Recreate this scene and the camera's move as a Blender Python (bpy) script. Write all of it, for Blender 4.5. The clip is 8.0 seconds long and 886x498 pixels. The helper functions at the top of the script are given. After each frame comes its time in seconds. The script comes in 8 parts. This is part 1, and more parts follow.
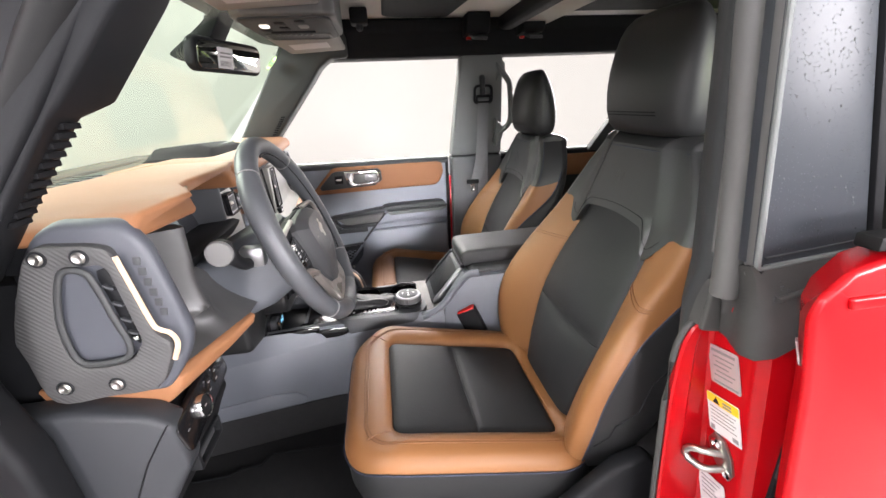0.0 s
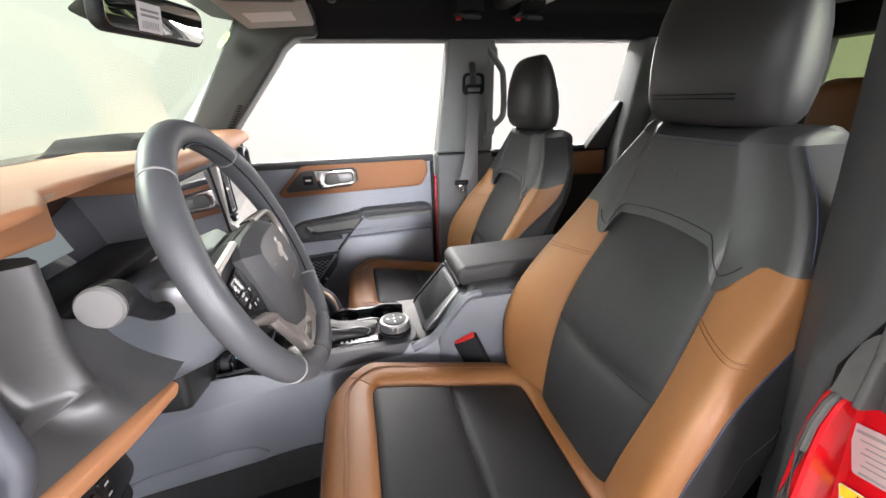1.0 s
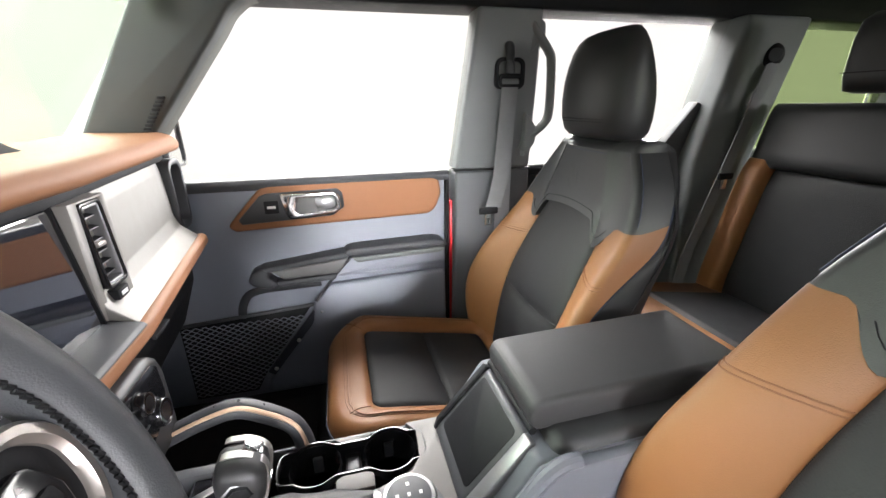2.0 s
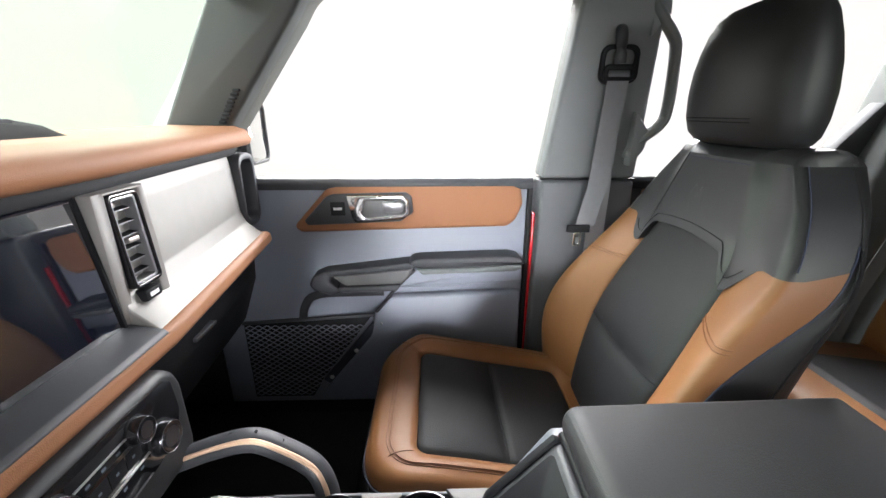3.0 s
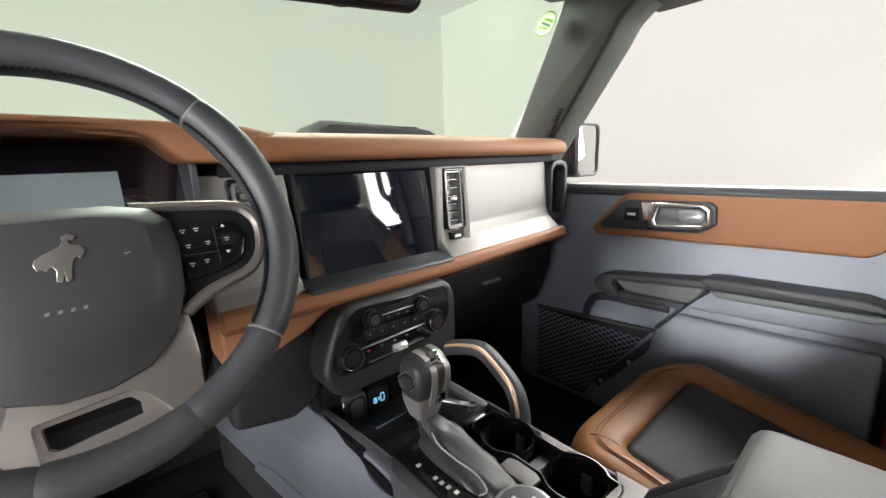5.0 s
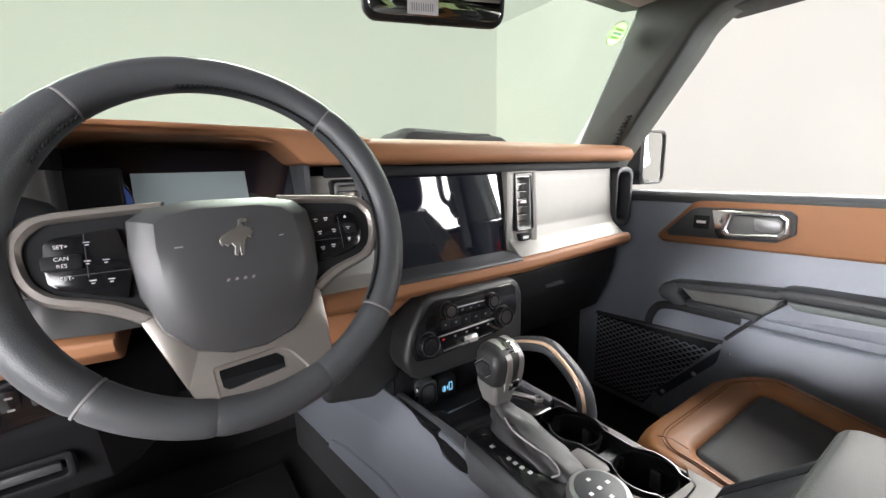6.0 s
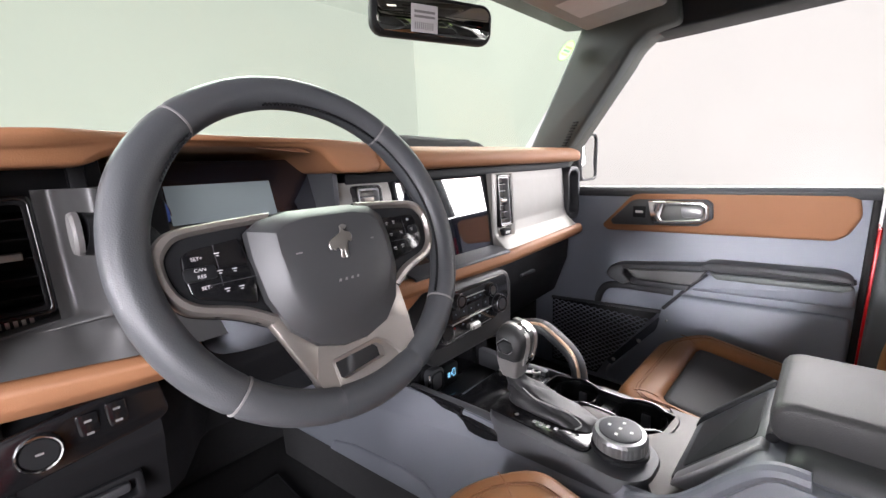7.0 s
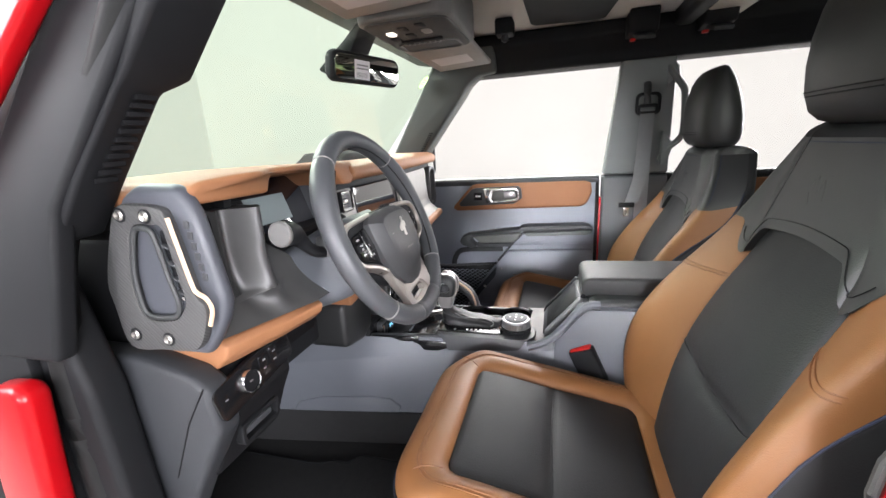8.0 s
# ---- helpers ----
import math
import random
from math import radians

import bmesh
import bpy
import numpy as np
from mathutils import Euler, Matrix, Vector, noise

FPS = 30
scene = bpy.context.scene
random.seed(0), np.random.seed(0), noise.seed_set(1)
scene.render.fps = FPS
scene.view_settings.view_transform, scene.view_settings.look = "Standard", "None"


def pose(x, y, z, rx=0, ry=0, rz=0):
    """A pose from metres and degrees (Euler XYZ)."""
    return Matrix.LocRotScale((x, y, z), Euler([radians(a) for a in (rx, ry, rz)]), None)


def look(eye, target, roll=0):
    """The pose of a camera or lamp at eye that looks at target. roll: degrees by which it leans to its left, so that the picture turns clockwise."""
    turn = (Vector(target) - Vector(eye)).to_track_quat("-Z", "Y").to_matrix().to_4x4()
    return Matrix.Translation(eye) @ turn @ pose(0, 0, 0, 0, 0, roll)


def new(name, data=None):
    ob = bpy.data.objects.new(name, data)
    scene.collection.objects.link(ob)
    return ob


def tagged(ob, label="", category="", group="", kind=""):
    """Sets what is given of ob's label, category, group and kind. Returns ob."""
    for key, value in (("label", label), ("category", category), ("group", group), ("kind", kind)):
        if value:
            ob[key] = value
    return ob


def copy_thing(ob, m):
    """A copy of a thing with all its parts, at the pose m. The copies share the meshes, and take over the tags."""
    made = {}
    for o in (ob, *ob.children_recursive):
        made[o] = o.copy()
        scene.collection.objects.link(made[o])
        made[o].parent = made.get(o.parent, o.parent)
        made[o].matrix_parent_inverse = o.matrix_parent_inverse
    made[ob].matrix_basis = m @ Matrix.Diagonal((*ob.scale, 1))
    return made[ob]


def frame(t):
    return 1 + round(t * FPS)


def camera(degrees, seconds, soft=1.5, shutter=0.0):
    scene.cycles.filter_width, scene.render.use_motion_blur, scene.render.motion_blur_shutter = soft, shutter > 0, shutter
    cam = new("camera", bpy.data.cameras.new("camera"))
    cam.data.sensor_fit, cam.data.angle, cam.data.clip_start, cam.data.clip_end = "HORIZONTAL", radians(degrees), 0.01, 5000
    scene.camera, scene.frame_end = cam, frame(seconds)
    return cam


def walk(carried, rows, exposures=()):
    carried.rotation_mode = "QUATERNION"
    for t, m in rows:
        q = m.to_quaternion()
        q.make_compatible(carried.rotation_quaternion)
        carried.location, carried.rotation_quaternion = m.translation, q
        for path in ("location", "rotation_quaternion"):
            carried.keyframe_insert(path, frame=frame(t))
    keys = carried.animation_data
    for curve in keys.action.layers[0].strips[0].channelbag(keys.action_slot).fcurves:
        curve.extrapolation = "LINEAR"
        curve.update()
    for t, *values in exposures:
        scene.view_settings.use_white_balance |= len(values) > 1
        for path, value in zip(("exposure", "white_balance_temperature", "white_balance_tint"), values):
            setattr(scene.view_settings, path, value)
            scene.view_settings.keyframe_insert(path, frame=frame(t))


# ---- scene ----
cam = camera(95.8, 8.0)
PATH = [
    (0, (-0.109, -1.151, 1.525), (0.154, 0.708, 0.835), -2.6),
    (0.5, (-0.126, -1.11, 1.516), (0.187, 0.741, 0.824), -3.0),
    (1, (-0.126, -0.933, 1.493), (0.266, 0.901, 0.796), -1.7),
    (1.5, (-0.118, -0.633, 1.491), (0.335, 1.186, 0.794), -1.0),
    (1.7, (-0.116, -0.536, 1.483), (0.354, 1.283, 0.796), -0.9),
    (2.8, (-0.081, -0.31, 1.454), (0.117, 1.566, 0.791), 0.2),
    (3, (-0.06, -0.295, 1.447), (-0.013, 1.597, 0.8), -0.0),
    (3.5, (0.016, -0.272, 1.422), (-0.426, 1.582, 0.819), -0.6),
    (4, (0.082, -0.29, 1.403), (-0.81, 1.412, 0.85), -1.1),
    (4.5, (0.131, -0.318, 1.377), (-1.114, 1.166, 0.88), -1.6),
    (5, (0.166, -0.349, 1.367), (-1.313, 0.926, 0.933), -2.0),
    (5.2, (0.175, -0.364, 1.364), (-1.363, 0.842, 0.94), -2.0),
    (6.3, (0.176, -0.45, 1.363), (-1.451, 0.646, 0.972), -1.4),
    (6.5, (0.166, -0.474, 1.365), (-1.426, 0.671, 0.973), -1.7),
    (7, (0.125, -0.592, 1.377), (-1.25, 0.803, 0.971), -2.7),
    (7.5, (0.074, -0.788, 1.4), (-0.869, 0.913, 0.931), -3.3),
    (8, (0.038, -1.054, 1.448), (-0.509, 0.802, 0.94), -3.4),
]
walk(cam, [(t, look(eye, target, roll)) for t, eye, target, roll in PATH],
     [(0.0, 0.55, 6500, 16), (0.8, 0.6, 6500, 16), (1.4, 0.84, 6500, 14), (3.5, 0.72, 6200, 13), (4.5, 0.36, 6550, 11), (6.6, 0.50, 6400, 15), (7.2, 0.48, 6350, 19), (8.0, 0.54, 6350, 14)])

# ---- world and light: a bright white photo booth around the car ----
world = bpy.data.worlds.new("studio_air")
world.use_nodes = True
world.node_tree.nodes["Background"].inputs[0].default_value = (1.0, 0.98, 0.95, 1)
world.node_tree.nodes["Background"].inputs[1].default_value = 0.35
scene.world = world


def area_lamp(name, loc, size_x, size_y, power, target, spread=75, color=(0.985, 0.99, 1.0)):
    data = bpy.data.lights.new(name, "AREA")
    data.shape, data.size, data.size_y, data.energy, data.color = "RECTANGLE", size_x, size_y, power, color
    data.spread = radians(spread)
    ob = new(name, data)
    ob.matrix_world = look(loc, target)
    return ob


# fill lamps added all round the car to light the cabin; no known sources
area_lamp("fill_driver_side", (1.6, -5.5, 1.6), 6.0, 2.3, 14, (0.2, 0.4, 1.3), 120)
# narrow beam added to lift the passenger door
area_lamp("fill_driver_grid", (-0.15, -5.6, 1.75), 1.2, 0.8, 3.0, (-0.08, 0.7, 1.12), 13)
area_lamp("fill_driver_ceiling", (0.5, -3.4, 4.25), 6.0, 1.6, 26, (0.1, 0.0, 0.9), 110)
area_lamp("fill_front_driver_side", (-4.2, -2.8, 3.4), 3.4, 1.8, 50, (0.0, 0.7, 0.9), 70)
area_lamp("fill_passenger_side", (-0.1, 2.9, 3.3), 3.6, 1.4, 90, (0.0, -0.2, 1.0))
area_lamp("fill_front", (-2.9, 1.3, 3.3), 2.8, 1.4, 42, (0.25, 0.55, 1.1), 70)
area_lamp("fill_rear_driver_side", (3.4, -4.5, 2.3), 3.0, 2.2, 75, (-0.3, -0.35, 1.25), 70)
area_lamp("fill_rear_passenger_side", (3.6, 4.2, 2.4), 3.2, 2.2, 110, (-0.2, 0.0, 1.2), 80)


# ---- materials ----
def mat(name, color, rough=0.5, metal=0.0, color2=None, vscale=40.0, bump=0.0, bscale=600.0, btype="noise", coat=0.0, rvar=0.08, spec=0.5):
    m = bpy.data.materials.new(name)
    m.use_nodes = True
    nt = m.node_tree
    b = nt.nodes["Principled BSDF"]
    b.inputs["Roughness"].default_value = rough
    b.inputs["Metallic"].default_value = metal
    b.inputs["Coat Weight"].default_value = coat
    b.inputs["Specular IOR Level"].default_value = spec
    tc = nt.nodes.new("ShaderNodeTexCoord")
    n1 = nt.nodes.new("ShaderNodeTexNoise")
    n1.inputs["Scale"].default_value = vscale
    n1.inputs["Detail"].default_value = 5.0
    nt.links.new(tc.outputs["Object"], n1.inputs["Vector"])
    mix = nt.nodes.new("ShaderNodeMix")
    mix.data_type = "RGBA"
    c2 = color2 or tuple(c * 0.84 for c in color)
    mix.inputs["A"].default_value = (*color, 1)
    mix.inputs["B"].default_value = (*c2, 1)
    nt.links.new(n1.outputs["Fac"], mix.inputs["Factor"])
    nt.links.new(mix.outputs["Result"], b.inputs["Base Color"])
    mr = nt.nodes.new("ShaderNodeMapRange")
    mr.inputs["To Min"].default_value = max(0.02, rough - rvar)
    mr.inputs["To Max"].default_value = min(1.0, rough + rvar)
    n2 = nt.nodes.new("ShaderNodeTexNoise")
    n2.inputs["Scale"].default_value = vscale * 0.3
    n2.inputs["Detail"].default_value = 3.0
    nt.links.new(tc.outputs["Object"], n2.inputs["Vector"])
    nt.links.new(n2.outputs["Fac"], mr.inputs["Value"])
    nt.links.new(mr.outputs["Result"], b.inputs["Roughness"])
    if bump > 0:
        bp = nt.nodes.new("ShaderNodeBump")
        bp.inputs["Strength"].default_value = bump
        bp.inputs["Distance"].default_value = 0.001
        if btype == "leather":
            tx = nt.nodes.new("ShaderNodeTexVoronoi")
            tx.feature = "SMOOTH_F1"
            tx.inputs["Scale"].default_value = bscale
            out = tx.outputs["Distance"]
        elif btype == "ribs":
            tx = nt.nodes.new("ShaderNodeTexWave")
            tx.bands_direction = "DIAGONAL"
            tx.inputs["Scale"].default_value = bscale
            out = tx.outputs["Fac"]
        elif btype == "wave":
            tx = nt.nodes.new("ShaderNodeTexWave")
            tx.inputs["Scale"].default_value = bscale
            out = tx.outputs["Fac"]
        else:
            tx = nt.nodes.new("ShaderNodeTexNoise")
            tx.inputs["Scale"].default_value = bscale
            tx.inputs["Detail"].default_value = 4.0
            out = tx.outputs["Fac"]
        nt.links.new(tc.outputs["Object"], tx.inputs["Vector"])
        nt.links.new(out, bp.inputs["Height"])
        nt.links.new(bp.outputs["Normal"], b.inputs["Normal"])
    return m


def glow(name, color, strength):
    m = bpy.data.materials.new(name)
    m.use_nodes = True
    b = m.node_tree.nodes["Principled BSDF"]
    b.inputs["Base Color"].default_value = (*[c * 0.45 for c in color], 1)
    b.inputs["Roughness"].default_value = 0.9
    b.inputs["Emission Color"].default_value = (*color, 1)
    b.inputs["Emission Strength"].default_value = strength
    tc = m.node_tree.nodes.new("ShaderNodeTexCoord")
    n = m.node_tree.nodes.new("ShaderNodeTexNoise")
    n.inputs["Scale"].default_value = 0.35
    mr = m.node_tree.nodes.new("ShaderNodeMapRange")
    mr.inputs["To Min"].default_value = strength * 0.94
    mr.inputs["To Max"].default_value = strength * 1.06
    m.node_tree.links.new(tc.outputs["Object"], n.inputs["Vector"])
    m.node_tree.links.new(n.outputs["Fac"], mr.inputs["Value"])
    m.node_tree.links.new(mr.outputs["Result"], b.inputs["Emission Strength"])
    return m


def glass(name, tint, gloss=0.02):
    m = bpy.data.materials.new(name)
    m.use_nodes = True
    nt = m.node_tree
    nt.nodes.remove(nt.nodes["Principled BSDF"])
    tr = nt.nodes.new("ShaderNodeBsdfTransparent")
    tr.inputs[0].default_value = (*tint, 1)
    gl = nt.nodes.new("ShaderNodeBsdfGlossy")
    gl.inputs["Roughness"].default_value = gloss
    lw = nt.nodes.new("ShaderNodeLayerWeight")
    lw.inputs["Blend"].default_value = 0.5
    pw = nt.nodes.new("ShaderNodeMath")
    pw.operation = "POWER"
    pw.inputs[1].default_value = 4.0
    nt.links.new(lw.outputs["Facing"], pw.inputs[0])
    ma = nt.nodes.new("ShaderNodeMath")
    ma.operation = "MULTIPLY_ADD"
    ma.inputs[1].default_value, ma.inputs[2].default_value = 0.35, 0.015
    nt.links.new(pw.outputs[0], ma.inputs[0])
    mx = nt.nodes.new("ShaderNodeMixShader")
    nt.links.new(ma.outputs[0], mx.inputs[0])
    nt.links.new(tr.outputs[0], mx.inputs[1])
    nt.links.new(gl.outputs[0], mx.inputs[2])
    nt.links.new(mx.outputs[0], nt.nodes["Material Output"].inputs["Surface"])
    return m


TAN = mat("tan_leather", (0.235, 0.102, 0.036), 0.48, color2=(0.20, 0.085, 0.029), vscale=9, bump=0.24, bscale=750, btype="leather", spec=0.38)
TAN_SOFT = mat("tan_soft_skin", (0.27, 0.122, 0.057), 0.6, color2=(0.235, 0.105, 0.048), vscale=7, bump=0.25, bscale=900, btype="leather", spec=0.3)
BLACK_LEATHER = mat("black_leather", (0.029, 0.030, 0.030), 0.44, color2=(0.024, 0.025, 0.025), vscale=10, bump=0.2, bscale=750, btype="leather")
BLACK_CLOTH = mat("black_perforated", (0.014, 0.0144, 0.015), 0.60, color2=(0.011, 0.0114, 0.012), vscale=30, bump=0.3, bscale=420, btype="leather", spec=0.35)
RIM = mat("wheel_leather", (0.054, 0.057, 0.062), 0.43, color2=(0.047, 0.050, 0.054), vscale=14, bump=0.18, bscale=900, btype="leather", spec=0.48)
HUBMAT = mat("airbag_skin", (0.043, 0.044, 0.046), 0.42, vscale=20, bump=0.12, bscale=1200)
# one slate plastic in lit and shaded copies: lifted on the door, darkened elsewhere
SLATE = mat("slate_plastic", (0.222, 0.240, 0.280), 0.46, color2=(0.205, 0.222, 0.260), vscale=16, bump=0.18, bscale=1100)
# the same slate, darkened for the shade at the driver's end of the dash
SLATE_DASH_SHADE = mat("slate_plastic_dash_shade", (0.030, 0.032, 0.036), 0.5, color2=(0.026, 0.028, 0.031), vscale=16, bump=0.18, bscale=1100, spec=0.35)
# console copy of the slate, with the footwell's shade in its colour
SLATE_CON_SHADE = mat("slate_plastic_console_shade", (0.115, 0.123, 0.142), 0.46, color2=(0.105, 0.113, 0.130), vscale=16, bump=0.18, bscale=1100)
# slate again, darkened after the shade on column and end cap
SLATE_COL_SHADE = mat("slate_plastic_column_shade", (0.080, 0.086, 0.098), 0.48, color2=(0.072, 0.078, 0.089), vscale=16, bump=0.18, bscale=1100)
SLATE_CAP_SHADE = mat("slate_plastic_cap_shade", (0.058, 0.062, 0.074), 0.5, color2=(0.052, 0.056, 0.067), vscale=16, bump=0.18, bscale=1100)
RIBBED = mat("ribbed_rubber_plastic", (0.052, 0.052, 0.052), 0.6, vscale=20, bump=0.3, bscale=95, btype="ribs")
DARK = mat("dark_plastic", (0.04, 0.042, 0.046), 0.52, vscale=20, bump=0.2, bscale=1000)
DARKER = mat("black_plastic", (0.0105, 0.011, 0.0123), 0.55, vscale=25, bump=0.15, bscale=900, spec=0.17)
# blacker and duller than black_plastic: shade under the dash put into the colour
KNEE = mat("shaded_black_plastic", (0.008, 0.008, 0.009), 0.75, vscale=25, bump=0.2, bscale=900, spec=0.12)
GLOSSB = mat("gloss_black", (0.008, 0.008, 0.009), 0.14, vscale=8, rvar=0.03)
# one pillar trim in several tones: each pillar's shade is put into its colour
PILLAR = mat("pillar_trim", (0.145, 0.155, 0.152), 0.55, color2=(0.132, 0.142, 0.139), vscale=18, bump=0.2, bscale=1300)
PILLAR_A_SHADE = mat("pillar_trim_shaded_green_grey", (0.050, 0.057, 0.054), 0.55, color2=(0.044, 0.050, 0.048), vscale=18, bump=0.2, bscale=1300)
PILLAR_LOW_SHADE = mat("pillar_trim_lower_shade", (0.060, 0.064, 0.067), 0.55, vscale=18, bump=0.2, bscale=1300)
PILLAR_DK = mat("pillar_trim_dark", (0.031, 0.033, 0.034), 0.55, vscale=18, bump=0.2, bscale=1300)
SEAL = mat("rubber_seal", (0.010, 0.010, 0.010), 0.6, vscale=20, bump=0.1, bscale=500, spec=0.18)
SEAL_LT = mat("grey_rubber_seal", (0.11, 0.108, 0.104), 0.5, vscale=20, bump=0.1, bscale=500)
SILVER = mat("satin_silver", (0.215, 0.206, 0.190), 0.46, metal=0.25, color2=(0.198, 0.189, 0.174), vscale=60, bump=0.06, bscale=2500)
BOOT_RUBBER = mat("boot_rubber", (0.056, 0.055, 0.052), 0.62, color2=(0.043, 0.042, 0.041), vscale=30, bump=0.3, bscale=900, spec=0.3)
SLATE_STRAP = mat("slate_strap", (0.040, 0.046, 0.062), 0.6, vscale=40, bump=0.3, bscale=900)
BRIGHTLINE = mat("bright_satin_metal", (0.62, 0.62, 0.60), 0.3, metal=0.7, vscale=60)
# darker copy of black_leather for the seat's skirt and shell
BLACK_SIDE = mat("black_leather_dark", (0.018, 0.0185, 0.0188), 0.5, color2=(0.014, 0.0145, 0.0148), vscale=10, bump=0.2, bscale=750, btype="leather", spec=0.35)
FLAP_RUBBER = mat("flap_rubber", (0.066, 0.065, 0.062), 0.6, vscale=30, bump=0.2, bscale=900, spec=0.3)
DROPS = mat("rain_beads", (0.07, 0.072, 0.075), 0.1, vscale=30, spec=0.6)
GRILLE = mat("matt_black_grille", (0.045, 0.045, 0.044), 0.9, vscale=40, bump=0.4, bscale=900, spec=0.05)
PODBLACK = mat("soft_black_plastic", (0.016, 0.0165, 0.017), 0.48, vscale=20, bump=0.15, bscale=1000)
FASCIA_DK = mat("satin_graphite", (0.085, 0.084, 0.084), 0.42, metal=0.4, vscale=60, bump=0.05, bscale=2500)
GREYMET = mat("satin_grey", (0.25, 0.25, 0.255), 0.36, metal=0.7, vscale=60, bump=0.05, bscale=2500)
BRONZE = mat("warm_satin_trim", (0.36, 0.33, 0.305), 0.34, metal=0.75, color2=(0.335, 0.307, 0.283), vscale=60, bump=0.05, bscale=2500)
CHROME = mat("chrome", (0.78, 0.78, 0.78), 0.14, metal=1.0, vscale=12, rvar=0.05)
DARKCHROME = mat("dark_chrome", (0.16, 0.16, 0.165), 0.3, metal=1.0, vscale=20)
ICON_BLUE = mat("icon_blue", (0.12, 0.15, 0.18), 0.5, vscale=30)
KNOBSIL = mat("knob_silver", (0.36, 0.35, 0.34), 0.34, metal=0.7, vscale=60, bump=0.05, bscale=2500)
LIDGREY = mat("lid_vinyl", (0.038, 0.038, 0.038), 0.5, color2=(0.032, 0.032, 0.032), vscale=12, bump=0.25, bscale=800, btype="leather", spec=0.28)
STEEL = mat("zinc_steel", (0.5, 0.48, 0.45), 0.36, metal=1.0, vscale=60, bump=0.2, bscale=300)
RED = mat("red_paint", (0.40, 0.003, 0.006), 0.28, color2=(0.37, 0.003, 0.006), vscale=4, coat=0.15, rvar=0.04, spec=0.2)
REDPL = mat("red_plastic", (0.75, 0.02, 0.015), 0.38, vscale=30)
CARPET = mat("black_carpet", (0.008, 0.008, 0.009), 0.95, color2=(0.014, 0.014, 0.015), vscale=160, bump=1.0, bscale=900)
MATRUB = mat("mat_carpet", (0.010, 0.010, 0.011), 0.9, color2=(0.016, 0.016, 0.017), vscale=200, bump=1.0, bscale=1200)
HEADLINER = mat("grey_headliner", (0.72, 0.69, 0.63), 0.9, color2=(0.66, 0.63, 0.575), vscale=60, bump=0.5, bscale=1500)
VISOR = mat("visor_vinyl", (0.34, 0.33, 0.315), 0.75, vscale=30, bump=0.3, bscale=1200)
OHC = mat("overhead_plastic", (0.13, 0.13, 0.126), 0.5, vscale=30, bump=0.2, bscale=1200)
WEB = mat("belt_webbing", (0.19, 0.195, 0.20), 0.75, vscale=80, bump=0.6, bscale=700)
WHITE = mat("print_white", (0.75, 0.75, 0.73), 0.6, vscale=30)
LABEL = mat("label_paper", (0.62, 0.6, 0.6), 0.5, vscale=30)
CAPGREY = mat("stalk_cap_grey", (0.12, 0.118, 0.115), 0.5, vscale=40)
LABEL_SIL = mat("label_silver", (0.45, 0.36, 0.35), 0.4, metal=0.3, vscale=30)
YELLOW = mat("label_yellow", (0.85, 0.55, 0.02), 0.5, vscale=30)
GREYINK = mat("grey_ink", (0.22, 0.21, 0.21), 0.6, vscale=30)
THREAD = mat("pale_thread", (0.24, 0.235, 0.23), 0.7, vscale=60)
THREAD_BLUE = mat("blue_thread", (0.024, 0.031, 0.058), 0.7, vscale=60)
THREAD_TAN = mat("tan_thread", (0.20, 0.078, 0.026), 0.7, vscale=60)
TRIMPLATE = mat("warm_satin_plate", (0.12, 0.112, 0.104), 0.6, metal=0.2, color2=(0.11, 0.103, 0.095), vscale=60, bump=0.05, bscale=2500)
BOOTSKIN = mat("boot_leather", (0.020, 0.020, 0.021), 0.48, color2=(0.016, 0.016, 0.017), vscale=14, bump=0.25, bscale=800, btype="leather", spec=0.4)
COPPER = mat("copper_accent", (0.62, 0.43, 0.29), 0.4, metal=0.2, vscale=40)
SCREEN = mat("screen_glass", (0.006, 0.007, 0.012), 0.03, vscale=5, rvar=0.005, spec=1.0, coat=1.0)
MIRROR = mat("mirror_silver", (0.85, 0.86, 0.85), 0.02, metal=1.0, vscale=5, rvar=0.0)
WINDSHIELD = glass("windshield_glass", (0.875, 0.945, 0.85))
SIDEGLASS = glass("door_glass", (0.95, 0.945, 0.915))
PRIVACY = glass("tinted_glass", (0.55, 0.62, 0.42))
# walls and ceiling glow by themselves, in place of light falling on them
BACKDROP = glow("booth_wall_glow", (1.0, 0.99, 0.985), 0.27)
BACKDROP_C = glow("booth_wall_glow_driver", (1.0, 0.98, 0.95), 0.28)
BACKDROP_B = glow("booth_wall_glow_side", (1.0, 0.985, 0.97), 0.42)
# unseen floor, made pale to bounce light up into the cabin
BOOTHFLOOR = mat("booth_floor", (0.70, 0.69, 0.67), 0.5, color2=(0.62, 0.61, 0.59), vscale=3)
LCD = glow("cluster_display", (0.28, 0.33, 0.34), 0.2)
LCDBLUE = glow("gauge_ring", (0.06, 0.1, 0.3), 0.25)
CYAN = glow("cyan_icon", (0.25, 0.65, 0.95), 0.8)
LAMPLENS = glow("map_lamp_lens", (1.0, 0.93, 0.8), 1.2)


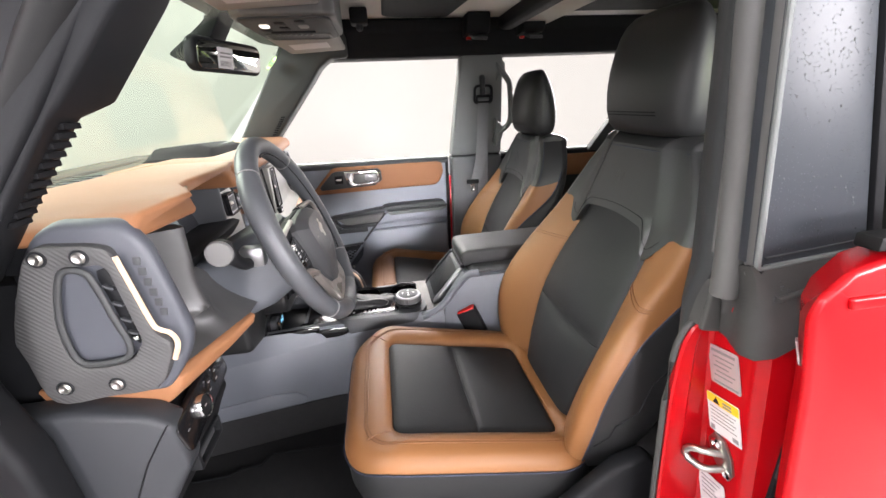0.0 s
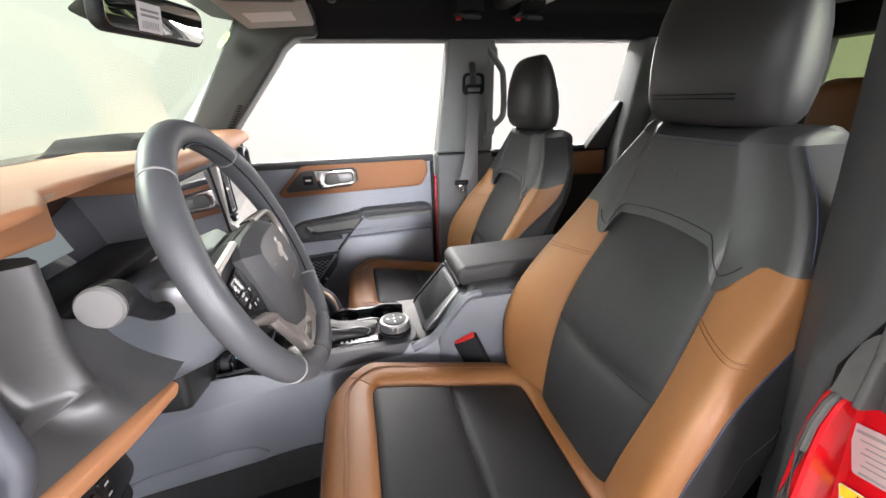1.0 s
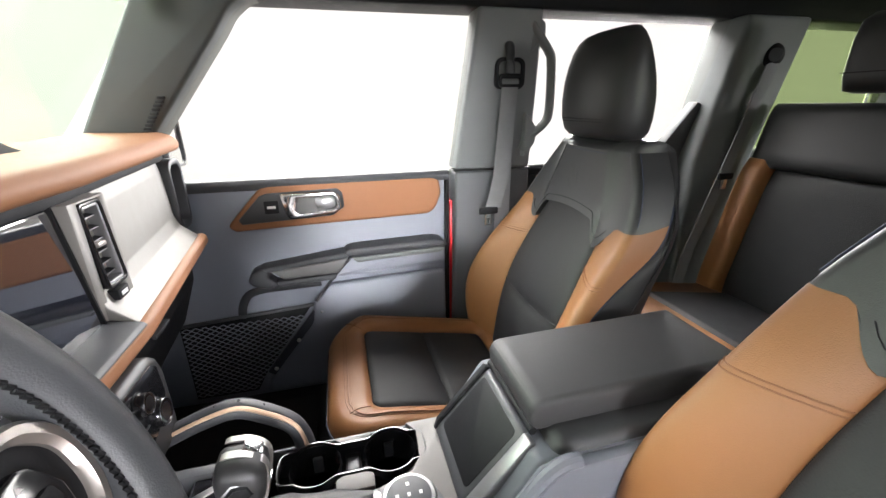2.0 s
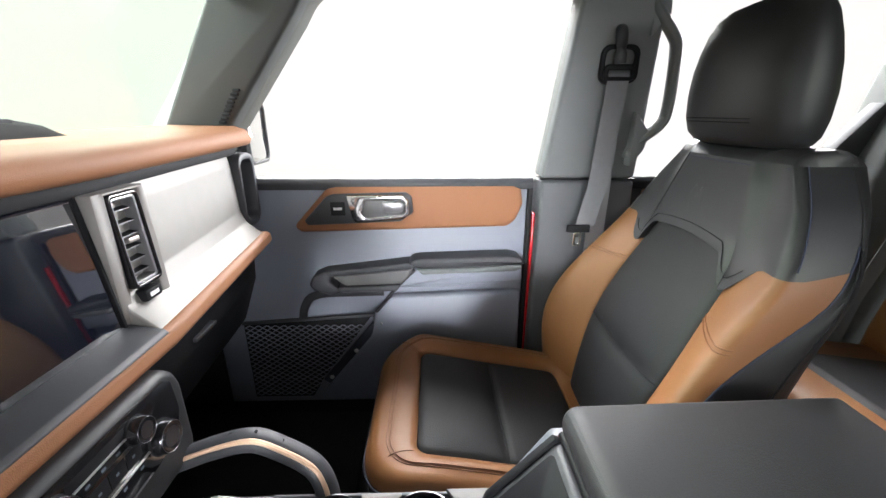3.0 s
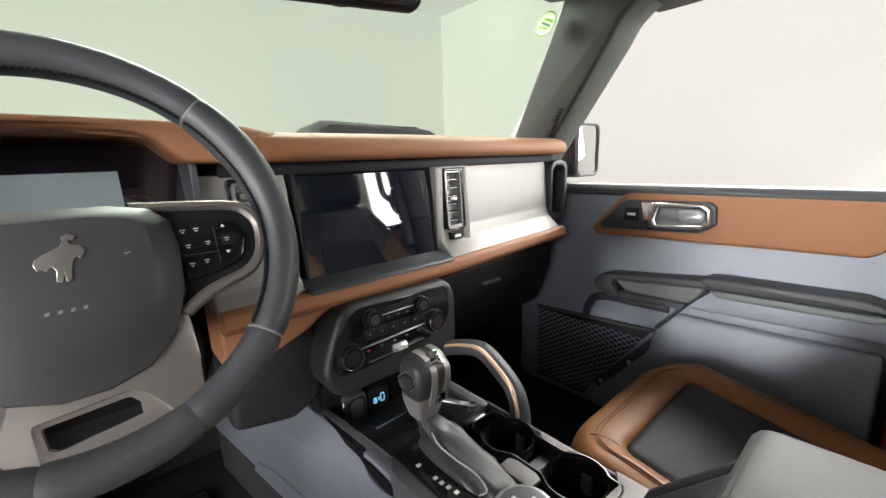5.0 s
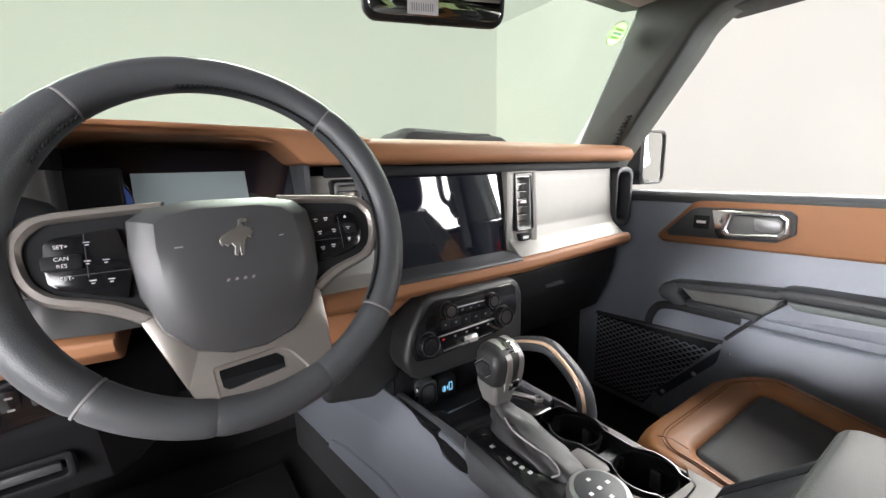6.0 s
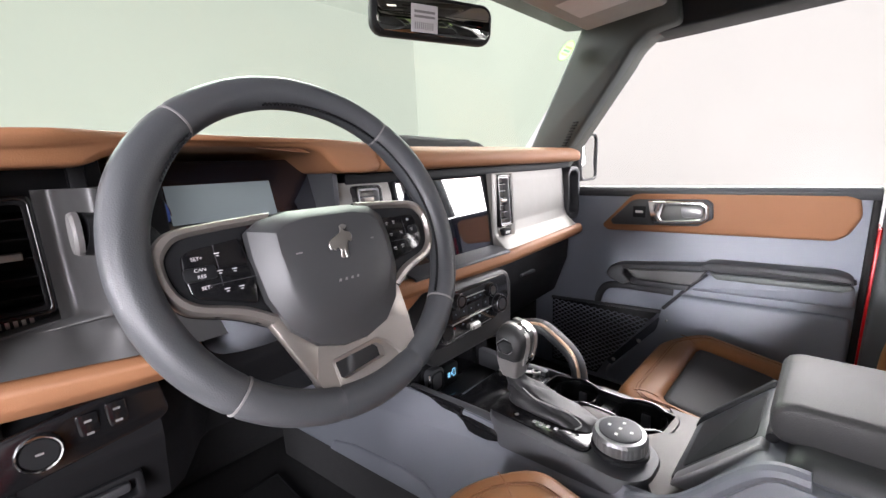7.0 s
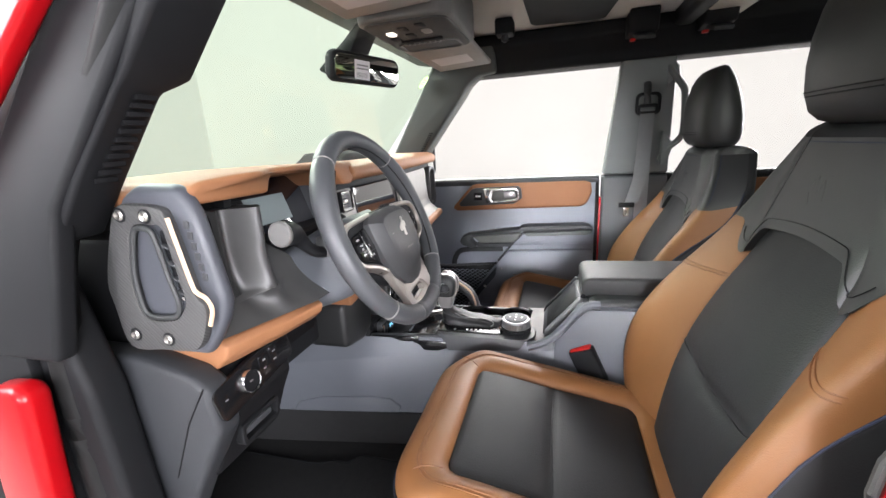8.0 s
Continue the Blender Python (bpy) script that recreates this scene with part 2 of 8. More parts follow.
def wet_glass():
    m = mat("wet_dark_panel", (0.030, 0.034, 0.040), 0.34, color2=(0.045, 0.050, 0.057), vscale=6, coat=0.0, spec=0.3)
    nt = m.node_tree
    b = nt.nodes["Principled BSDF"]
    tc = nt.nodes.new("ShaderNodeTexCoord")
    v = nt.nodes.new("ShaderNodeTexVoronoi")
    v.inputs["Scale"].default_value = 260
    cr = nt.nodes.new("ShaderNodeValToRGB")
    cr.color_ramp.elements[0].position, cr.color_ramp.elements[0].color = 0.02, (1, 1, 1, 1)
    cr.color_ramp.elements[1].position, cr.color_ramp.elements[1].color = 0.17, (0, 0, 0, 1)
    bp = nt.nodes.new("ShaderNodeBump")
    bp.inputs["Strength"].default_value = 0.9
    bp.inputs["Distance"].default_value = 0.002
    nt.links.new(tc.outputs["Object"], v.inputs["Vector"])
    nt.links.new(v.outputs["Distance"], cr.inputs[0])
    nt.links.new(cr.outputs[0], bp.inputs["Height"])
    nt.links.new(bp.outputs["Normal"], b.inputs["Normal"])
    return m


WET = wet_glass()


def paper_on_glass(name, color):
    """Thin printed film: lets the light behind it through."""
    m = mat(name, color, 0.6, vscale=30)
    nt = m.node_tree
    tr = nt.nodes.new("ShaderNodeBsdfTranslucent")
    tr.inputs[0].default_value = (*color, 1)
    mx = nt.nodes.new("ShaderNodeMixShader")
    mx.inputs[0].default_value = 0.75
    nt.links.new(nt.nodes["Principled BSDF"].outputs[0], mx.inputs[1])
    nt.links.new(tr.outputs[0], mx.inputs[2])
    nt.links.new(mx.outputs[0], nt.nodes["Material Output"].inputs["Surface"])
    return m


FILM = paper_on_glass("sticker_film", (0.75, 0.85, 0.68))
FILM_GREEN = paper_on_glass("sticker_film_green", (0.62, 0.80, 0.36))
FILM_GREY = paper_on_glass("sticker_film_grey", (0.35, 0.5, 0.45))


# ---- mesh helpers ----
def empty(name, loc, label, category, group="", kind=""):
    ob = new(name)
    ob.location = loc
    ob.empty_display_size = 0.05
    bpy.context.view_layer.update()
    return tagged(ob, label, category, group, kind)


def finish(name, bm, material, smooth=True, angle=35):
    bmesh.ops.recalc_face_normals(bm, faces=bm.faces)
    me = bpy.data.meshes.new(name)
    if smooth:
        for f in bm.faces:
            f.smooth = True
        lim = radians(angle)
        for e in bm.edges:
            if len(e.link_faces) == 2 and e.calc_face_angle(0) > lim:
                e.smooth = False
    bm.to_mesh(me)
    bm.free()
    me.materials.append(material)
    return me


def part(name, bm, material, parent, label="", smooth=True, angle=35):
    ob = new(name, finish(name, bm, material, smooth, angle))
    ob.parent = parent
    ob.matrix_parent_inverse = Matrix.Translation(-parent.matrix_world.translation)
    if label:
        ob["label"] = label
    return ob


def part2(name, bm, material, grand, parent, label="", smooth=True, angle=35):
    """A piece of a part: grand is the thing, parent the part."""
    ob = new(name, finish(name, bm, material, smooth, angle))
    ob.parent = parent
    if label:
        ob["label"] = label
    return ob


def solo(name, bm, material, label, category="", group="", kind="", smooth=True, angle=35):
    return tagged(new(name, finish(name, bm, material, smooth, angle)), label, category, group, kind)


def box(x0, x1, y0, y1, z0, z1, bev=0.004, seg=2):
    bm = bmesh.new()
    bmesh.ops.create_cube(bm, size=1.0)
    for v in bm.verts:
        v.co = Vector((x0 if v.co.x < 0 else x1, y0 if v.co.y < 0 else y1, z0 if v.co.z < 0 else z1))
    if bev > 0:
        bmesh.ops.bevel(bm, geom=bm.edges[:], offset=bev, segments=seg, profile=0.5, affect="EDGES")
    return bm


def prism(pts, axis, a, b, bev=0.003, seg=2):
    """A polygon in the plane across axis, drawn out from a to b. x: (y, z); y: (x, z); z: (x, y)."""
    def place(p, c):
        return {"x": (c, p[0], p[1]), "y": (p[0], c, p[1]), "z": (p[0], p[1], c)}[axis]
    bm = bmesh.new()
    lo = [bm.verts.new(place(p, a)) for p in pts]
    hi = [bm.verts.new(place(p, b)) for p in pts]
    n = len(pts)
    bm.faces.new(lo[::-1])
    bm.faces.new(hi)
    for i in range(n):
        bm.faces.new((lo[i], lo[(i + 1) % n], hi[(i + 1) % n], hi[i]))
    bmesh.ops.recalc_face_normals(bm, faces=bm.faces)
    if bev > 0:
        bmesh.ops.bevel(bm, geom=bm.edges[:], offset=bev, segments=seg, profile=0.5, affect="EDGES")
    return bm


def ring_prism(outer, inner, axis, a, b, bev=0.002):
    """A frame: the outer outline less the inner one, with as many points each."""
    def place(p, c):
        return {"x": (c, p[0], p[1]), "y": (p[0], c, p[1]), "z": (p[0], p[1], c)}[axis]
    bm = bmesh.new()
    rings = [[bm.verts.new(place(p, c)) for p in pts] for pts, c in ((outer, a), (outer, b), (inner, b), (inner, a))]
    n = len(outer)
    for k in range(4):
        r0, r1 = rings[k], rings[(k + 1) % 4]
        for i in range(n):
            bm.faces.new((r0[i], r0[(i + 1) % n], r1[(i + 1) % n], r1[i]))
    bmesh.ops.recalc_face_normals(bm, faces=bm.faces)
    if bev > 0:
        sharp = [e for e in bm.edges if len(e.link_faces) == 2 and e.calc_face_angle(0) > radians(50)]
        bmesh.ops.bevel(bm, geom=sharp, offset=bev, segments=2, profile=0.5, affect="EDGES")
    return bm


def loft(rings, closed=True, caps=True):
    bm = bmesh.new()
    rows = [[bm.verts.new(p) for p in r] for r in rings]
    n = len(rows[0])
    for a, b in zip(rows, rows[1:]):
        for i in range(n if closed else n - 1):
            j = (i + 1) % n
            bm.faces.new((a[i], a[j], b[j], b[i]))
    if caps and closed:
        bm.faces.new(rows[0][::-1])
        bm.faces.new(rows[-1])
    return bm


def spline(pts, n, closed=False):
    """n points along a smooth curve through pts."""
    P = [Vector(p) for p in pts]
    m = len(P)
    segs = m if closed else m - 1
    out = []
    for k in range(n):
        t = k * segs / (n if closed else n - 1)
        i = min(int(t), segs - 1)
        f = t - i
        if closed:
            p0, p1, p2, p3 = P[(i - 1) % m], P[i], P[(i + 1) % m], P[(i + 2) % m]
        else:
            p0, p1, p2, p3 = P[max(i - 1, 0)], P[i], P[i + 1], P[min(i + 2, m - 1)]
        out.append(0.5 * (2 * p1 + (p2 - p0) * f + (2 * p0 - 5 * p1 + 4 * p2 - p3) * f * f + (3 * p1 - p0 - 3 * p2 + p3) * f ** 3))
    return out


def sweep(path, rx, rz=None, closed=False, sides=10, up=(0, 0, 1), caps=True):
    """A tube along path, rx across and rz along up; either may be a function of 0..1."""
    P = [Vector(p) for p in path]
    n = len(P)
    rings = []
    U0 = Vector(up)
    for i, p in enumerate(P):
        a = P[(i - 1) % n] if closed or i > 0 else p
        b = P[(i + 1) % n] if closed or i < n - 1 else p
        d = (b - a).normalized()
        side = d.cross(U0)
        if side.length < 1e-5:
            side = d.cross(Vector((1, 0, 0)))
        side.normalize()
        top = side.cross(d).normalized()
        f = i / max(1, n - 1)
        a1 = rx(f) if callable(rx) else rx
        b1 = a1 if rz is None else (rz(f) if callable(rz) else rz)
        rings.append([p + side * math.cos(2 * math.pi * k / sides) * a1 + top * math.sin(2 * math.pi * k / sides) * b1 for k in range(sides)])
    if closed:
        rings.append(rings[0])
        bm = loft(rings, True, False)
        bmesh.ops.remove_doubles(bm, verts=bm.verts, dist=1e-6)
        return bm
    return loft(rings, True, caps)


def lathe(profile, loc, axis, sides=28):
    """Turns (radius, height) pairs about axis at loc."""
    q = Vector((0, 0, 1)).rotation_difference(Vector(axis)).to_matrix()
    rings = [[Vector(loc) + q @ Vector((max(r, 1e-4) * math.cos(2 * math.pi * k / sides), max(r, 1e-4) * math.sin(2 * math.pi * k / sides), h)) for k in range(sides)] for r, h in profile]
    return loft(rings)


def join(*bms):
    out = bmesh.new()
    for b in bms:
        me = bpy.data.meshes.new("tmp")
        b.to_mesh(me)
        b.free()
        out.from_mesh(me)
        bpy.data.meshes.remove(me)
    return out


def moved(bm, m):
    bmesh.ops.transform(bm, matrix=m, verts=bm.verts)
    return bm


def rrect(w, h, r, n=5, cx=0.0, cy=0.0):
    """A rounded rectangle, w by h, as points."""
    pts = []
    for sx, sy, a0 in ((1, 1, 0), (-1, 1, 90), (-1, -1, 180), (1, -1, 270)):
        for k in range(n + 1):
            a = radians(a0 + 90 * k / n)
            pts.append((cx + sx * (w / 2 - r) + r * math.cos(a), cy + sy * (h / 2 - r) + r * math.sin(a)))
    return pts


def smooth01(t):
    t = max(0.0, min(1.0, t))
    return t * t * (3 - 2 * t)


def bars(rows, axis, depth, thick=0.0006):
    """Rows of unreadable print: thin bars. Each row: (x, z, width, height) in the plane across axis y."""
    bms = []
    for cx, cz, w, h in rows:
        bms.append(box(cx - w / 2, cx + w / 2, depth - thick, depth + thick, cz - h / 2, cz + h / 2, 0))
    return join(*bms)


def text_mesh(body, size, depth=0.0006):
    cu = bpy.data.curves.new("lettering", "FONT")
    cu.body, cu.size, cu.extrude, cu.align_x, cu.align_y = body, size, depth, "CENTER", "CENTER"
    ob = bpy.data.objects.new("lettering", cu)
    me = ob.to_mesh()
    bm = bmesh.new()
    bm.from_mesh(me)
    bpy.data.objects.remove(ob)
    bpy.data.curves.remove(cu)
    return bm


def facing(o, right, up):
    """A frame at o whose x goes right and y goes up."""
    r, u = Vector(right).normalized(), Vector(up).normalized()
    n = r.cross(u)
    m = Matrix((r, u, n)).transposed().to_4x4()
    m.translation = o
    return m

# ---- setting: booth ----
solo("ground", box(-7, 7, -6, 6, -0.1, 0.0, 0), BOOTHFLOOR, "pale grey floor of the photo booth, unseen, to bounce light", "floor", kind="structure")
solo("wall_front", box(-7.1, -7.0, -6, 6, 0, 4.4, 0), BACKDROP, "plain white booth wall ahead of the car, given a glow", "wall", kind="structure")
solo("wall_passenger", box(-7, 7, 6.0, 6.1, 0, 4.4, 0), BACKDROP_B, "plain white booth wall beside the car, given a glow", "wall", kind="structure")
solo("wall_driver", box(-7, 7, -6.1, -6.0, 0, 4.4, 0), BACKDROP_C, "plain white booth wall beside the car, given a glow", "wall", kind="structure")
solo("wall_rear", box(7.0, 7.1, -6, 6, 0, 4.4, 0), BACKDROP, "plain white booth wall behind the car, given a glow", "wall", kind="structure")
solo("ceiling", box(-7.1, 7.1, -6.1, 6.1, 4.4, 4.5, 0), BACKDROP, "plain white booth ceiling, given a glow", "ceiling", kind="structure")

# ---- setting: cabin shell ----
SILL_Z, RAIL_Z = 1.285, 1.705
solo("floor", box(-1.15, 2.0, -0.72, 0.80, 0.50, 0.58, 0.01), CARPET, "black carpeted cabin floor", "floor", kind="structure")
solo("floor_pan", box(-1.2, 2.05, -0.78, 0.84, 0.0, 0.50, 0.02), DARKER, "dark underbody below the cabin floor", "underbody", kind="structure")
solo("wall_firewall", prism([(-1.18, 0.40), (-1.12, 0.40), (-1.0, 0.62), (-1.0, 1.30), (-1.06, 1.36), (-1.18, 1.36)], "y", -0.80, 0.84, 0.01), CARPET,
     "black carpeted firewall of the footwell", "firewall", kind="structure")
solo("cowl", box(-1.25, -0.80, -0.70, 0.74, 1.30, 1.352, 0.01), DARKER, "black cowl panel below the windshield", "cowl", kind="structure")


def pillar_poly(s):
    return [(-0.80, 1.33), (-0.69, 1.40), (-0.475, 1.715), (-0.42, 1.80), (-0.20, 1.80), (-0.20, RAIL_Z), (-0.275, RAIL_Z - 0.006), (-0.315, RAIL_Z - 0.035), (-0.345, RAIL_Z - 0.075), (-0.545, 1.395), (-0.60, 1.33)]


# passenger side: pillars, rail and body side with its openings
LEAN_Y = 0.10


def lean(bm, side):
    for v in bm.verts:
        v.co.y -= side * LEAN_Y * max(0.0, (v.co.z - SILL_Z) / (RAIL_Z - SILL_Z))
    return bm


for side, nm in ((1, "passenger"), (-1, "driver")):
    yo = 0.715
    a = sorted((side * yo, side * (yo + (0.12 if side > 0 else 0.055))))
    bm_a = prism(pillar_poly(side), "y", a[0], a[1], 0.012, 3)
    # same trim on both sides; the driver's is near-black to hold its shade
    solo("pillar_a_" + nm, lean(bm_a, side), PILLAR_A_SHADE if side > 0 else DARKER,
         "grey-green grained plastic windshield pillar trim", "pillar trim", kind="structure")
    rail = [(side * 0.655, 1.70), (side * 0.645, 1.73), (side * 0.608, 1.772), (side * 0.596, 1.785), (side * 0.594, 1.8335), (side * 0.78, 1.8335), (side * 0.78, 1.70)]
    solo("rail_" + nm, prism(rail, "x", -0.30, 2.0, 0.012, 3), DARKER, "black roof rail above the door openings", "roof rail", kind="structure")

inner_trim = [((-0.235, -0.600), (-0.235, -0.690), 1.76), ((-0.320, -0.618), (-0.322, -0.700), 1.63), ((-0.391, -0.630), (-0.397, -0.710), 1.538), ((-0.418, -0.650), (-0.410, -0.713), 1.524), ((-0.482, -0.668), (-0.470, -0.735), 1.43), ((-0.530, -0.680), (-0.515, -0.745), 1.36)]
rows = [[(k[0], k[1], z), (r[0], r[1], z), (r[0] - 0.07, r[1] - 0.002, z), (k[0] - 0.075, k[1] - 0.006, z)] for k, r, z in inner_trim]
ia = loft(rows)
bmesh.ops.recalc_face_normals(ia, faces=ia.faces)
bmesh.ops.bevel(ia, geom=[e for e in ia.edges if e.calc_face_angle(0) > 0.5], offset=0.007, segments=3, profile=0.5, affect="EDGES")
solo("pillar_a_inner", ia, DARKER, "black grained inner trim of the driver's windshield pillar", "pillar trim", kind="structure", angle=40)

# passenger B-pillar with the belt slot
B_IN = [(0.205, 0.45), (0.215, 1.29), (0.262, 1.72), (0.262, 1.80), (0.440, 1.80), (0.440, 1.72), (0.452, 1.29), (0.46, 0.45)]
B_LOW = [(0.205, 0.45), (0.2148, 1.2835), (0.4522, 1.2835), (0.46, 0.45)]
solo("pillar_b_lower", prism(B_LOW, "y", 0.712, 0.80, 0.010, 3), PILLAR_LOW_SHADE, "grey lower trim of the centre pillar", "pillar trim", kind="structure")
B_IN = [(0.215, 1.2875)] + [(0.2605, 1.705), (0.4405, 1.705)] + [(0.452, 1.2875)]
bp = prism(B_IN, "y", 0.715, 0.80, 0.010, 3)
solo("pillar_b_passenger", lean(bp, 0.6), PILLAR, "grey grained plastic trim of the centre pillar", "pillar trim", kind="structure")
solo("pillar_b_seam", lean(box(0.210, 0.453, 0.7135, 0.73, 1.284, 1.287, 0), 0.6), DARKER, "joint between the upper and lower pillar trims", "trim", kind="structure")
C_IN = [(1.02, 0.45), (1.02, 1.29), (1.058, 1.705), (1.298, 1.705), (1.26, 1.29), (1.26, 0.45)]
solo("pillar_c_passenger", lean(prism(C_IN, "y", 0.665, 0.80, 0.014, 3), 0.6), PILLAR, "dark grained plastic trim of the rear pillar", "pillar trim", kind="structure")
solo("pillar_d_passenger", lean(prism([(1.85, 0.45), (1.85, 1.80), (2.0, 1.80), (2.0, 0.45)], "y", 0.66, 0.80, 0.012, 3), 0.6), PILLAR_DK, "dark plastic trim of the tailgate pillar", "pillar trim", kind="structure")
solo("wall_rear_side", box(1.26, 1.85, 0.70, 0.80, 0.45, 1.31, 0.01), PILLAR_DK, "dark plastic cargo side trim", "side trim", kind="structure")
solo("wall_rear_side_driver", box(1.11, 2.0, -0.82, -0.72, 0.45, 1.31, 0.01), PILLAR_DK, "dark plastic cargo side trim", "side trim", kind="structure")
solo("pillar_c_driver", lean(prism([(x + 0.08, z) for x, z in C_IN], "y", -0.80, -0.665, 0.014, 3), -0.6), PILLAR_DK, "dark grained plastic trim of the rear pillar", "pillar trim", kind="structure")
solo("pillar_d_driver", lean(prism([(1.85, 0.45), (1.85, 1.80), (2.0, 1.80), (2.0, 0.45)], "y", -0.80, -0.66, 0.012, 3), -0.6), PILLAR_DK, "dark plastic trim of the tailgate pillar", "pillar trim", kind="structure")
solo("wall_tailgate", box(2.0, 2.08, -0.78, 0.80, 0.40, 1.28, 0.01), PILLAR_DK, "dark plastic inner panel of the tailgate", "tailgate", kind="structure")
solo("rail_rear", box(1.92, 2.05, -0.70, 0.70, 1.70, 1.83, 0.012), DARKER, "black header above the tailgate window", "roof rail", kind="structure")

# windows
def pane(name, pts, material, label):
    """A sheet of glass from its four corners, 4 mm thick."""
    P = [Vector(p) for p in pts]
    n = (P[1] - P[0]).cross(P[3] - P[0]).normalized() * 0.004
    bm = loft([P, [p + n for p in P]])
    ob = solo(name, bm, material, label, "window", kind="structure", smooth=False)
    ob.visible_shadow = False
    return ob


pane("window_windshield", [(-0.80, -0.72, 1.345), (-0.80, 0.74, 1.345), (-0.42, 0.64, 1.76), (-0.42, -0.64, 1.76)], WINDSHIELD, "green-tinted clear windshield glass")
pane("window_passenger", [(-0.66, 0.765, 1.27), (0.23, 0.765, 1.27), (0.28, 0.665, 1.72), (-0.42, 0.665, 1.72)], SIDEGLASS, "clear closed side window of the passenger door")
pane("window_rear_passenger", [(0.43, 0.765, 1.27), (1.05, 0.765, 1.27), (1.08, 0.665, 1.72), (0.43, 0.665, 1.72)], SIDEGLASS, "clear closed side window of the rear door")
pane("window_cargo", [(1.24, 0.755, 1.29), (1.87, 0.755, 1.29), (1.87, 0.655, 1.72), (1.28, 0.655, 1.72)], PRIVACY, "green-tinted privacy glass of the cargo side")
pane("window_tailgate", [(2.02, -0.68, 1.28), (2.02, 0.70, 1.28), (2.0, 0.62, 1.72), (2.0, -0.62, 1.72)], PRIVACY, "tinted tailgate window glass")

# windshield header and roof
solo("header_front", prism([(-0.53, 1.765), (-0.40, 1.742), (-0.36, 1.755), (-0.34, 1.79), (-0.34, 1.83), (-0.50, 1.83)], "y", -0.66, 0.66, 0.008, 3), PILLAR_DK,
     "dark plastic header trim above the windshield", "header trim", kind="structure")
solo("roof_panel", box(-0.45, 2.05, -0.78, 0.78, 1.835, 1.87, 0.006), HEADLINER, "light grey underside of the hardtop roof", "roof", kind="structure")

# ---- seats ----
def build_seat(yc, seat_name, label, group):
    s = empty(seat_name, (0.05, yc, 0.58), label, "car seat", group)

    # cushion: rounded outlines from the middle outwards and down the sides
    def base_z(x):
        return 0.858 + (0.20 - x) * 0.19 - max(0.0, -0.13 - x) * 0.16

    def outline(xf, xr, hw, r, zf, zs, n=14):
        pts = []
        cx, hl = (xf + xr) / 2, (xr - xf) / 2
        for px, py in rrect(2 * hl, 2 * hw, min(r, hl * 0.98, hw * 0.98), n, cx, 0.0):
            w = smooth01((abs(py) - hw * 0.45) / (hw * 0.5)) * smooth01((px - xf) / 0.09)
            pts.append(Vector((px, yc + py, base_z(px) + zf * (1 - w) + zs * w)))
        # straight runs are cut up, so that the slope of the seat is followed
        out = []
        m = len(pts)
        for i in range(m):
            a, b = pts[i], pts[(i + 1) % m]
            k = max(1, int((b - a).length / 0.02))
            if i % (n + 1) == n:
                k = 16
            else:
                k = 1
            for q in range(k):
                p = a.lerp(b, q / k)
                if k > 1:
                    w = smooth01((abs(p.y - yc) - hw * 0.45) / (hw * 0.5)) * smooth01((p.x - xf) / 0.09)
                    p.z = base_z(p.x) + zf * (1 - w) + zs * w
                out.append(p)
        return out

    tan = [(-0.136, 0.210, 0.161, 0.025, -0.006, -0.006), (-0.139, 0.213, 0.164, 0.027, 0.001, 0.003), (-0.152, 0.228, 0.176, 0.04, 0.005, 0.012), (-0.183, 0.252, 0.197, 0.07, 0.004, 0.020), (-0.189, 0.255, 0.201, 0.075, 0.001, 0.017),
           (-0.206, 0.268, 0.217, 0.09, 0.001, 0.018), (-0.222, 0.276, 0.231, 0.11, -0.010, 0.010), (-0.231, 0.284, 0.239, 0.12, -0.024, -0.002), (-0.235, 0.288, 0.242, 0.12, -0.036, -0.010), (-0.236, 0.29, 0.243, 0.12, -0.044, -0.016)]
    skirt = [(-0.236, 0.29, 0.243, 0.12, -0.044, -0.016), (-0.232, 0.29, 0.2395, 0.12, -0.048, -0.020), (-0.234, 0.29, 0.241, 0.12, -0.056, -0.030), (-0.231, 0.29, 0.241, 0.115, -0.105, -0.085), (-0.222, 0.29, 0.236, 0.11, -0.135, -0.12), (-0.20, 0.29, 0.225, 0.10, -0.20, -0.20)]
    rings = []
    for i in range(45):
        x = -0.136 + 0.346 * i / 44
        cut = max(0.0, 0.025 - min(x + 0.136, 0.210 - x))
        hw = 0.161 - 0.025 + math.sqrt(max(0.0, 0.025 ** 2 - cut ** 2))
        ring = []
        for j in range(41):
            y = hw * (2 * j / 40 - 1)
            rim = min(1.0, min(hw - abs(y), x + 0.136, 0.210 - x) / 0.012)
            fx = (x + 0.136) / 0.171 if x < 0.035 else (x - 0.035) / 0.175
            puff = 0.009 * max(0.0, 1 - abs(2 * fx - 1) ** 3) * max(0.0, 1 - (abs(y) / 0.160) ** 4)
            dip = 0.004 * math.exp(-((x - 0.035) / 0.006) ** 2)
            ring.append(Vector((x, yc + y, base_z(x) - 0.006 * (1 - rim) ** 2 + puff - dip)))
        rings.append(ring)
    ib = loft(rings, False, False)
    part("cushion_insert", ib, BLACK_CLOTH, s, "black perforated leather panel", angle=60)
    part("cushion_bolster", loft([outline(*r) for r in tan], True, False), TAN, s, "tan leather bolster", angle=60)
    part("cushion_skirt", loft([outline(*r) for r in skirt], True, True), BLACK_SIDE, s, "black leather skirt", angle=60)

    def seam(name, pts, r, material, label=""):
        part(name, sweep(pts, r, sides=6), material, s, label)

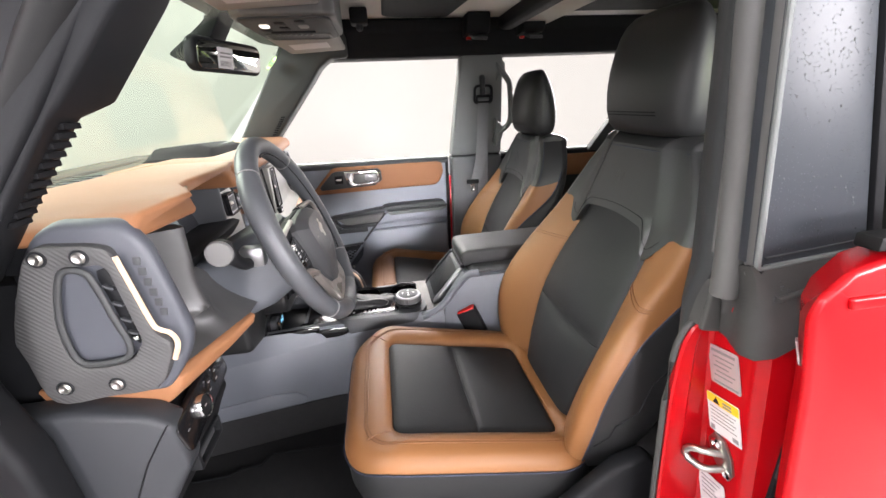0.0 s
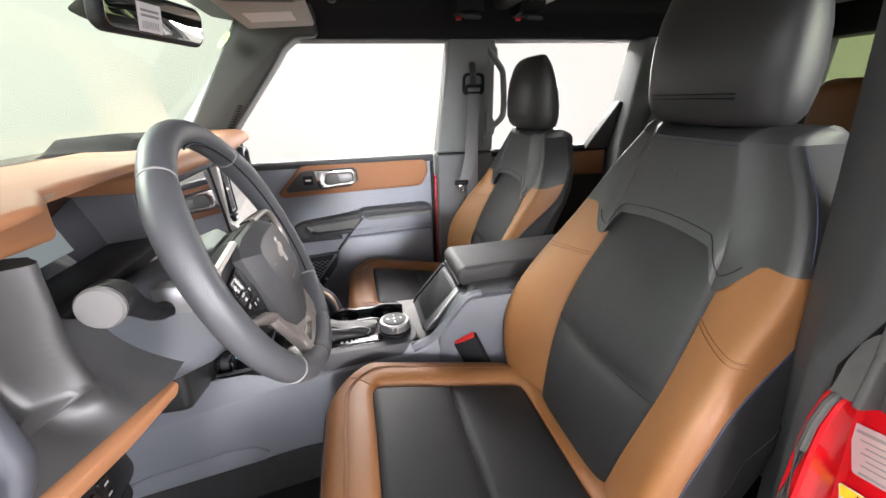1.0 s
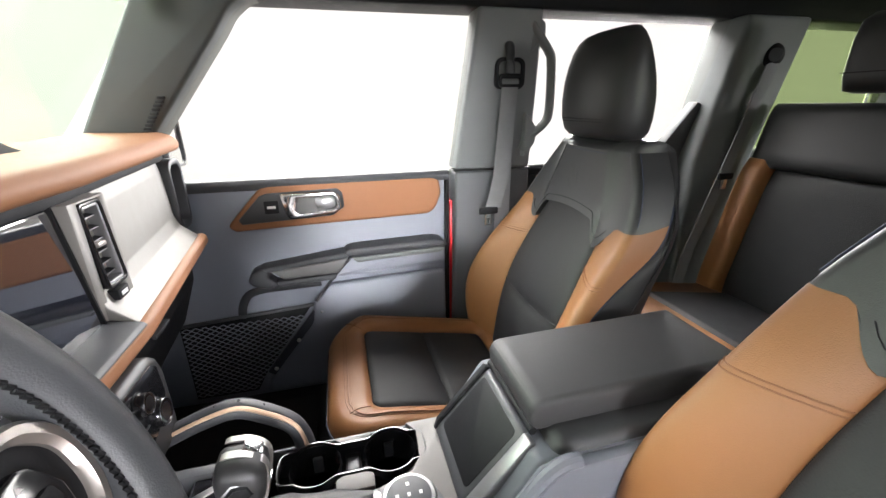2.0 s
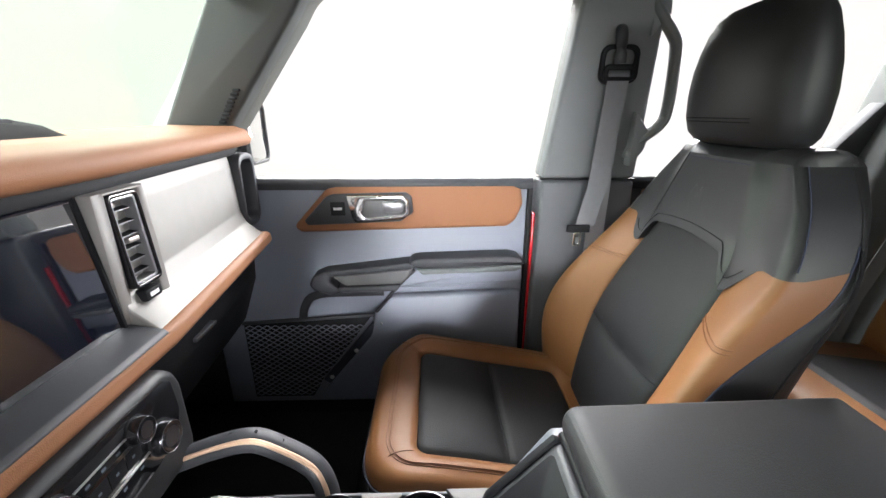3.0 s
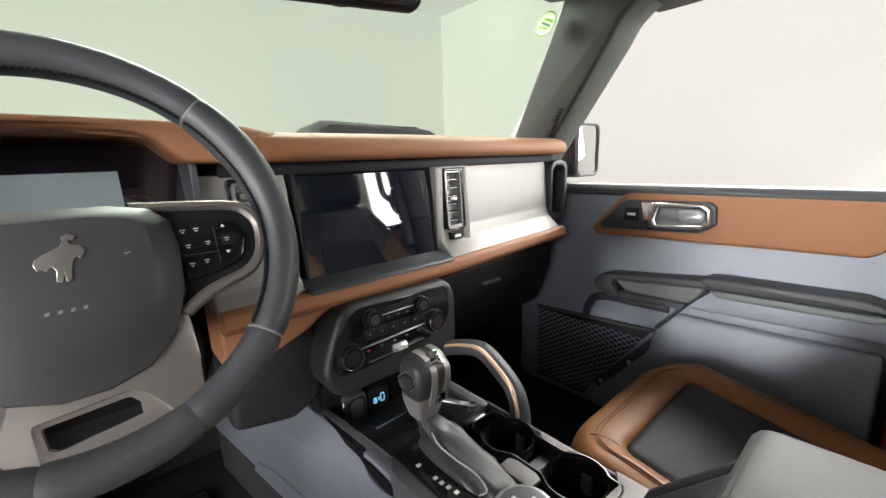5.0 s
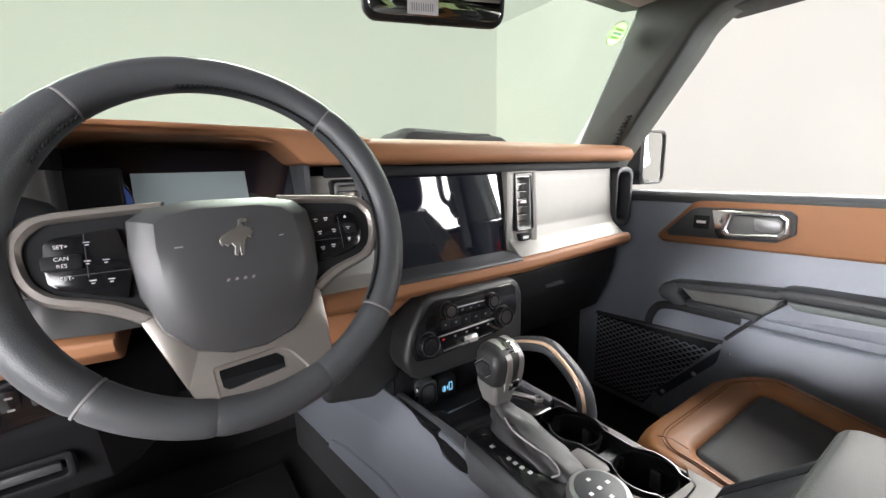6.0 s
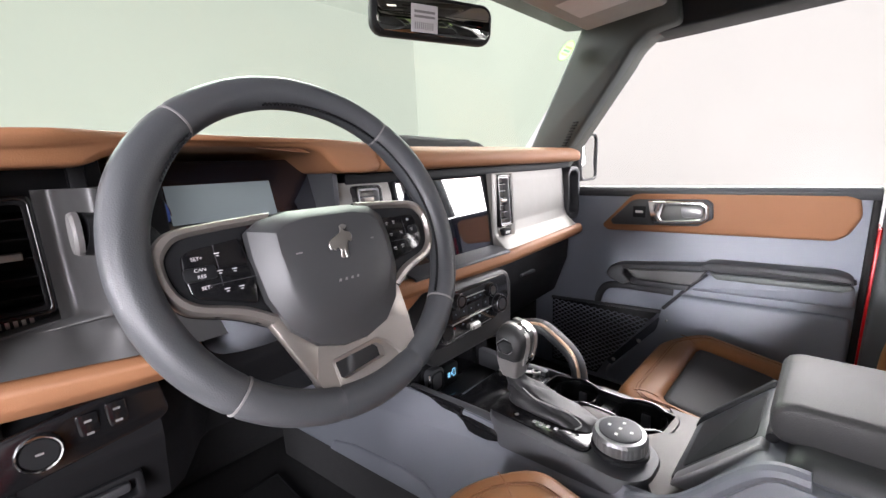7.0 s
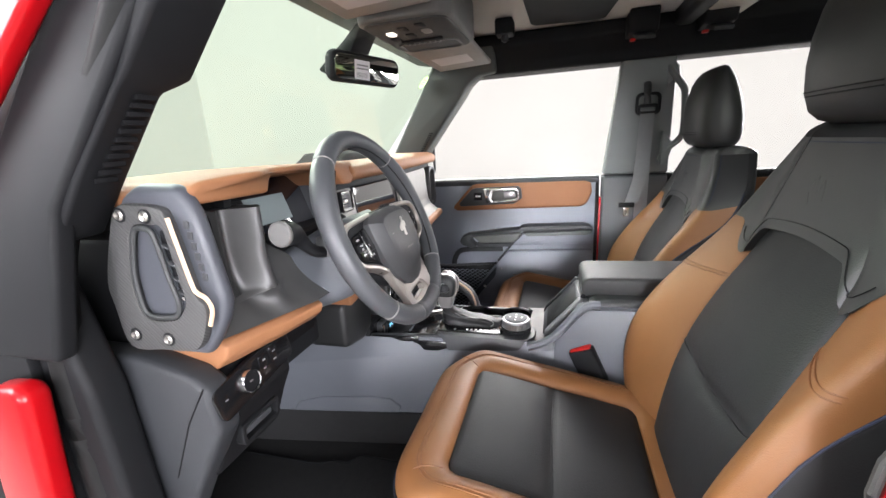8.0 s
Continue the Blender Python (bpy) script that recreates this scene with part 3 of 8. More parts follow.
    seam("insert_seam", [(0.035 + 0.002 * math.cos(k * 0.5), yc - 0.157 + 0.314 * k / 12, base_z(0.035) - 0.001) for k in range(13)], 0.0012, DARKER)
    for xf, xr, hw, r, zf, zs in ((-0.1855, 0.2535, 0.1985, 0.072, 0.0035, 0.0195), (-0.1925, 0.2575, 0.2035, 0.078, 0.0015, 0.0178)):
        front = [p + Vector((0, 0, 0.0004)) for p in outline(xf, xr, hw, r, zf, zs) if p.x < 0.2]
        front.sort(key=lambda p: math.atan2(p.y - yc, p.x - 0.3) % (2 * math.pi))
        seam("cushion_stitching", front, 0.0010, THREAD_TAN)
    for sgn in (1, -1):
        seam("corner_seam", [(-0.140 - 0.044 * f, yc + sgn * (0.160 + 0.022 * f), base_z(-0.14 - 0.044 * f) + 0.004 + 0.011 * math.sin(f * 2.2)) for f in (0, 0.25, 0.5, 0.75, 1.0)], 0.0010, THREAD_TAN)
        seam("corner_seam", [(0.205 + 0.03 * f, yc + sgn * (0.160 + 0.050 * f), base_z(0.205 + 0.03 * f) + 0.003 + 0.021 * smooth01(f * 1.2)) for f in (0, 0.25, 0.5, 0.75, 1.0)], 0.0010, THREAD_TAN)
    lower = [p for p in outline(-0.2375, 0.29, 0.2445, 0.12, -0.0465, -0.0185) if p.x < 0.24]
    lower.sort(key=lambda p: math.atan2(p.y - yc, p.x - 0.3) % (2 * math.pi))
    seam("piping", lower, 0.0015, THREAD_BLUE, "dark blue stitched piping")

    # backrest: cross-sections, wrapped from the middle of the front round the side to the middle of the rear
    def along(table, z):
        """A smooth curve through (height, value) pairs."""
        if z <= table[0][0]:
            return table[0][1]
        for i in range(len(table) - 1):
            (z0, v0), (z1, v1) = table[i], table[i + 1]
            if z <= z1:
                za, va = table[max(i - 1, 0)]
                zb, vb = table[min(i + 2, len(table) - 1)]
                m0, m1 = (v1 - va) / (z1 - za) * (z1 - z0), (vb - v0) / (zb - z0) * (z1 - z0)
                f = (z - z0) / (z1 - z0)
                return (2 * f ** 3 - 3 * f * f + 1) * v0 + (f ** 3 - 2 * f * f + f) * m0 + (3 * f * f - 2 * f ** 3) * v1 + (f ** 3 - f * f) * m1
        return table[-1][1]

    def x_front(z):
        return along(((0.80, 0.236), (0.88, 0.250), (0.95, 0.263), (1.045, 0.288), (1.15, 0.334), (1.24, 0.381), (1.30, 0.401), (1.36, 0.415), (1.43, 0.428)), z)

    def half_w(z):
        return along(((0.80, 0.205), (0.88, 0.240), (0.95, 0.262), (1.0, 0.268), (1.08, 0.267), (1.18, 0.252), (1.28, 0.235), (1.36, 0.199), (1.40, 0.171), (1.43, 0.149)), z)

    def wing(z):
        return along(((0.80, 0.030), (0.90, 0.058), (1.0, 0.072), (1.1, 0.064), (1.2, 0.042), (1.28, 0.018), (1.36, 0.004), (1.43, -0.004)), z)

    def seam_s(z):
        return along(((0.80, 0.112), (0.90, 0.126), (1.045, 0.148), (1.13, 0.146), (1.24, 0.132), (1.30, 0.122), (1.36, 0.105), (1.43, 0.080)), z)

    Z0, Z1 = 0.80, 1.425

    def half(z):
        w, b, q = half_w(z), wing(z), seam_s(z)
        up = smooth01((z - 1.25) / 0.06)
        g = 0.006 * (1 - up)
        e = 0.055 * smooth01((z - 1.10) / 0.16)
        front = [(0, 0.002), (q * 0.5, 0.002), (q * 0.9, 0.001), (q, -g)]
        mid = [(q, -g), (q + 0.005, 0.003), (q + (w - q) * 0.35, 0.42 * b + 0.005 * (1 - up)), (q + (w - q) * 0.70, 0.93 * b), (w - 0.012, b), (w - 0.001, b - 0.016), (w + 0.001, b - 0.030 - e)]
        side = [(w + 0.001, b - 0.030 - e), (w - 0.003, b - 0.034 - e), (w, b - 0.042 - e), (w + 0.002, -0.062 - 0.3 * e), (w - 0.022, -0.108), (w * 0.5, -0.128), (0, -0.132)]
        return front, mid, side

    def arch(at):
        """The height of the collar's lower edge over the place at of a section: across and depth."""
        c = abs(at.x)
        drop = 1.290 - 0.007 * (min(c, 0.142) / 0.1) ** 2 - 0.048 * smooth01((c - 0.108) / 0.034) ** 1.3
        return drop + 0.052 * smooth01((c - 0.142) / 0.065) + 0.3 * max(0.0, 0.015 - at.y) * smooth01((c - 0.20) / 0.03)

    NF, NM, NS = 26, 22, 18
    LOW, HIGH = 48, 12

    def point(z, piece, k, n, sgn):
        pts = half(z)[piece]
        c = spline([(a, f, 0) for a, f in pts], n + 1)[k]
        puff = 0.0
        if piece == 0 and z < 1.31:
            zs = 1.045 - 0.014 * (1 - min(1.0, c.x / 0.14))
            fz = (z - 0.80) / (zs - 0.80) if z < zs else (z - zs) / (1.30 - zs)
            puff = (0.012 * max(0.0, 1 - abs(2 * fz - 1) ** 3) - 0.004 * math.exp(-((z - zs) / 0.008) ** 2)) * (1 - min(1, c.x / 0.15) ** 3)
        return Vector((x_front(z) - c.y - puff, yc + sgn * c.x, z))

    def grid(piece, n, z_a, z_b, rows, sides=(1, -1)):
        """One strip of the backrest, both sides."""
        bms = []
        for sgn in sides:
            rings = []
            for j in range(rows + 1):
                ring = []
                for k in range(n + 1):
                    c = spline([(a, f, 0) for a, f in half(1.2)[piece]], n + 1)[k]
                    za, zb = z_a(c), z_b(c)
                    ring.append(point(za + (zb - za) * j / rows, piece, k, n, sgn))
                rings.append(ring)
            bms.append(loft(rings, False, False))
        bm = join(*bms)
        bmesh.ops.remove_doubles(bm, verts=bm.verts, dist=0.0004)
        return bm

    low = lambda c: Z0
    top = lambda c: Z1
    part("back_insert", grid(0, NF, low, arch, LOW), BLACK_CLOTH, s, "black perforated leather panel", angle=60)
    for sgn in (1, -1):
        part("back_bolster", grid(1, NM, low, arch, LOW, (sgn,)), TAN, s, "tan leather side bolster", angle=60)

    # the collar is proud of the panels below it
    def collar_row(j, sgn):
        row = []
        for piece, n in ((0, NF), (1, NM)):
            for k in range(1 if piece else 0, n + 1):
                c = spline([(a, f, 0) for a, f in half(1.2)[piece]], n + 1)[k]
                za = arch(c)
                p = point(za + (Z1 - za) * max(0, j - 2) / HIGH, piece, k, n, sgn)
                proud = (0.0, 0.010, 0.0150, 0.0155, 0.0145, 0.0135)[min(j, 5)]
                if j == 2:
                    p.z -= 0.003
                p.x -= proud * (1 - smooth01((k - 1) / 9)) if piece else proud
                row.append(p)
        return row

    collar = join(*[loft([collar_row(j, sgn) for j in range(HIGH + 3)], False, False) for sgn in (1, -1)])
    bmesh.ops.remove_doubles(collar, verts=collar.verts, dist=0.0004)
    part("back_collar", collar, BLACK_LEATHER, s, "smooth black leather shoulder panel", angle=50)
    part("back_shell", grid(2, NS, low, top, 26), BLACK_SIDE, s, "black leather side and rear shell", angle=60)
    # rounded top between the collar's upper edge and the shell
    tops = []
    for sgn in (1, -1):
        fr = spline(collar_row(HIGH + 2, sgn), 25)
        re = [point(Z1, 2, NS - k, NS, sgn) for k in range(NS + 1)]
        re = spline(re, 25)
        rows = []
        for f in (0.0, 0.06, 0.15, 0.3, 0.5, 0.7, 0.85, 0.94, 1.0):
            rows.append([a.lerp(b, f) + Vector((0, 0, 0.024 * math.sin(math.pi * f) ** 0.6 * min(1.0, (a - b).length / 0.06))) for a, b in zip(fr, re)])
        tops.append(loft(rows, False, False))
    cap_top = join(*tops)
    bmesh.ops.remove_doubles(cap_top, verts=cap_top.verts, dist=0.0004)
    part("back_top", cap_top, BLACK_LEATHER, s, "", angle=60)
    sp = [point(1.045 - 0.014 * (1 - abs(t)) , 0, round(abs(t) * NF), NF, 1 if t >= 0 else -1) + Vector((-0.0003, 0, 0)) for t in [-1 + k / 13 for k in range(27)]]
    seam("back_seam", sp, 0.0014, DARKER)
    for sgn in (1, -1):
        line = [point(Z0 + 0.03 + (1.295 - Z0) * j / 25, 1, NM, NM, sgn) + Vector((0.0, sgn * 0.0005, 0)) for j in range(26)]
        seam("back_piping", line, 0.0015, THREAD_BLUE, "dark blue stitched piping")
        edge = []
        for j in range(16):
            z = 1.292 + (Z1 - 1.292) * j / 15
            edge.append(Vector((x_front(z) - wing(z) + 0.0105, yc + sgn * (half_w(z) + 0.0004), z)))
        seam("collar_stitching", edge, 0.0012, THREAD_BLUE, "dark blue stitching")
        seam("top_stitching", [p + Vector((-0.0006, 0, -0.006)) for p in collar_row(HIGH + 2, sgn)[:NF + NM - 3:2]], 0.0011, THREAD_BLUE)
        seam("arch_stitching", [p + Vector((-0.0005, 0, 0.002)) for p in collar_row(3, sgn)[:NF + 8]], 0.0008, DARKER)
        seam("shell_seam", [point(0.90 + 0.42 * f, 2, 6 + round(3 * math.sin(f * 2.6)), NS, sgn) + Vector((0, sgn * 0.0006, 0)) for f in [k / 14 for k in range(15)]], 0.0013, DARKER)
    # tan wing seam
    for sgn in (1, -1):
        for dz in (0.0, 0.006):
            seam("wing_seam", [point(1.176 + dz, 1, k, NM, sgn) + Vector((-0.0006, 0, 0.0)) for k in range(2, 19)], 0.0011, THREAD_TAN)

    # headrest on two posts
    hx = 0.408
    rings = []
    prof = [(1.442, 0.046, 0.080, 0.075), (1.444, 0.026, 0.098, 0.100), (1.450, 0.010, 0.110, 0.114), (1.463, -0.002, 0.120, 0.124), (1.490, -0.010, 0.126, 0.129), (1.53, -0.012, 0.124, 0.132), (1.57, -0.009, 0.115, 0.131), (1.605, -0.002, 0.100, 0.127), (1.635, 0.007, 0.084, 0.120), (1.655, 0.016, 0.070, 0.109), (1.668, 0.027, 0.060, 0.092), (1.673, 0.038, 0.052, 0.070)]
    for z, xf, xb, hw in prof:
        xb = xf + (xb - xf) * 0.87
        ring = []
        for k in range(48):
            a = 2 * math.pi * k / 48
            c, q = math.cos(a), math.sin(a)
            px = math.copysign(abs(c) ** 0.58, c)
            py = math.copysign(abs(q) ** 0.46, q)
            taper = 1.0 - 0.16 * max(0, px)
            bulge = -0.008 * (1 - py * py) * max(0, -px)
            ring.append(Vector((hx + (xf + xb) / 2 + (xb - xf) / 2 * px + bulge, yc + hw * py * taper, z)))
        rings.append(ring)
    head = part("headrest", loft(rings), BLACK_LEATHER, s, "padded black leather headrest", angle=70)

    def hr_front(z, t):
        for (za, xa, _, wa), (zb, xb2, _, wb) in zip(prof, prof[1:]):
            if za <= z <= zb:
                f = (z - za) / (zb - za)
                return Vector((hx + xa + (xb2 - xa) * f - 0.008 * (1 - t * t) - 0.0012, yc + (wa + (wb - wa) * f) * t, z))

    for z in (1.484, 1.490):
        part2("stitching", sweep([hr_front(z, -0.62 + 1.24 * k / 16) for k in range(17)], 0.001, sides=5), DARKER, s, head)
    for sgn in (1, -1):
        part("headrest_post", lathe([(0.0065, 0), (0.0065, 0.09)], (hx + 0.062, yc + sgn * 0.065, 1.39), (0.05, 0, 1), 12), CHROME, s, "chrome post")
        part("post_collar", lathe([(0.015, 0), (0.015, 0.008), (0.008, 0.012)], (hx + 0.062, yc + sgn * 0.065, 1.425), (0.05, 0, 1), 14), DARKER, s)

    em = [(-0.014, 1.338), (-0.004, 1.368), (0.006, 1.346), (0.012, 1.372), (0.024, 1.352), (0.014, 1.328), (0.020, 1.312)]
    part("embossing", sweep(spline([Vector((x_front(z) - 0.0150, yc + 0.01 + a, z)) for a, z in em], 30), 0.0011, 0.0005, sides=6), BLACK_LEATHER, s, "faint embossed mark")

    # plastic side shield, recliner bracket and floor rails
    for sgn in (1, -1):
        y0 = yc + sgn * 0.252
        y1 = yc + sgn * 0.288
        poly = [(-0.17, 0.66), (-0.20, 0.715), (-0.10, 0.735), (0.03, 0.742), (0.16, 0.79), (0.27, 0.885), (0.325, 0.90), (0.36, 0.86), (0.355, 0.70), (0.30, 0.64)]
        part("side_shield", prism(poly, "y", min(y0, y1), max(y0, y1), 0.012, 3), DARKER, s, "black plastic side shield")
        part("seat_rail", box(-0.20, 0.36, yc + sgn * 0.19 - 0.02, yc + sgn * 0.19 + 0.02, 0.578, 0.61, 0.004), DARK, s, "steel seat rail")
    part("seat_base", box(-0.16, 0.33, yc - 0.225, yc + 0.225, 0.59, 0.70, 0.02, 3), DARKER, s, "black seat frame cover")
    return s


driver_seat = build_seat(-0.368, "front_seat", "two-tone tan and black leather front seat of the driver", "front seats")
passenger_seat = copy_thing(driver_seat, pose(0.092, 0.43, 0.527))
passenger_seat["label"] = "two-tone tan and black leather front seat of the passenger"

# ---- dashboard ----
def bend(bm, k=0.13, y0=0.20):
    """The passenger's end of the dash sweeps forward."""
    for v in bm.verts:
        v.co.x -= k * max(0.0, v.co.y - y0)
    return bm


def cut_along(bm, axis, steps):
    """Extra cuts across a long part, so that it can be bent."""
    for s in steps:
        n = Vector((0, 1, 0)) if axis == "y" else Vector((1, 0, 0))
        bmesh.ops.bisect_plane(bm, geom=bm.verts[:] + bm.edges[:] + bm.faces[:], plane_co=n * s, plane_no=n)
    return bm


dash = empty("dashboard", (-0.6, 0.0, 1.0), "dashboard with a tan soft pad, satin silver panels and slate plastic", "dashboard")
YS = [0.2, 0.3, 0.4, 0.5, 0.6]
pad = [(-0.452, 1.372), (-0.440, 1.380), (-0.438, 1.394), (-0.448, 1.408), (-0.475, 1.417), (-0.62, 1.420), (-0.86, 1.378), (-0.88, 1.345), (-0.50, 1.345), (-0.50, 1.372)]
part("dash_pad", bend(cut_along(prism(pad, "y", -0.16, 0.70, 0.006, 3), "y", YS), 0.10), TAN_SOFT, dash, "tan stitched soft-touch dash top", angle=40)
hood = [(-0.672, 1.392), (-0.672, 1.408), (-0.655, 1.421), (-0.60, 1.4255), (-0.565, 1.426), (-0.530, 1.4263), (-0.495, 1.4266), (-0.45, 1.427), (-0.28, 1.424), (-0.17, 1.421), (-0.10, 1.412), (-0.085, 1.385), (-0.12, 1.379), (-0.205, 1.372), (-0.255, 1.374), (-0.285, 1.404), (-0.31, 1.411), (-0.49, 1.413), (-0.525, 1.404), (-0.55, 1.393)]
hb = cut_along(prism(hood, "x", -0.88, -0.385, 0.007, 3), "x", [-0.80, -0.6, -0.46])
for v in hb.verts:
    if v.co.x < -0.6:
        v.co.z -= (-0.6 - v.co.x) * 0.16
    if v.co.y > -0.24 and v.co.x > -0.5:
        v.co.x -= 0.055 * smooth01((v.co.y + 0.24) / 0.14)
    if v.co.y < -0.57 and v.co.x > -0.5:
        v.co.x -= 0.022 * smooth01((-0.57 - v.co.y) / 0.10)
    if v.co.x > -0.5:
        v.co.x += 0.018 - 0.048 * smooth01((v.co.y + 0.575) / 0.10)
part("cluster_hood", hb, TAN_SOFT, dash, "tan leather hood over the instrument cluster", angle=40)
# black box that stands for the shade in the gap below the pad
part("pad_shadow_gap", bend(cut_along(box(-0.56, -0.478, -0.21, 0.69, 1.352, 1.371, 0.002), "y", YS), 0.10), DARKER, dash)
part("dash_core", box(-0.98, -0.545, -0.64, 0.66, 0.98, 1.342, 0.01), DARKER, dash)

# silver fascia right of the screen, with its ledge that flows out to the leather strip
fas = [(-0.480, 1.356), (-0.474, 1.330), (-0.468, 1.225), (-0.458, 1.200), (-0.425, 1.172), (-0.422, 1.162), (-0.50, 1.158), (-0.53, 1.356)]
part("glovebox_fascia", bend(cut_along(prism(fas, "y", 0.185, 0.645, 0.003, 3), "y", [0.3, 0.4, 0.5, 0.6]), 0.11), SILVER, dash, "satin silver fascia panel", angle=30)
# raised letter-like bars of the badge on the fascia
bb = join(*[box(-0.472, -0.4685, y0, y0 + 0.024, 1.226, 1.242, 0.0015) for y0 in (0.40, 0.431, 0.462, 0.493, 0.524, 0.555)])
part("fascia_badge", bend(bb, 0.13, 0.22), SILVER, dash, "raised badge as plain bars")
part("fascia_left", prism([(-0.480, 1.356), (-0.470, 1.33), (-0.455, 1.19), (-0.428, 1.165), (-0.50, 1.16), (-0.53, 1.356)], "y", -0.245, -0.118, 0.003, 3), SILVER, dash, "satin silver fascia beside the screen")
part("fascia_end_back", prism([(-0.500, 1.375), (-0.495, 1.365), (-0.482, 1.215), (-0.45, 1.193), (-0.52, 1.19), (-0.54, 1.375)], "y", -0.661, -0.470, 0.004, 3), DARKER, dash)
def end_front(y, z):
    """Front of the end fascia: hollow, ridge and panel that flare out to the ledge below."""
    base = -0.438 + 0.032 * math.exp(-((y + 0.551) / 0.017) ** 2) - 0.010 * math.exp(-((y + 0.577) / 0.010) ** 2)
    base += 0.016 * smooth01((y + 0.562) / 0.03)
    base -= 0.10 * max(0.0, y + 0.515)
    edge = -0.353 - 0.36 * max(0.0, -0.50 - y)
    f = max(0.0, min(1.0, (1.300 - z) / 0.098)) ** 2.6
    return base + (edge - base) * f


ef = []
for k in range(22):
    z = 1.372 - 0.170 * k / 21
    y1 = -0.526 + 0.066 * smooth01((1.318 - z) / 0.055)
    y0 = -0.590 if z > 1.238 else -0.652
    ring = [(end_front(y0 + (y1 - y0) * i / 34, z), y0 + (y1 - y0) * i / 34, z) for i in range(35)]
    ef.append(ring + [(-0.50, y1, z), (-0.50, y0, z)])
part("end_fascia", loft(ef), FASCIA_DK, dash, "satin graphite fascia with a hollow beside the end vent", angle=60)
part("hood_filler", box(-0.56, -0.47, -0.664, -0.53, 1.360, 1.402, 0.003), DARKER, dash)
part("screen_surround", prism([(-0.484, 1.352), (-0.466, 1.175), (-0.50, 1.17), (-0.52, 1.352)], "y", -0.120, 0.186, 0.003), DARKER, dash)

# silver ledge in shade, drawn with dark plastic
part("screen_ledge", prism([(-0.466, 1.184), (-0.418, 1.1755), (-0.4125, 1.1715), (-0.4125, 1.1685), (-0.424, 1.1655), (-0.47, 1.164)], "y", -0.119, 0.182, 0.0015, 2), DARK, dash, "silver ledge under the screen, darkened as in shade", angle=40)

# the screen
sc = empty("touch_screen", (-0.47, 0.032, 1.172), "wide black glass touch screen in the dash, switched off", "screen")
scr = prism([(-0.4795, 1.351), (-0.4605, 1.176), (-0.472, 1.174), (-0.49, 1.351)], "y", -0.103, 0.171, 0.003, 2)
part("screen_glass", scr, SCREEN, sc, "black mirror-like glass", angle=6)
for y0 in (-0.108, 0.1715):
    part("screen_frame", prism([(-0.477, 1.354), (-0.457, 1.174), (-0.474, 1.172), (-0.49, 1.354)], "y", y0, y0 + 0.0045, 0.001), DARKER, sc)


def tower_vent(name, y0, y1, z0, z1, x, label, slats, lean_x=0.0, rim=None):
    """An air vent: frame, slats and tab; the face looks to the rear."""
    v = empty(name, (x, (y0 + y1) / 2, z0), label, "air vent")
    outer = rrect(y1 - y0, z1 - z0, 0.008, 5, (y0 + y1) / 2, (z0 + z1) / 2)
    inner = rrect(y1 - y0 - 0.010, z1 - z0 - 0.010, 0.005, 5, (y0 + y1) / 2, (z0 + z1) / 2)
    inner2 = rrect(y1 - y0 - 0.018, z1 - z0 - 0.018, 0.004, 5, (y0 + y1) / 2, (z0 + z1) / 2)

    def tip(bm):
        for w in bm.verts:
            w.co.x += (z1 - w.co.z) * lean_x
        return bm
    part("vent_bezel", tip(ring_prism(outer, inner, "x", x - 0.02, x + 0.005, 0.0015)), GLOSSB, v, "gloss black bezel")
    part("vent_ring", tip(ring_prism(inner, inner2, "x", x - 0.02, x + 0.0025, 0.001)), rim or GREYMET, v, "" if rim else "satin metal ring")
    part("vent_back", tip(prism(inner2, "x", x - 0.05, x - 0.035, 0)), DARKER, v)
    for k in range(slats):
        zc = z0 + 0.012 + (z1 - z0 - 0.024) * (k + 0.5) / slats
        part("slat", tip(prism([(x - 0.034, zc + 0.002), (x - 0.006, zc - 0.0035), (x - 0.004, zc - 0.0015), (x - 0.034, zc + 0.004)], "y", y0 + 0.009, y1 - 0.009, 0.0006, 1)), DARKER, v)
        part("slat_edge", tip(box(x - 0.0052, x - 0.0032, y0 + 0.012, y1 - 0.012, zc - 0.0030, zc - 0.0018, 0)), rim or GREYMET, v)
    zc = (z0 + z1) / 2
    part("tab", tip(box(x - 0.012, x + 0.002, (y0 + y1) / 2 - 0.010, (y0 + y1) / 2 + 0.010, zc - 0.003, zc + 0.004, 0.0015)), BRONZE, v, "metal tab")
    return v


tower_vent("centre_vent", 0.1995, 0.2545, 1.222, 1.349, -0.466, "tall slatted air vent beside the screen", 6, 0.06)
tower_vent("left_centre_vent", -0.205, -0.150, 1.300, 1.350, -0.462, "slatted air vent between cluster and screen", 2, 0.06)
tower_vent("driver_end_vent", -0.642, -0.590, 1.246, 1.368, -0.457, "wide slatted air vent at the driver's end", 5, 0.08, DARKER)
part("vent_wheel", box(-0.470, -0.449, -0.640, -0.598, 1.236, 1.250, 0.002), DARKER, dash)
for k in range(5):
    part("wheel_rib", box(-0.4495, -0.4478, -0.636 + k * 0.0058, -0.6328 + k * 0.0058, 1.2385, 1.2475, 0.0004), STEEL, dash)
hz = empty("hazard_button", (-0.452, 0.225, 1.19), "small dark hazard button below the vent", "button")
part("button", box(-0.470, -0.452, 0.212, 0.243, 1.200, 1.216, 0.002), DARKER, hz)
part("mark", box(-0.4521, -0.4512, 0.219, 0.236, 1.205, 1.211, 0), WHITE, hz)
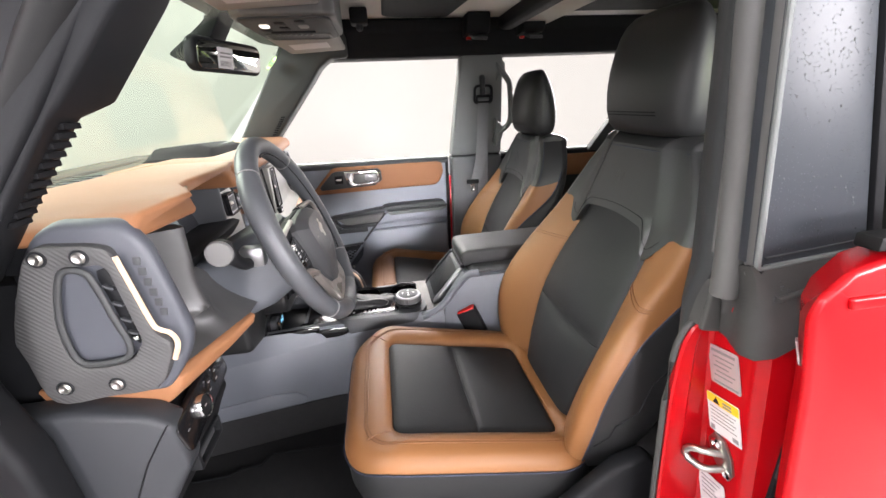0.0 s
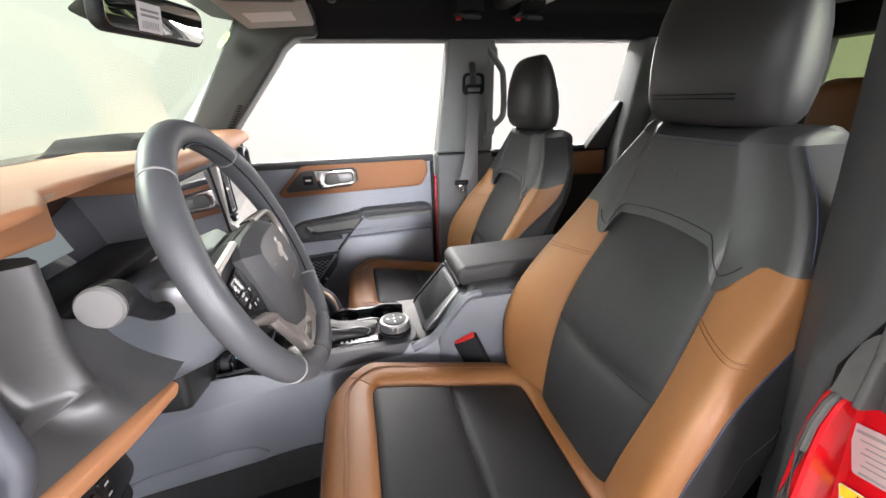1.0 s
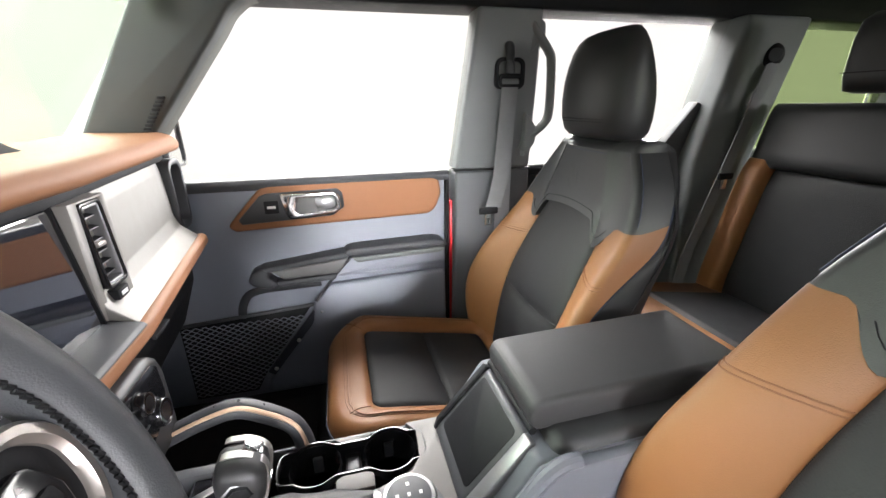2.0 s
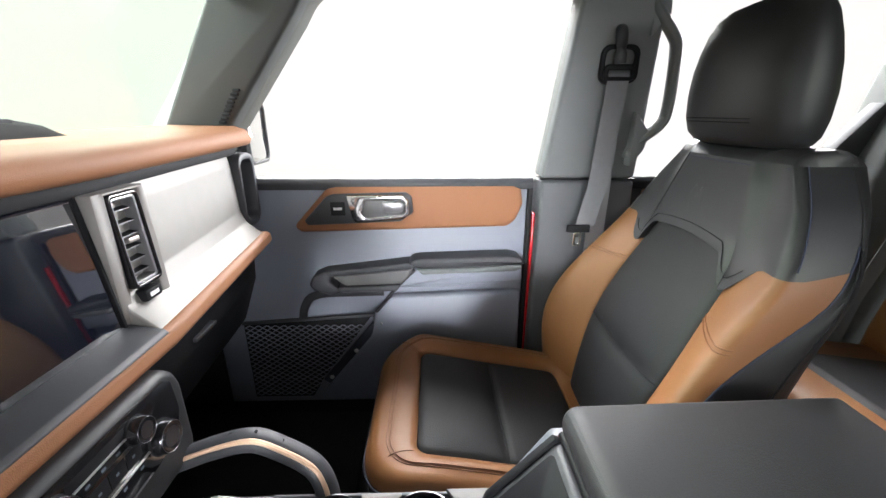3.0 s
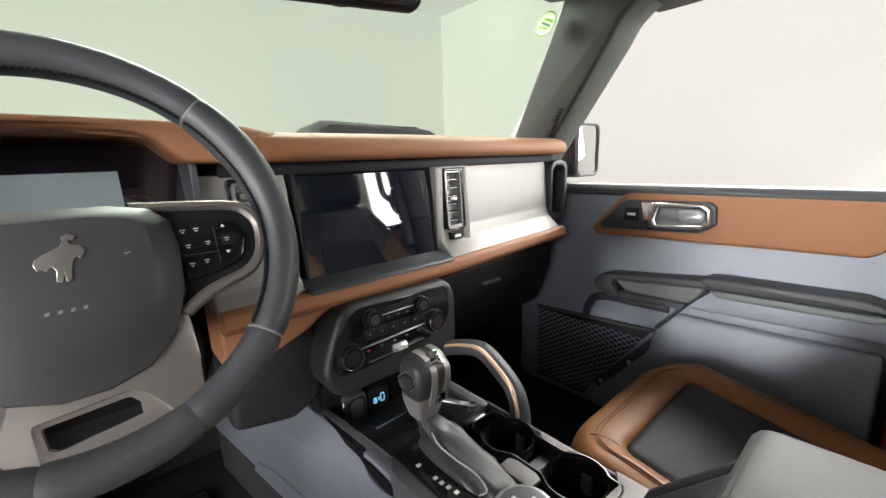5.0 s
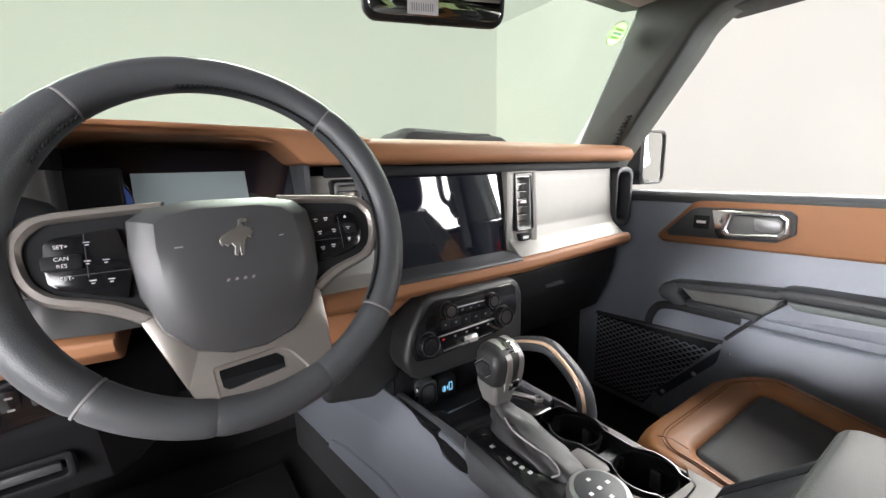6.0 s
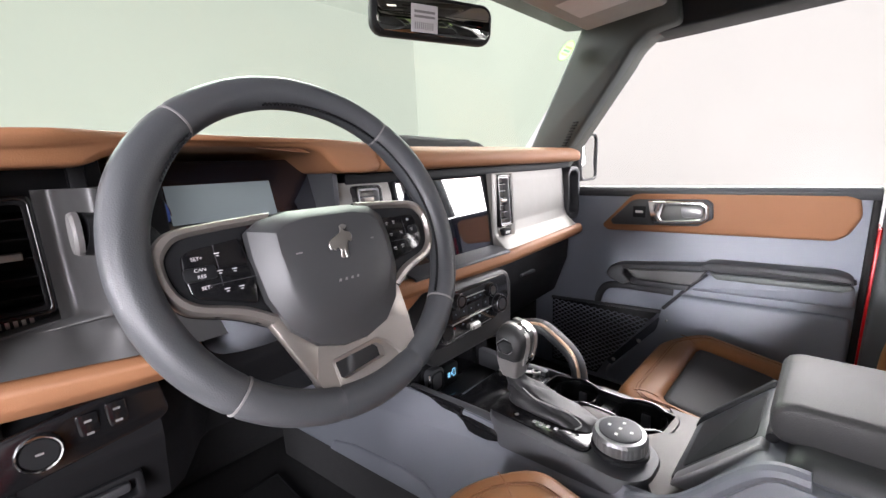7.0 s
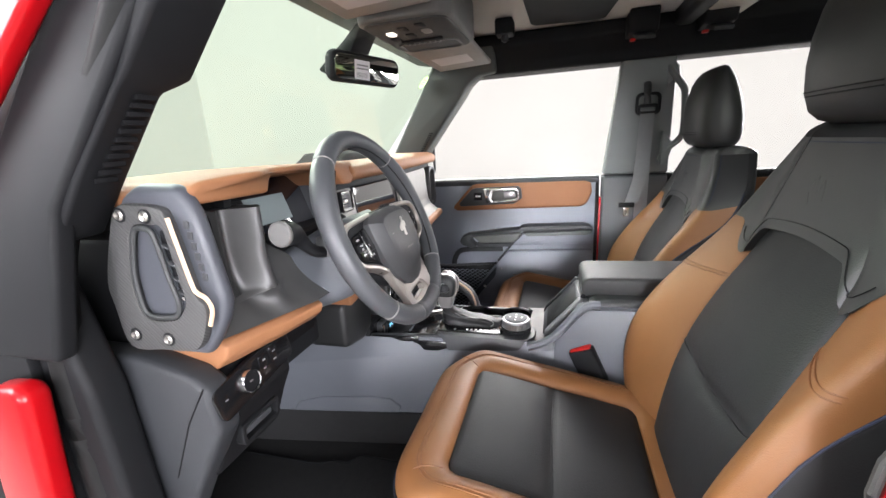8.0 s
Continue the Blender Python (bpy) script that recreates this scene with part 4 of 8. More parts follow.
part("vent_tower", ring_prism([(0.177, 1.354), (0.177, 1.165), (0.276, 1.160), (0.270, 1.354)], [(0.1980, 1.350), (0.1980, 1.190), (0.2560, 1.190), (0.2560, 1.350)], "x", -0.50, -0.461, 0.003), SILVER, dash, "satin silver vent surround")

# passenger end vent with its grab loop
ev = empty("passenger_end_vent", (-0.5, 0.70, 1.19), "dark oval end vent of the dash beside the passenger door", "air vent")
oo = rrect(0.085, 0.175, 0.03, 6, 0.690, 1.268)
ii = rrect(0.062, 0.140, 0.022, 6, 0.688, 1.270)
part("vent_loop", moved(ring_prism(oo, ii, "x", -0.560, -0.505, 0.006), Matrix.Identity(4)), DARK, ev, "dark grey loop")
part("vent_back", prism(ii, "x", -0.60, -0.575, 0), DARKER, ev)
part("vent_fin", box(-0.575, -0.53, 0.684, 0.690, 1.21, 1.33, 0.001), DARKER, ev)

# tan leather strip under the fascia
strip = [(-0.422, 1.172), (-0.414, 1.166), (-0.412, 1.150), (-0.422, 1.138), (-0.52, 1.128), (-0.53, 1.165)]
part("lower_strip", bend(cut_along(prism(strip, "y", -0.245, 0.66, 0.004, 3), "y", YS), 0.10, 0.20), TAN_SOFT, dash, "tan leather strip along the lower dash", angle=40)
sl = cut_along(prism([(-0.355, 1.200), (-0.345, 1.190), (-0.350, 1.168), (-0.372, 1.145), (-0.50, 1.14), (-0.52, 1.198)], "y", -0.655, -0.486, 0.005, 3), "y", [-0.62, -0.56])
for v in sl.verts:
    v.co.x -= 0.36 * max(0.0, -0.50 - v.co.y) + (0.5 * max(0.0, v.co.y + 0.502) if v.co.x > -0.4 else 0)
    f = smooth01((v.co.y + 0.66) / 0.17)
    v.co.z = 1.198 - (1.198 - v.co.z) * (0.85 - 0.16 * f)
part("lower_strip", sl, TAN_SOFT, dash, "tan leather strip at the driver's end", angle=40)
part("knee_strip", prism([(-0.247, 1.166), (-0.050, 1.150), (-0.075, 1.132), (-0.120, 1.105), (-0.165, 1.088), (-0.247, 1.078)], "x", -0.53, -0.438, 0.008, 3), TAN_SOFT, dash, "tan panel beside the start button")
sb = empty("start_button", (-0.40, -0.195, 1.13), "round dark engine start button", "button")
part("button_ring", lathe([(0.0165, 0), (0.0175, 0.006), (0.0145, 0.008), (0.0145, 0.0)], (-0.4385, -0.182, 1.147), (1, 0, 0.1), 28), DARK, sb)
part("button_face", lathe([(0.014, 0), (0.014, 0.005), (0.012, 0.0065)], (-0.4385, -0.182, 1.147), (1, 0, 0.1), 28), DARKER, sb)
part("mark", box(-0.4325, -0.4312, -0.190, -0.174, 1.1452, 1.1502, 0), GREYINK, sb)

# lower dash: glove box and knee panels
gb = [(-0.50, 1.125), (-0.47, 1.118), (-0.475, 1.05), (-0.52, 0.93), (-0.62, 0.90), (-0.80, 0.92), (-0.80, 1.125)]
part("glove_box", bend(cut_along(prism(gb, "y", 0.175, 0.66, 0.006, 3), "y", YS), 0.08), DARKER, dash, "black glove box lid")
part("glove_box_latch", box(-0.492, -0.478, 0.33, 0.40, 1.062, 1.070, 0.002), DARK, dash)
kp = [(-0.445, 1.15), (-0.415, 1.135), (-0.408, 1.085), (-0.425, 1.05), (-0.455, 0.975), (-0.52, 0.94), (-0.75, 0.94), (-0.75, 1.15)]
kb = cut_along(prism(kp, "y", -0.665, -0.255, 0.006, 3), "y", [-0.53, -0.51, -0.49, -0.47, -0.45])
for v in kb.verts:
    v.co.x -= 0.11 * smooth01((v.co.y + 0.53) / 0.08)
part("knee_panel", kb, KNEE, dash, "dark plastic knee panel", angle=30)
sp = [(-0.52, 1.185), (-0.435, 1.165), (-0.408, 1.145), (-0.402, 1.075), (-0.46, 0.98), (-0.56, 0.80), (-0.78, 0.70), (-0.78, 1.185)]
sm = prism(sp, "y", -0.694, -0.650, 0.010, 3)
part("side_panel", sm, SLATE_DASH_SHADE, dash, "slate plastic lower end panel", angle=40)
part("panel_seam", sweep([(-0.412, -0.6945, 1.150), (-0.452, -0.6945, 1.09), (-0.50, -0.6945, 0.99)], 0.0012, sides=6), DARKER, dash)

# driver's end cap with its grip pocket and bolts
cap = empty("dash_end_cap", (-0.46, -0.70, 1.19), "slate end cap of the dash with a bolted dark grip frame", "end cap")
capo = [(-0.528, 1.193), (-0.552, 1.281), (-0.532, 1.335), (-0.510, 1.378), (-0.490, 1.405), (-0.465, 1.418), (-0.405, 1.415), (-0.389, 1.402), (-0.377, 1.380), (-0.367, 1.327), (-0.358, 1.273), (-0.367, 1.245), (-0.387, 1.215), (-0.406, 1.193)]
cb = prism(capo, "y", -0.691, -0.670, 0.009, 4)
for v in cb.verts:
    if v.co.z > 1.37:
        v.co.z += 0.30 * (v.co.y + 0.691)
part("cap_body", cb, SLATE_CAP_SHADE, cap, "slate plastic body", angle=40)
fo = [(-0.485, 1.396), (-0.454, 1.398), (-0.422, 1.394), (-0.410, 1.383), (-0.400, 1.335), (-0.391, 1.285), (-0.379, 1.270), (-0.384, 1.245), (-0.408, 1.208), (-0.465, 1.203), (-0.523, 1.204), (-0.533, 1.262), (-0.534, 1.298), (-0.508, 1.361)]
fi = [(-0.464, 1.372), (-0.440, 1.373), (-0.421, 1.370), (-0.416, 1.345), (-0.411, 1.300), (-0.409, 1.275), (-0.415, 1.264), (-0.424, 1.253), (-0.440, 1.247), (-0.471, 1.246), (-0.486, 1.256), (-0.490, 1.285), (-0.487, 1.315), (-0.476, 1.352)]
FO = [(p.x, p.y) for p in spline([(a, b, 0) for a, b in fo], 56, True)]
FI = [(p.x, p.y) for p in spline([(a, b, 0) for a, b in fi], 56, True)]
part("grip_frame", ring_prism(FO, FI, "y", -0.703, -0.688, 0.003), RIBBED, cap, "dark ribbed grip frame", angle=40)
po = [(-0.464, 1.368), (-0.444, 1.366), (-0.437, 1.350), (-0.429, 1.300), (-0.424, 1.272), (-0.433, 1.253), (-0.471, 1.250), (-0.484, 1.259), (-0.487, 1.285), (-0.485, 1.312), (-0.475, 1.349)]
PO = spline([(a, -0.6995, b) for a, b in po], 60, True)
part("grip_pocket", prism([(p.x, p.z) for p in PO], "y", -0.6935, -0.688, 0), SLATE_CAP_SHADE, cap, "slate recess of the grip")
part("grip_rim", sweep(PO, 0.0040, 0.0030, closed=True, sides=10, up=(0, 1, 0)), PILLAR_DK, cap, "rounded rim of the recess", angle=70)
part("grip_slot", prism([(-0.436, 1.364), (-0.422, 1.368), (-0.413, 1.300), (-0.411, 1.276), (-0.417, 1.266), (-0.423, 1.274), (-0.428, 1.300), (-0.437, 1.352)], "y", -0.6925, -0.687, 0.001), DARKER, cap, "black finger slot")
for q in (0.15, 0.42, 0.68, 0.9):
    part("slot_vane", moved(box(-0.006, 0.006, -0.004, 0.003, -0.0015, 0.0015, 0.0005), pose(-0.429 + q * 0.012, -0.694, 1.356 - q * 0.080, 0, 25, 0)), DARK, cap)
part("slot_clip", box(-0.4205, -0.4135, -0.6985, -0.692, 1.2745, 1.2795, 0.001), CHROME, cap, "bright clip")
part("copper_line", sweep(spline([(-0.4055, -0.7030, 1.382), (-0.3985, -0.7030, 1.341), (-0.3905, -0.7030, 1.297), (-0.3850, -0.7030, 1.288), (-0.3755, -0.7015, 1.281), (-0.3725, -0.6990, 1.265), (-0.3815, -0.6985, 1.243)], 40), 0.0034, 0.0020, sides=8, up=(0, 1, 0)), COPPER, cap, "copper accent line")
for k in range(6):
    f = k / 5
    part("letter_bar", moved(box(-0.0040, 0.0040, -0.0012, 0.0012, -0.0048, 0.0048, 0.0006), pose(-0.3925 + 0.0115 * f, -0.6912, 1.371 - 0.066 * f, 0, 10, 0)), DARK, cap)
for bx, bz in ((-0.480, 1.386), (-0.440, 1.384), (-0.506, 1.2235), (-0.450, 1.2205)):
    part("bolt", lathe([(0.0068, 0.0), (0.0068, 0.002), (0.0050, 0.0040), (0.0022, 0.0030), (0.0, 0.0020)], (bx, -0.7028, bz), (0, -1, 0), 20), STEEL, cap, "silver bolt")
    part("bolt_socket", lathe([(0.0095, 0.0), (0.0095, 0.0010), (0.0068, 0.0014)], (bx, -0.7028, bz), (0, -1, 0), 20), DARKER, cap)

cap.location.y += 0.010

# headlamp switch panel
hp = empty("headlamp_switch", (-0.415, -0.61, 1.09), "headlamp dial with a chrome ring on a gloss black switch plate", "switch panel")
plate = moved(prism(rrect(0.165, 0.052, 0.012, 5, 0, 0), "x", -0.006, 0.006, 0.002), pose(-0.410, -0.605, 1.124, 8, -8, 0))
part("switch_plate", plate, GLOSSB, hp, "gloss black plate")
part("dial_ring", lathe([(0.0180, 0.0), (0.0180, 0.010), (0.0168, 0.014), (0.0155, 0.013), (0.0155, 0.0)], (-0.408, -0.628, 1.122), (1, 0, 0.14), 32), CHROME, hp, "chrome ring")
part("dial_face", lathe([(0.0155, 0.0), (0.0155, 0.010), (0.014, 0.0115)], (-0.408, -0.628, 1.122), (1, 0, 0.14), 32), DARKER, hp)
part("dial_mark", box(-0.3968, -0.3958, -0.631, -0.625, 1.1225, 1.1245, 0), GREYINK, hp)
for k, (y, z) in enumerate(((-0.590, 1.130), (-0.566, 1.133), (-0.670, 1.112))):
    part("rocker", box(-0.408, -0.4035, y - 0.009, y + 0.009, z - 0.016, z + 0.014, 0.002), GLOSSB, hp)
    for dz in (-0.008, 0.006):
        part("rocker_mark", box(-0.4038, -0.4030, y - 0.003, y + 0.003, z + dz - 0.0012, z + dz + 0.0012, 0), GREYINK, hp)
rl = empty("fuse_cover", (-0.44, -0.60, 1.0), "small dark release pocket in the knee panel", "release lever")
part("pocket", ring_prism(rrect(0.085, 0.036, 0.006, 4, -0.598, 1.030), rrect(0.070, 0.022, 0.004, 4, -0.598, 1.030), "x", -0.437, -0.420, 0.002), DARKER, rl)
part("lever", box(-0.434, -0.426, -0.628, -0.568, 1.022, 1.034, 0.003), DARK, rl)

# instrument cluster
cl = empty("instrument_cluster", (-0.52, -0.40, 1.26), "instrument cluster in a black recess, display dimly lit", "instrument cluster")
part("recess_floor", prism([(-0.60, 1.27), (-0.45, 1.27), (-0.428, 1.30), (-0.44, 1.305), (-0.60, 1.29)], "y", -0.53, -0.235, 0.004), DARKER, cl)
part("recess_side", prism([(-0.60, 1.40), (-0.45, 1.405), (-0.45, 1.29), (-0.60, 1.28)], "y", -0.560, -0.545, 0.003), DARKER, cl)
part("recess_side", prism([(-0.60, 1.40), (-0.455, 1.405), (-0.455, 1.30), (-0.60, 1.28)], "y", -0.248, -0.238, 0.003), DARK, cl)
part("cluster_glass", prism([(-0.545, 1.40), (-0.505, 1.285), (-0.515, 1.283), (-0.555, 1.40)], "y", -0.545, -0.248, 0.001), SCREEN, cl, "dark cover glass", angle=6)
part("display", prism([(-0.5315, 1.367), (-0.513, 1.314), (-0.516, 1.314), (-0.5345, 1.367)], "y", -0.462, -0.318, 0), LCD, cl, "pale lit display")
part("gauge", moved(prism([(math.cos(radians(a)) * 0.042, math.sin(radians(a)) * 0.042) for a in range(0, 360, 10)], "x", -0.001, 0.001, 0), pose(-0.5155, -0.505, 1.328, 0, 19, 0)), LCDBLUE, cl, "blue speed gauge")
part("gauge_rim", sweep([(-0.513 - 0.34 * math.sin(radians(a)) * 0.043, -0.505 + 0.043 * math.cos(radians(a)), 1.328 + 0.043 * math.sin(radians(a))) for a in range(0, 181, 8)], 0.001, sides=6), CHROME, cl)
part("gauge_marks", join(*[box(-0.5125 - 0.34 * 0.024 * q, -0.5115 - 0.34 * 0.024 * q, -0.505 + y - 0.006, -0.505 + y + 0.006, 1.328 + 0.024 * q, 1.332 + 0.024 * q, 0) for y, q in ((-0.022, 0.2), (0.0, 0.6), (0.022, 0.7))]), GREYINK, cl)

# defroster and speaker pod on the pad
spk = empty("dash_speaker_pod", (-0.60, 0.15, 1.40), "low dark grille pod on top of the dash", "grille")
pod = prism([(-0.70, 1.415), (-0.68, 1.450), (-0.58, 1.458), (-0.545, 1.446), (-0.53, 1.418), (-0.60, 1.40)], "y", -0.040, 0.275, 0.004, 2)
cut_along(pod, "y", [-0.030, -0.020, 0.0, 0.02, 0.22, 0.24, 0.255, 0.265])
for v in pod.verts:
    f = smooth01((0.1575 - abs(v.co.y - 0.1175)) / 0.045)
    v.co.z = 1.412 + 0.80 * (v.co.z - 1.412) * (0.25 + 0.75 * f) * (1.0 - 0.25 * smooth01((v.co.y - 0.02) / 0.25))
part("pod_body", pod, GRILLE, spk)
part("pod_tray", box(-0.60, -0.552, 0.05, 0.21, 1.432, 1.4395, 0.002), DARKER, spk)
for k in range(4):
    part("pod_slot", box(-0.62, -0.605, 0.02 + k * 0.055, 0.055 + k * 0.055, 1.430, 1.4465 - 0.0022 * k, 0.001), DARKER, spk)
dg = empty("defroster_grille", (-0.76, -0.3, 1.39), "long dark defroster grille at the windshield base", "grille")
part("grille_frame", box(-0.80, -0.735, -0.60, -0.10, 1.385, 1.400, 0.003), DARKER, dg)
for k in range(14):
    part("grille_bar", box(-0.797, -0.738, -0.59 + k * 0.035, -0.583 + k * 0.035, 1.399, 1.403, 0.001), DARK, dg)

# climate panel
hv = empty("climate_panel", (-0.42, 0.03, 0.98), "black climate control panel with four dials and chrome lines", "control panel")
pod_o = [(-0.066, 1.142), (0.140, 1.139), (0.160, 1.128), (0.171, 1.100), (0.171, 1.005), (0.158, 0.985), (-0.085, 0.982), (-0.108, 0.998), (-0.118, 1.028), (-0.110, 1.066), (-0.082, 1.128)]
part("panel_body", prism(pod_o, "x", -0.53, -0.402, 0.012, 4), PODBLACK, hv, "rounded dark bezel", angle=40)
pod_i = [(-0.050, 1.132), (0.132, 1.130), (0.146, 1.120), (0.150, 1.075), (0.140, 1.050), (0.100, 1.034), (-0.060, 1.022), (-0.095, 1.026), (-0.104, 1.050), (-0.092, 1.086), (-0.066, 1.122)]
part("panel_face", prism(pod_i, "x", -0.404, -0.3995, 0.002), GLOSSB, hv, "gloss black face")
for y, z, r in ((-0.028, 1.109, 0.0155), (0.075, 1.107, 0.0155), (-0.073, 1.055, 0.0205), (0.107, 1.067, 0.0205)):
    k = part("dial", lathe([(r, 0.0), (r, 0.012), (r * 0.93, 0.015), (r * 0.62, 0.015), (r * 0.55, 0.010), (0.0, 0.009)], (-0.3995, y, z), (1, 0, 0.08), 28), GLOSSB, hv, "gloss black dial")
    part2("dial_ring", lathe([(r * 1.10, 0.0), (r * 1.10, 0.002), (r * 1.0, 0.003)], (-0.3993, y, z), (1, 0, 0.08), 28), DARKER, hv, k)
    part2("dial_glint", lathe([(r * 0.935, 0.0146), (r * 0.91, 0.0154), (r * 0.885, 0.0148)], (-0.3995, y, z), (1, 0, 0.08), 28), DARKCHROME, hv, k)
part("upper_strip", box(-0.3998, -0.3988, -0.012, 0.062, 1.097, 1.122, 0.0004), DARKER, hv)
part("chrome_line", box(-0.3986, -0.3965, -0.012, 0.060, 1.1085, 1.1105, 0.0005), BRIGHTLINE, hv, "chrome line")
part("chrome_line", moved(box(-0.001, 0.0012, -0.070, 0.070, -0.0012, 0.0012, 0.0005), pose(-0.3985, 0.018, 1.0635, 2, 0, 0)), BRIGHTLINE, hv, "chrome line")
part("lower_line", moved(box(-0.001, 0.0010, -0.060, 0.060, -0.0007, 0.0007, 0.0003), pose(-0.3985, 0.022, 1.034, 3, 0, 0)), GREYMET, hv, "thin grey line")
part("rocker_key", prism([(-0.400, 1.030), (-0.400, 1.047), (-0.394, 1.043), (-0.393, 1.034)], "y", 0.011, 0.041, 0.0015), BRIGHTLINE, hv, "chrome rocker key")
for k in range(5):
    part("key", box(-0.400, -0.3990, -0.042 + k * 0.024, -0.0195 + k * 0.024, 1.071, 1.091, 0.0004), DARKER, hv)
    part("key_mark", box(-0.3992, -0.3986, -0.034 + k * 0.024, -0.030 + k * 0.024, 1.0795, 1.0825, 0), ICON_BLUE, hv)
    part("key_mark", box(-0.3996, -0.3989, -0.040 + k * 0.027, -0.035 + k * 0.027, 1.0515 + 0.001 * k, 1.0545 + 0.001 * k, 0), REDPL if k == 0 else ICON_BLUE, hv)
    if k < 3:
        part("key_mark", box(-0.3982, -0.3972, 0.004 + k * 0.020, 0.009 + k * 0.020, 1.1010, 1.1035, 0), ICON_BLUE, hv)
part("panel_flank", prism([(-0.245, 1.075), (-0.150, 1.095), (-0.095, 1.12), (-0.095, 0.965), (-0.150, 0.94), (-0.245, 0.96)], "x", -0.58, -0.465, 0.015, 3), PODBLACK, hv, "dark flank beside the panel", angle=40)
part("panel_apron", box(-0.56, -0.476, -0.108, 0.165, 0.86, 0.99, 0.006), DARKER, hv, "black apron above the cubby")

# steering column and stalk
th = radians(21.8)
WC = Vector((-0.268, -0.377, 1.3055))
WN, WU, WR = Vector((math.cos(th), 0, math.sin(th))), Vector((-math.sin(th), 0, math.cos(th))), Vector((0, 1, 0))
colm = empty("steering_column", (-0.45, -0.372, 1.2), "slate plastic steering column shroud with stalk", "steering column")


def wheel_pt(a, b, n):
    return WC + WR * a + WU * b + WN * n


rings = []
for n, hw, up, dn in ((-0.03, 0.050, 0.035, -0.05), (-0.048, 0.074, 0.045, -0.078), (-0.10, 0.084, 0.046, -0.090), (-0.18, 0.084, 0.038, -0.090), (-0.26, 0.080, 0.03, -0.088)):
    rings.append([wheel_pt(p[0], p[1], n) for p in rrect(2 * hw, up - dn, 0.028, 6, 0, (up + dn) / 2)])
part("shroud", loft(rings), SLATE_COL_SHADE, colm, "slate shroud")
st = sweep(spline([wheel_pt(-0.05, 0.0, -0.085), wheel_pt(-0.11, 0.012, -0.085), Vector((-0.362, -0.525, 1.322)), Vector((-0.352, -0.566, 1.333))], 14), lambda f: 0.010 + 0.0095 * smooth01((f - 0.45) / 0.3), sides=18)
stk = part("stalk", st, DARKER, colm, "black stalk")
part2("stalk_cap", lathe([(0.0195, 0.0), (0.0195, 0.004), (0.0175, 0.0065), (0.0, 0.0072)], (-0.352, -0.5655, 1.333), (0.05, -1, 0.02), 28), CAPGREY, colm, stk, "light grey end cap")
part("stalk_boot", moved(box(-0.02, 0.02, -0.018, 0.018, -0.018, 0.018, 0.006), Matrix.Translation(wheel_pt(-0.078, 0.012, -0.075))), GREYMET, colm)

# ---- steering wheel ----
sw = empty("steering_wheel", tuple(WC), "black leather steering wheel with satin trim, standing straight", "steering wheel")


def disc(pts, n0, n1, bev=0.003, seg=2):
    bm = prism([(a, b) for a, b in pts], "z", n0, n1, bev, seg)
    m = Matrix((WR, WU, WN)).transposed().to_4x4()
    m.translation = WC
    return moved(bm, m)


RM = 0.1705


def rim_arc(a0, a1, thick_fn, n):
    path = []
    for k in range(n + 1):
        a = radians(a0 + (a1 - a0) * k / n)
        path.append(wheel_pt(RM * math.cos(a), RM * math.sin(a), 0.0))
    return path


def rim_r(a_deg):
    a = a_deg % 360
    grip = max(math.exp(-((a - 150) / 16) ** 2), math.exp(-((a - 30) / 16) ** 2))
    return 0.0172 + 0.0022 * grip


segs = [(-38, 47, 40), (47, 130, 40), (130, 226, 46), (226, 258, 18), (258, 292, 18), (292, 322, 16)]
for a0, a1, n in segs:
    fn = lambda f, a0=a0, a1=a1: rim_r(a0 + (a1 - a0) * f) - (0.0012 if f < 0.012 or f > 0.988 else 0)
    part("rim_section", sweep(rim_arc(a0, a1, fn, n), fn, lambda f, fn=fn: fn(f) * 1.02, sides=20, up=tuple(WN)), RIM, sw, "", angle=60)
for a in (47, 130, 226, 322):
    ar = radians(a)
    c = wheel_pt(RM * math.cos(ar), RM * math.sin(ar), 0)
    ax = WR * -math.sin(ar) + WU * math.cos(ar)
    part("rim_seam", lathe([(0.0150, -0.0012), (0.0176, -0.0010), (0.0176, 0.0010), (0.0150, 0.0012)], tuple(c), tuple(ax), 24), GREYINK, sw, "grey seam ring")
# stitching along the inner edge of the grips
for a0, a1 in ((-37, 46), (48, 100), (131, 152)):
    n = int((a1 - a0) / 1.6)
    bms = []
    for k in range(n):
        a = radians(a0 + (a1 - a0) * (k + 0.5) / n)
        r = RM - 0.0172
        c = wheel_pt(r * math.cos(a), r * math.sin(a), 0.0085)
        bms.append(moved(box(-0.0024, 0.0024, -0.0014, 0.0014, -0.0010, 0.0010, 0.0004), facing(c, WR * -math.sin(a + 0.4) + WU * math.cos(a + 0.4), WN)))
    part("rim_stitching", join(*bms), DARKER, sw, "black laced stitches")

hub = [(-0.080, 0.018), (-0.066, 0.028), (-0.035, 0.0335), (0.035, 0.0335), (0.064, 0.028), (0.077, 0.016), (0.080, -0.01), (0.077, -0.050), (0.064, -0.084), (0.042, -0.106), (0.014, -0.115), (-0.014, -0.115), (-0.042, -0.106), (-0.064, -0.084), (-0.077, -0.050), (-0.081, -0.01)]


def lift(pts, n):
    return [wheel_pt(a, b, n) for a, b in pts]


def face_ring(f, n):
    """The cover's face: flat above, folding away below a crease."""
    out = []
    for a, b in hub:
        a2, b2 = a * f, -0.022 + (b + 0.022) * f
        out.append(wheel_pt(a2, b2, n - 0.20 * max(0.0, -0.047 - b2)))
    return out


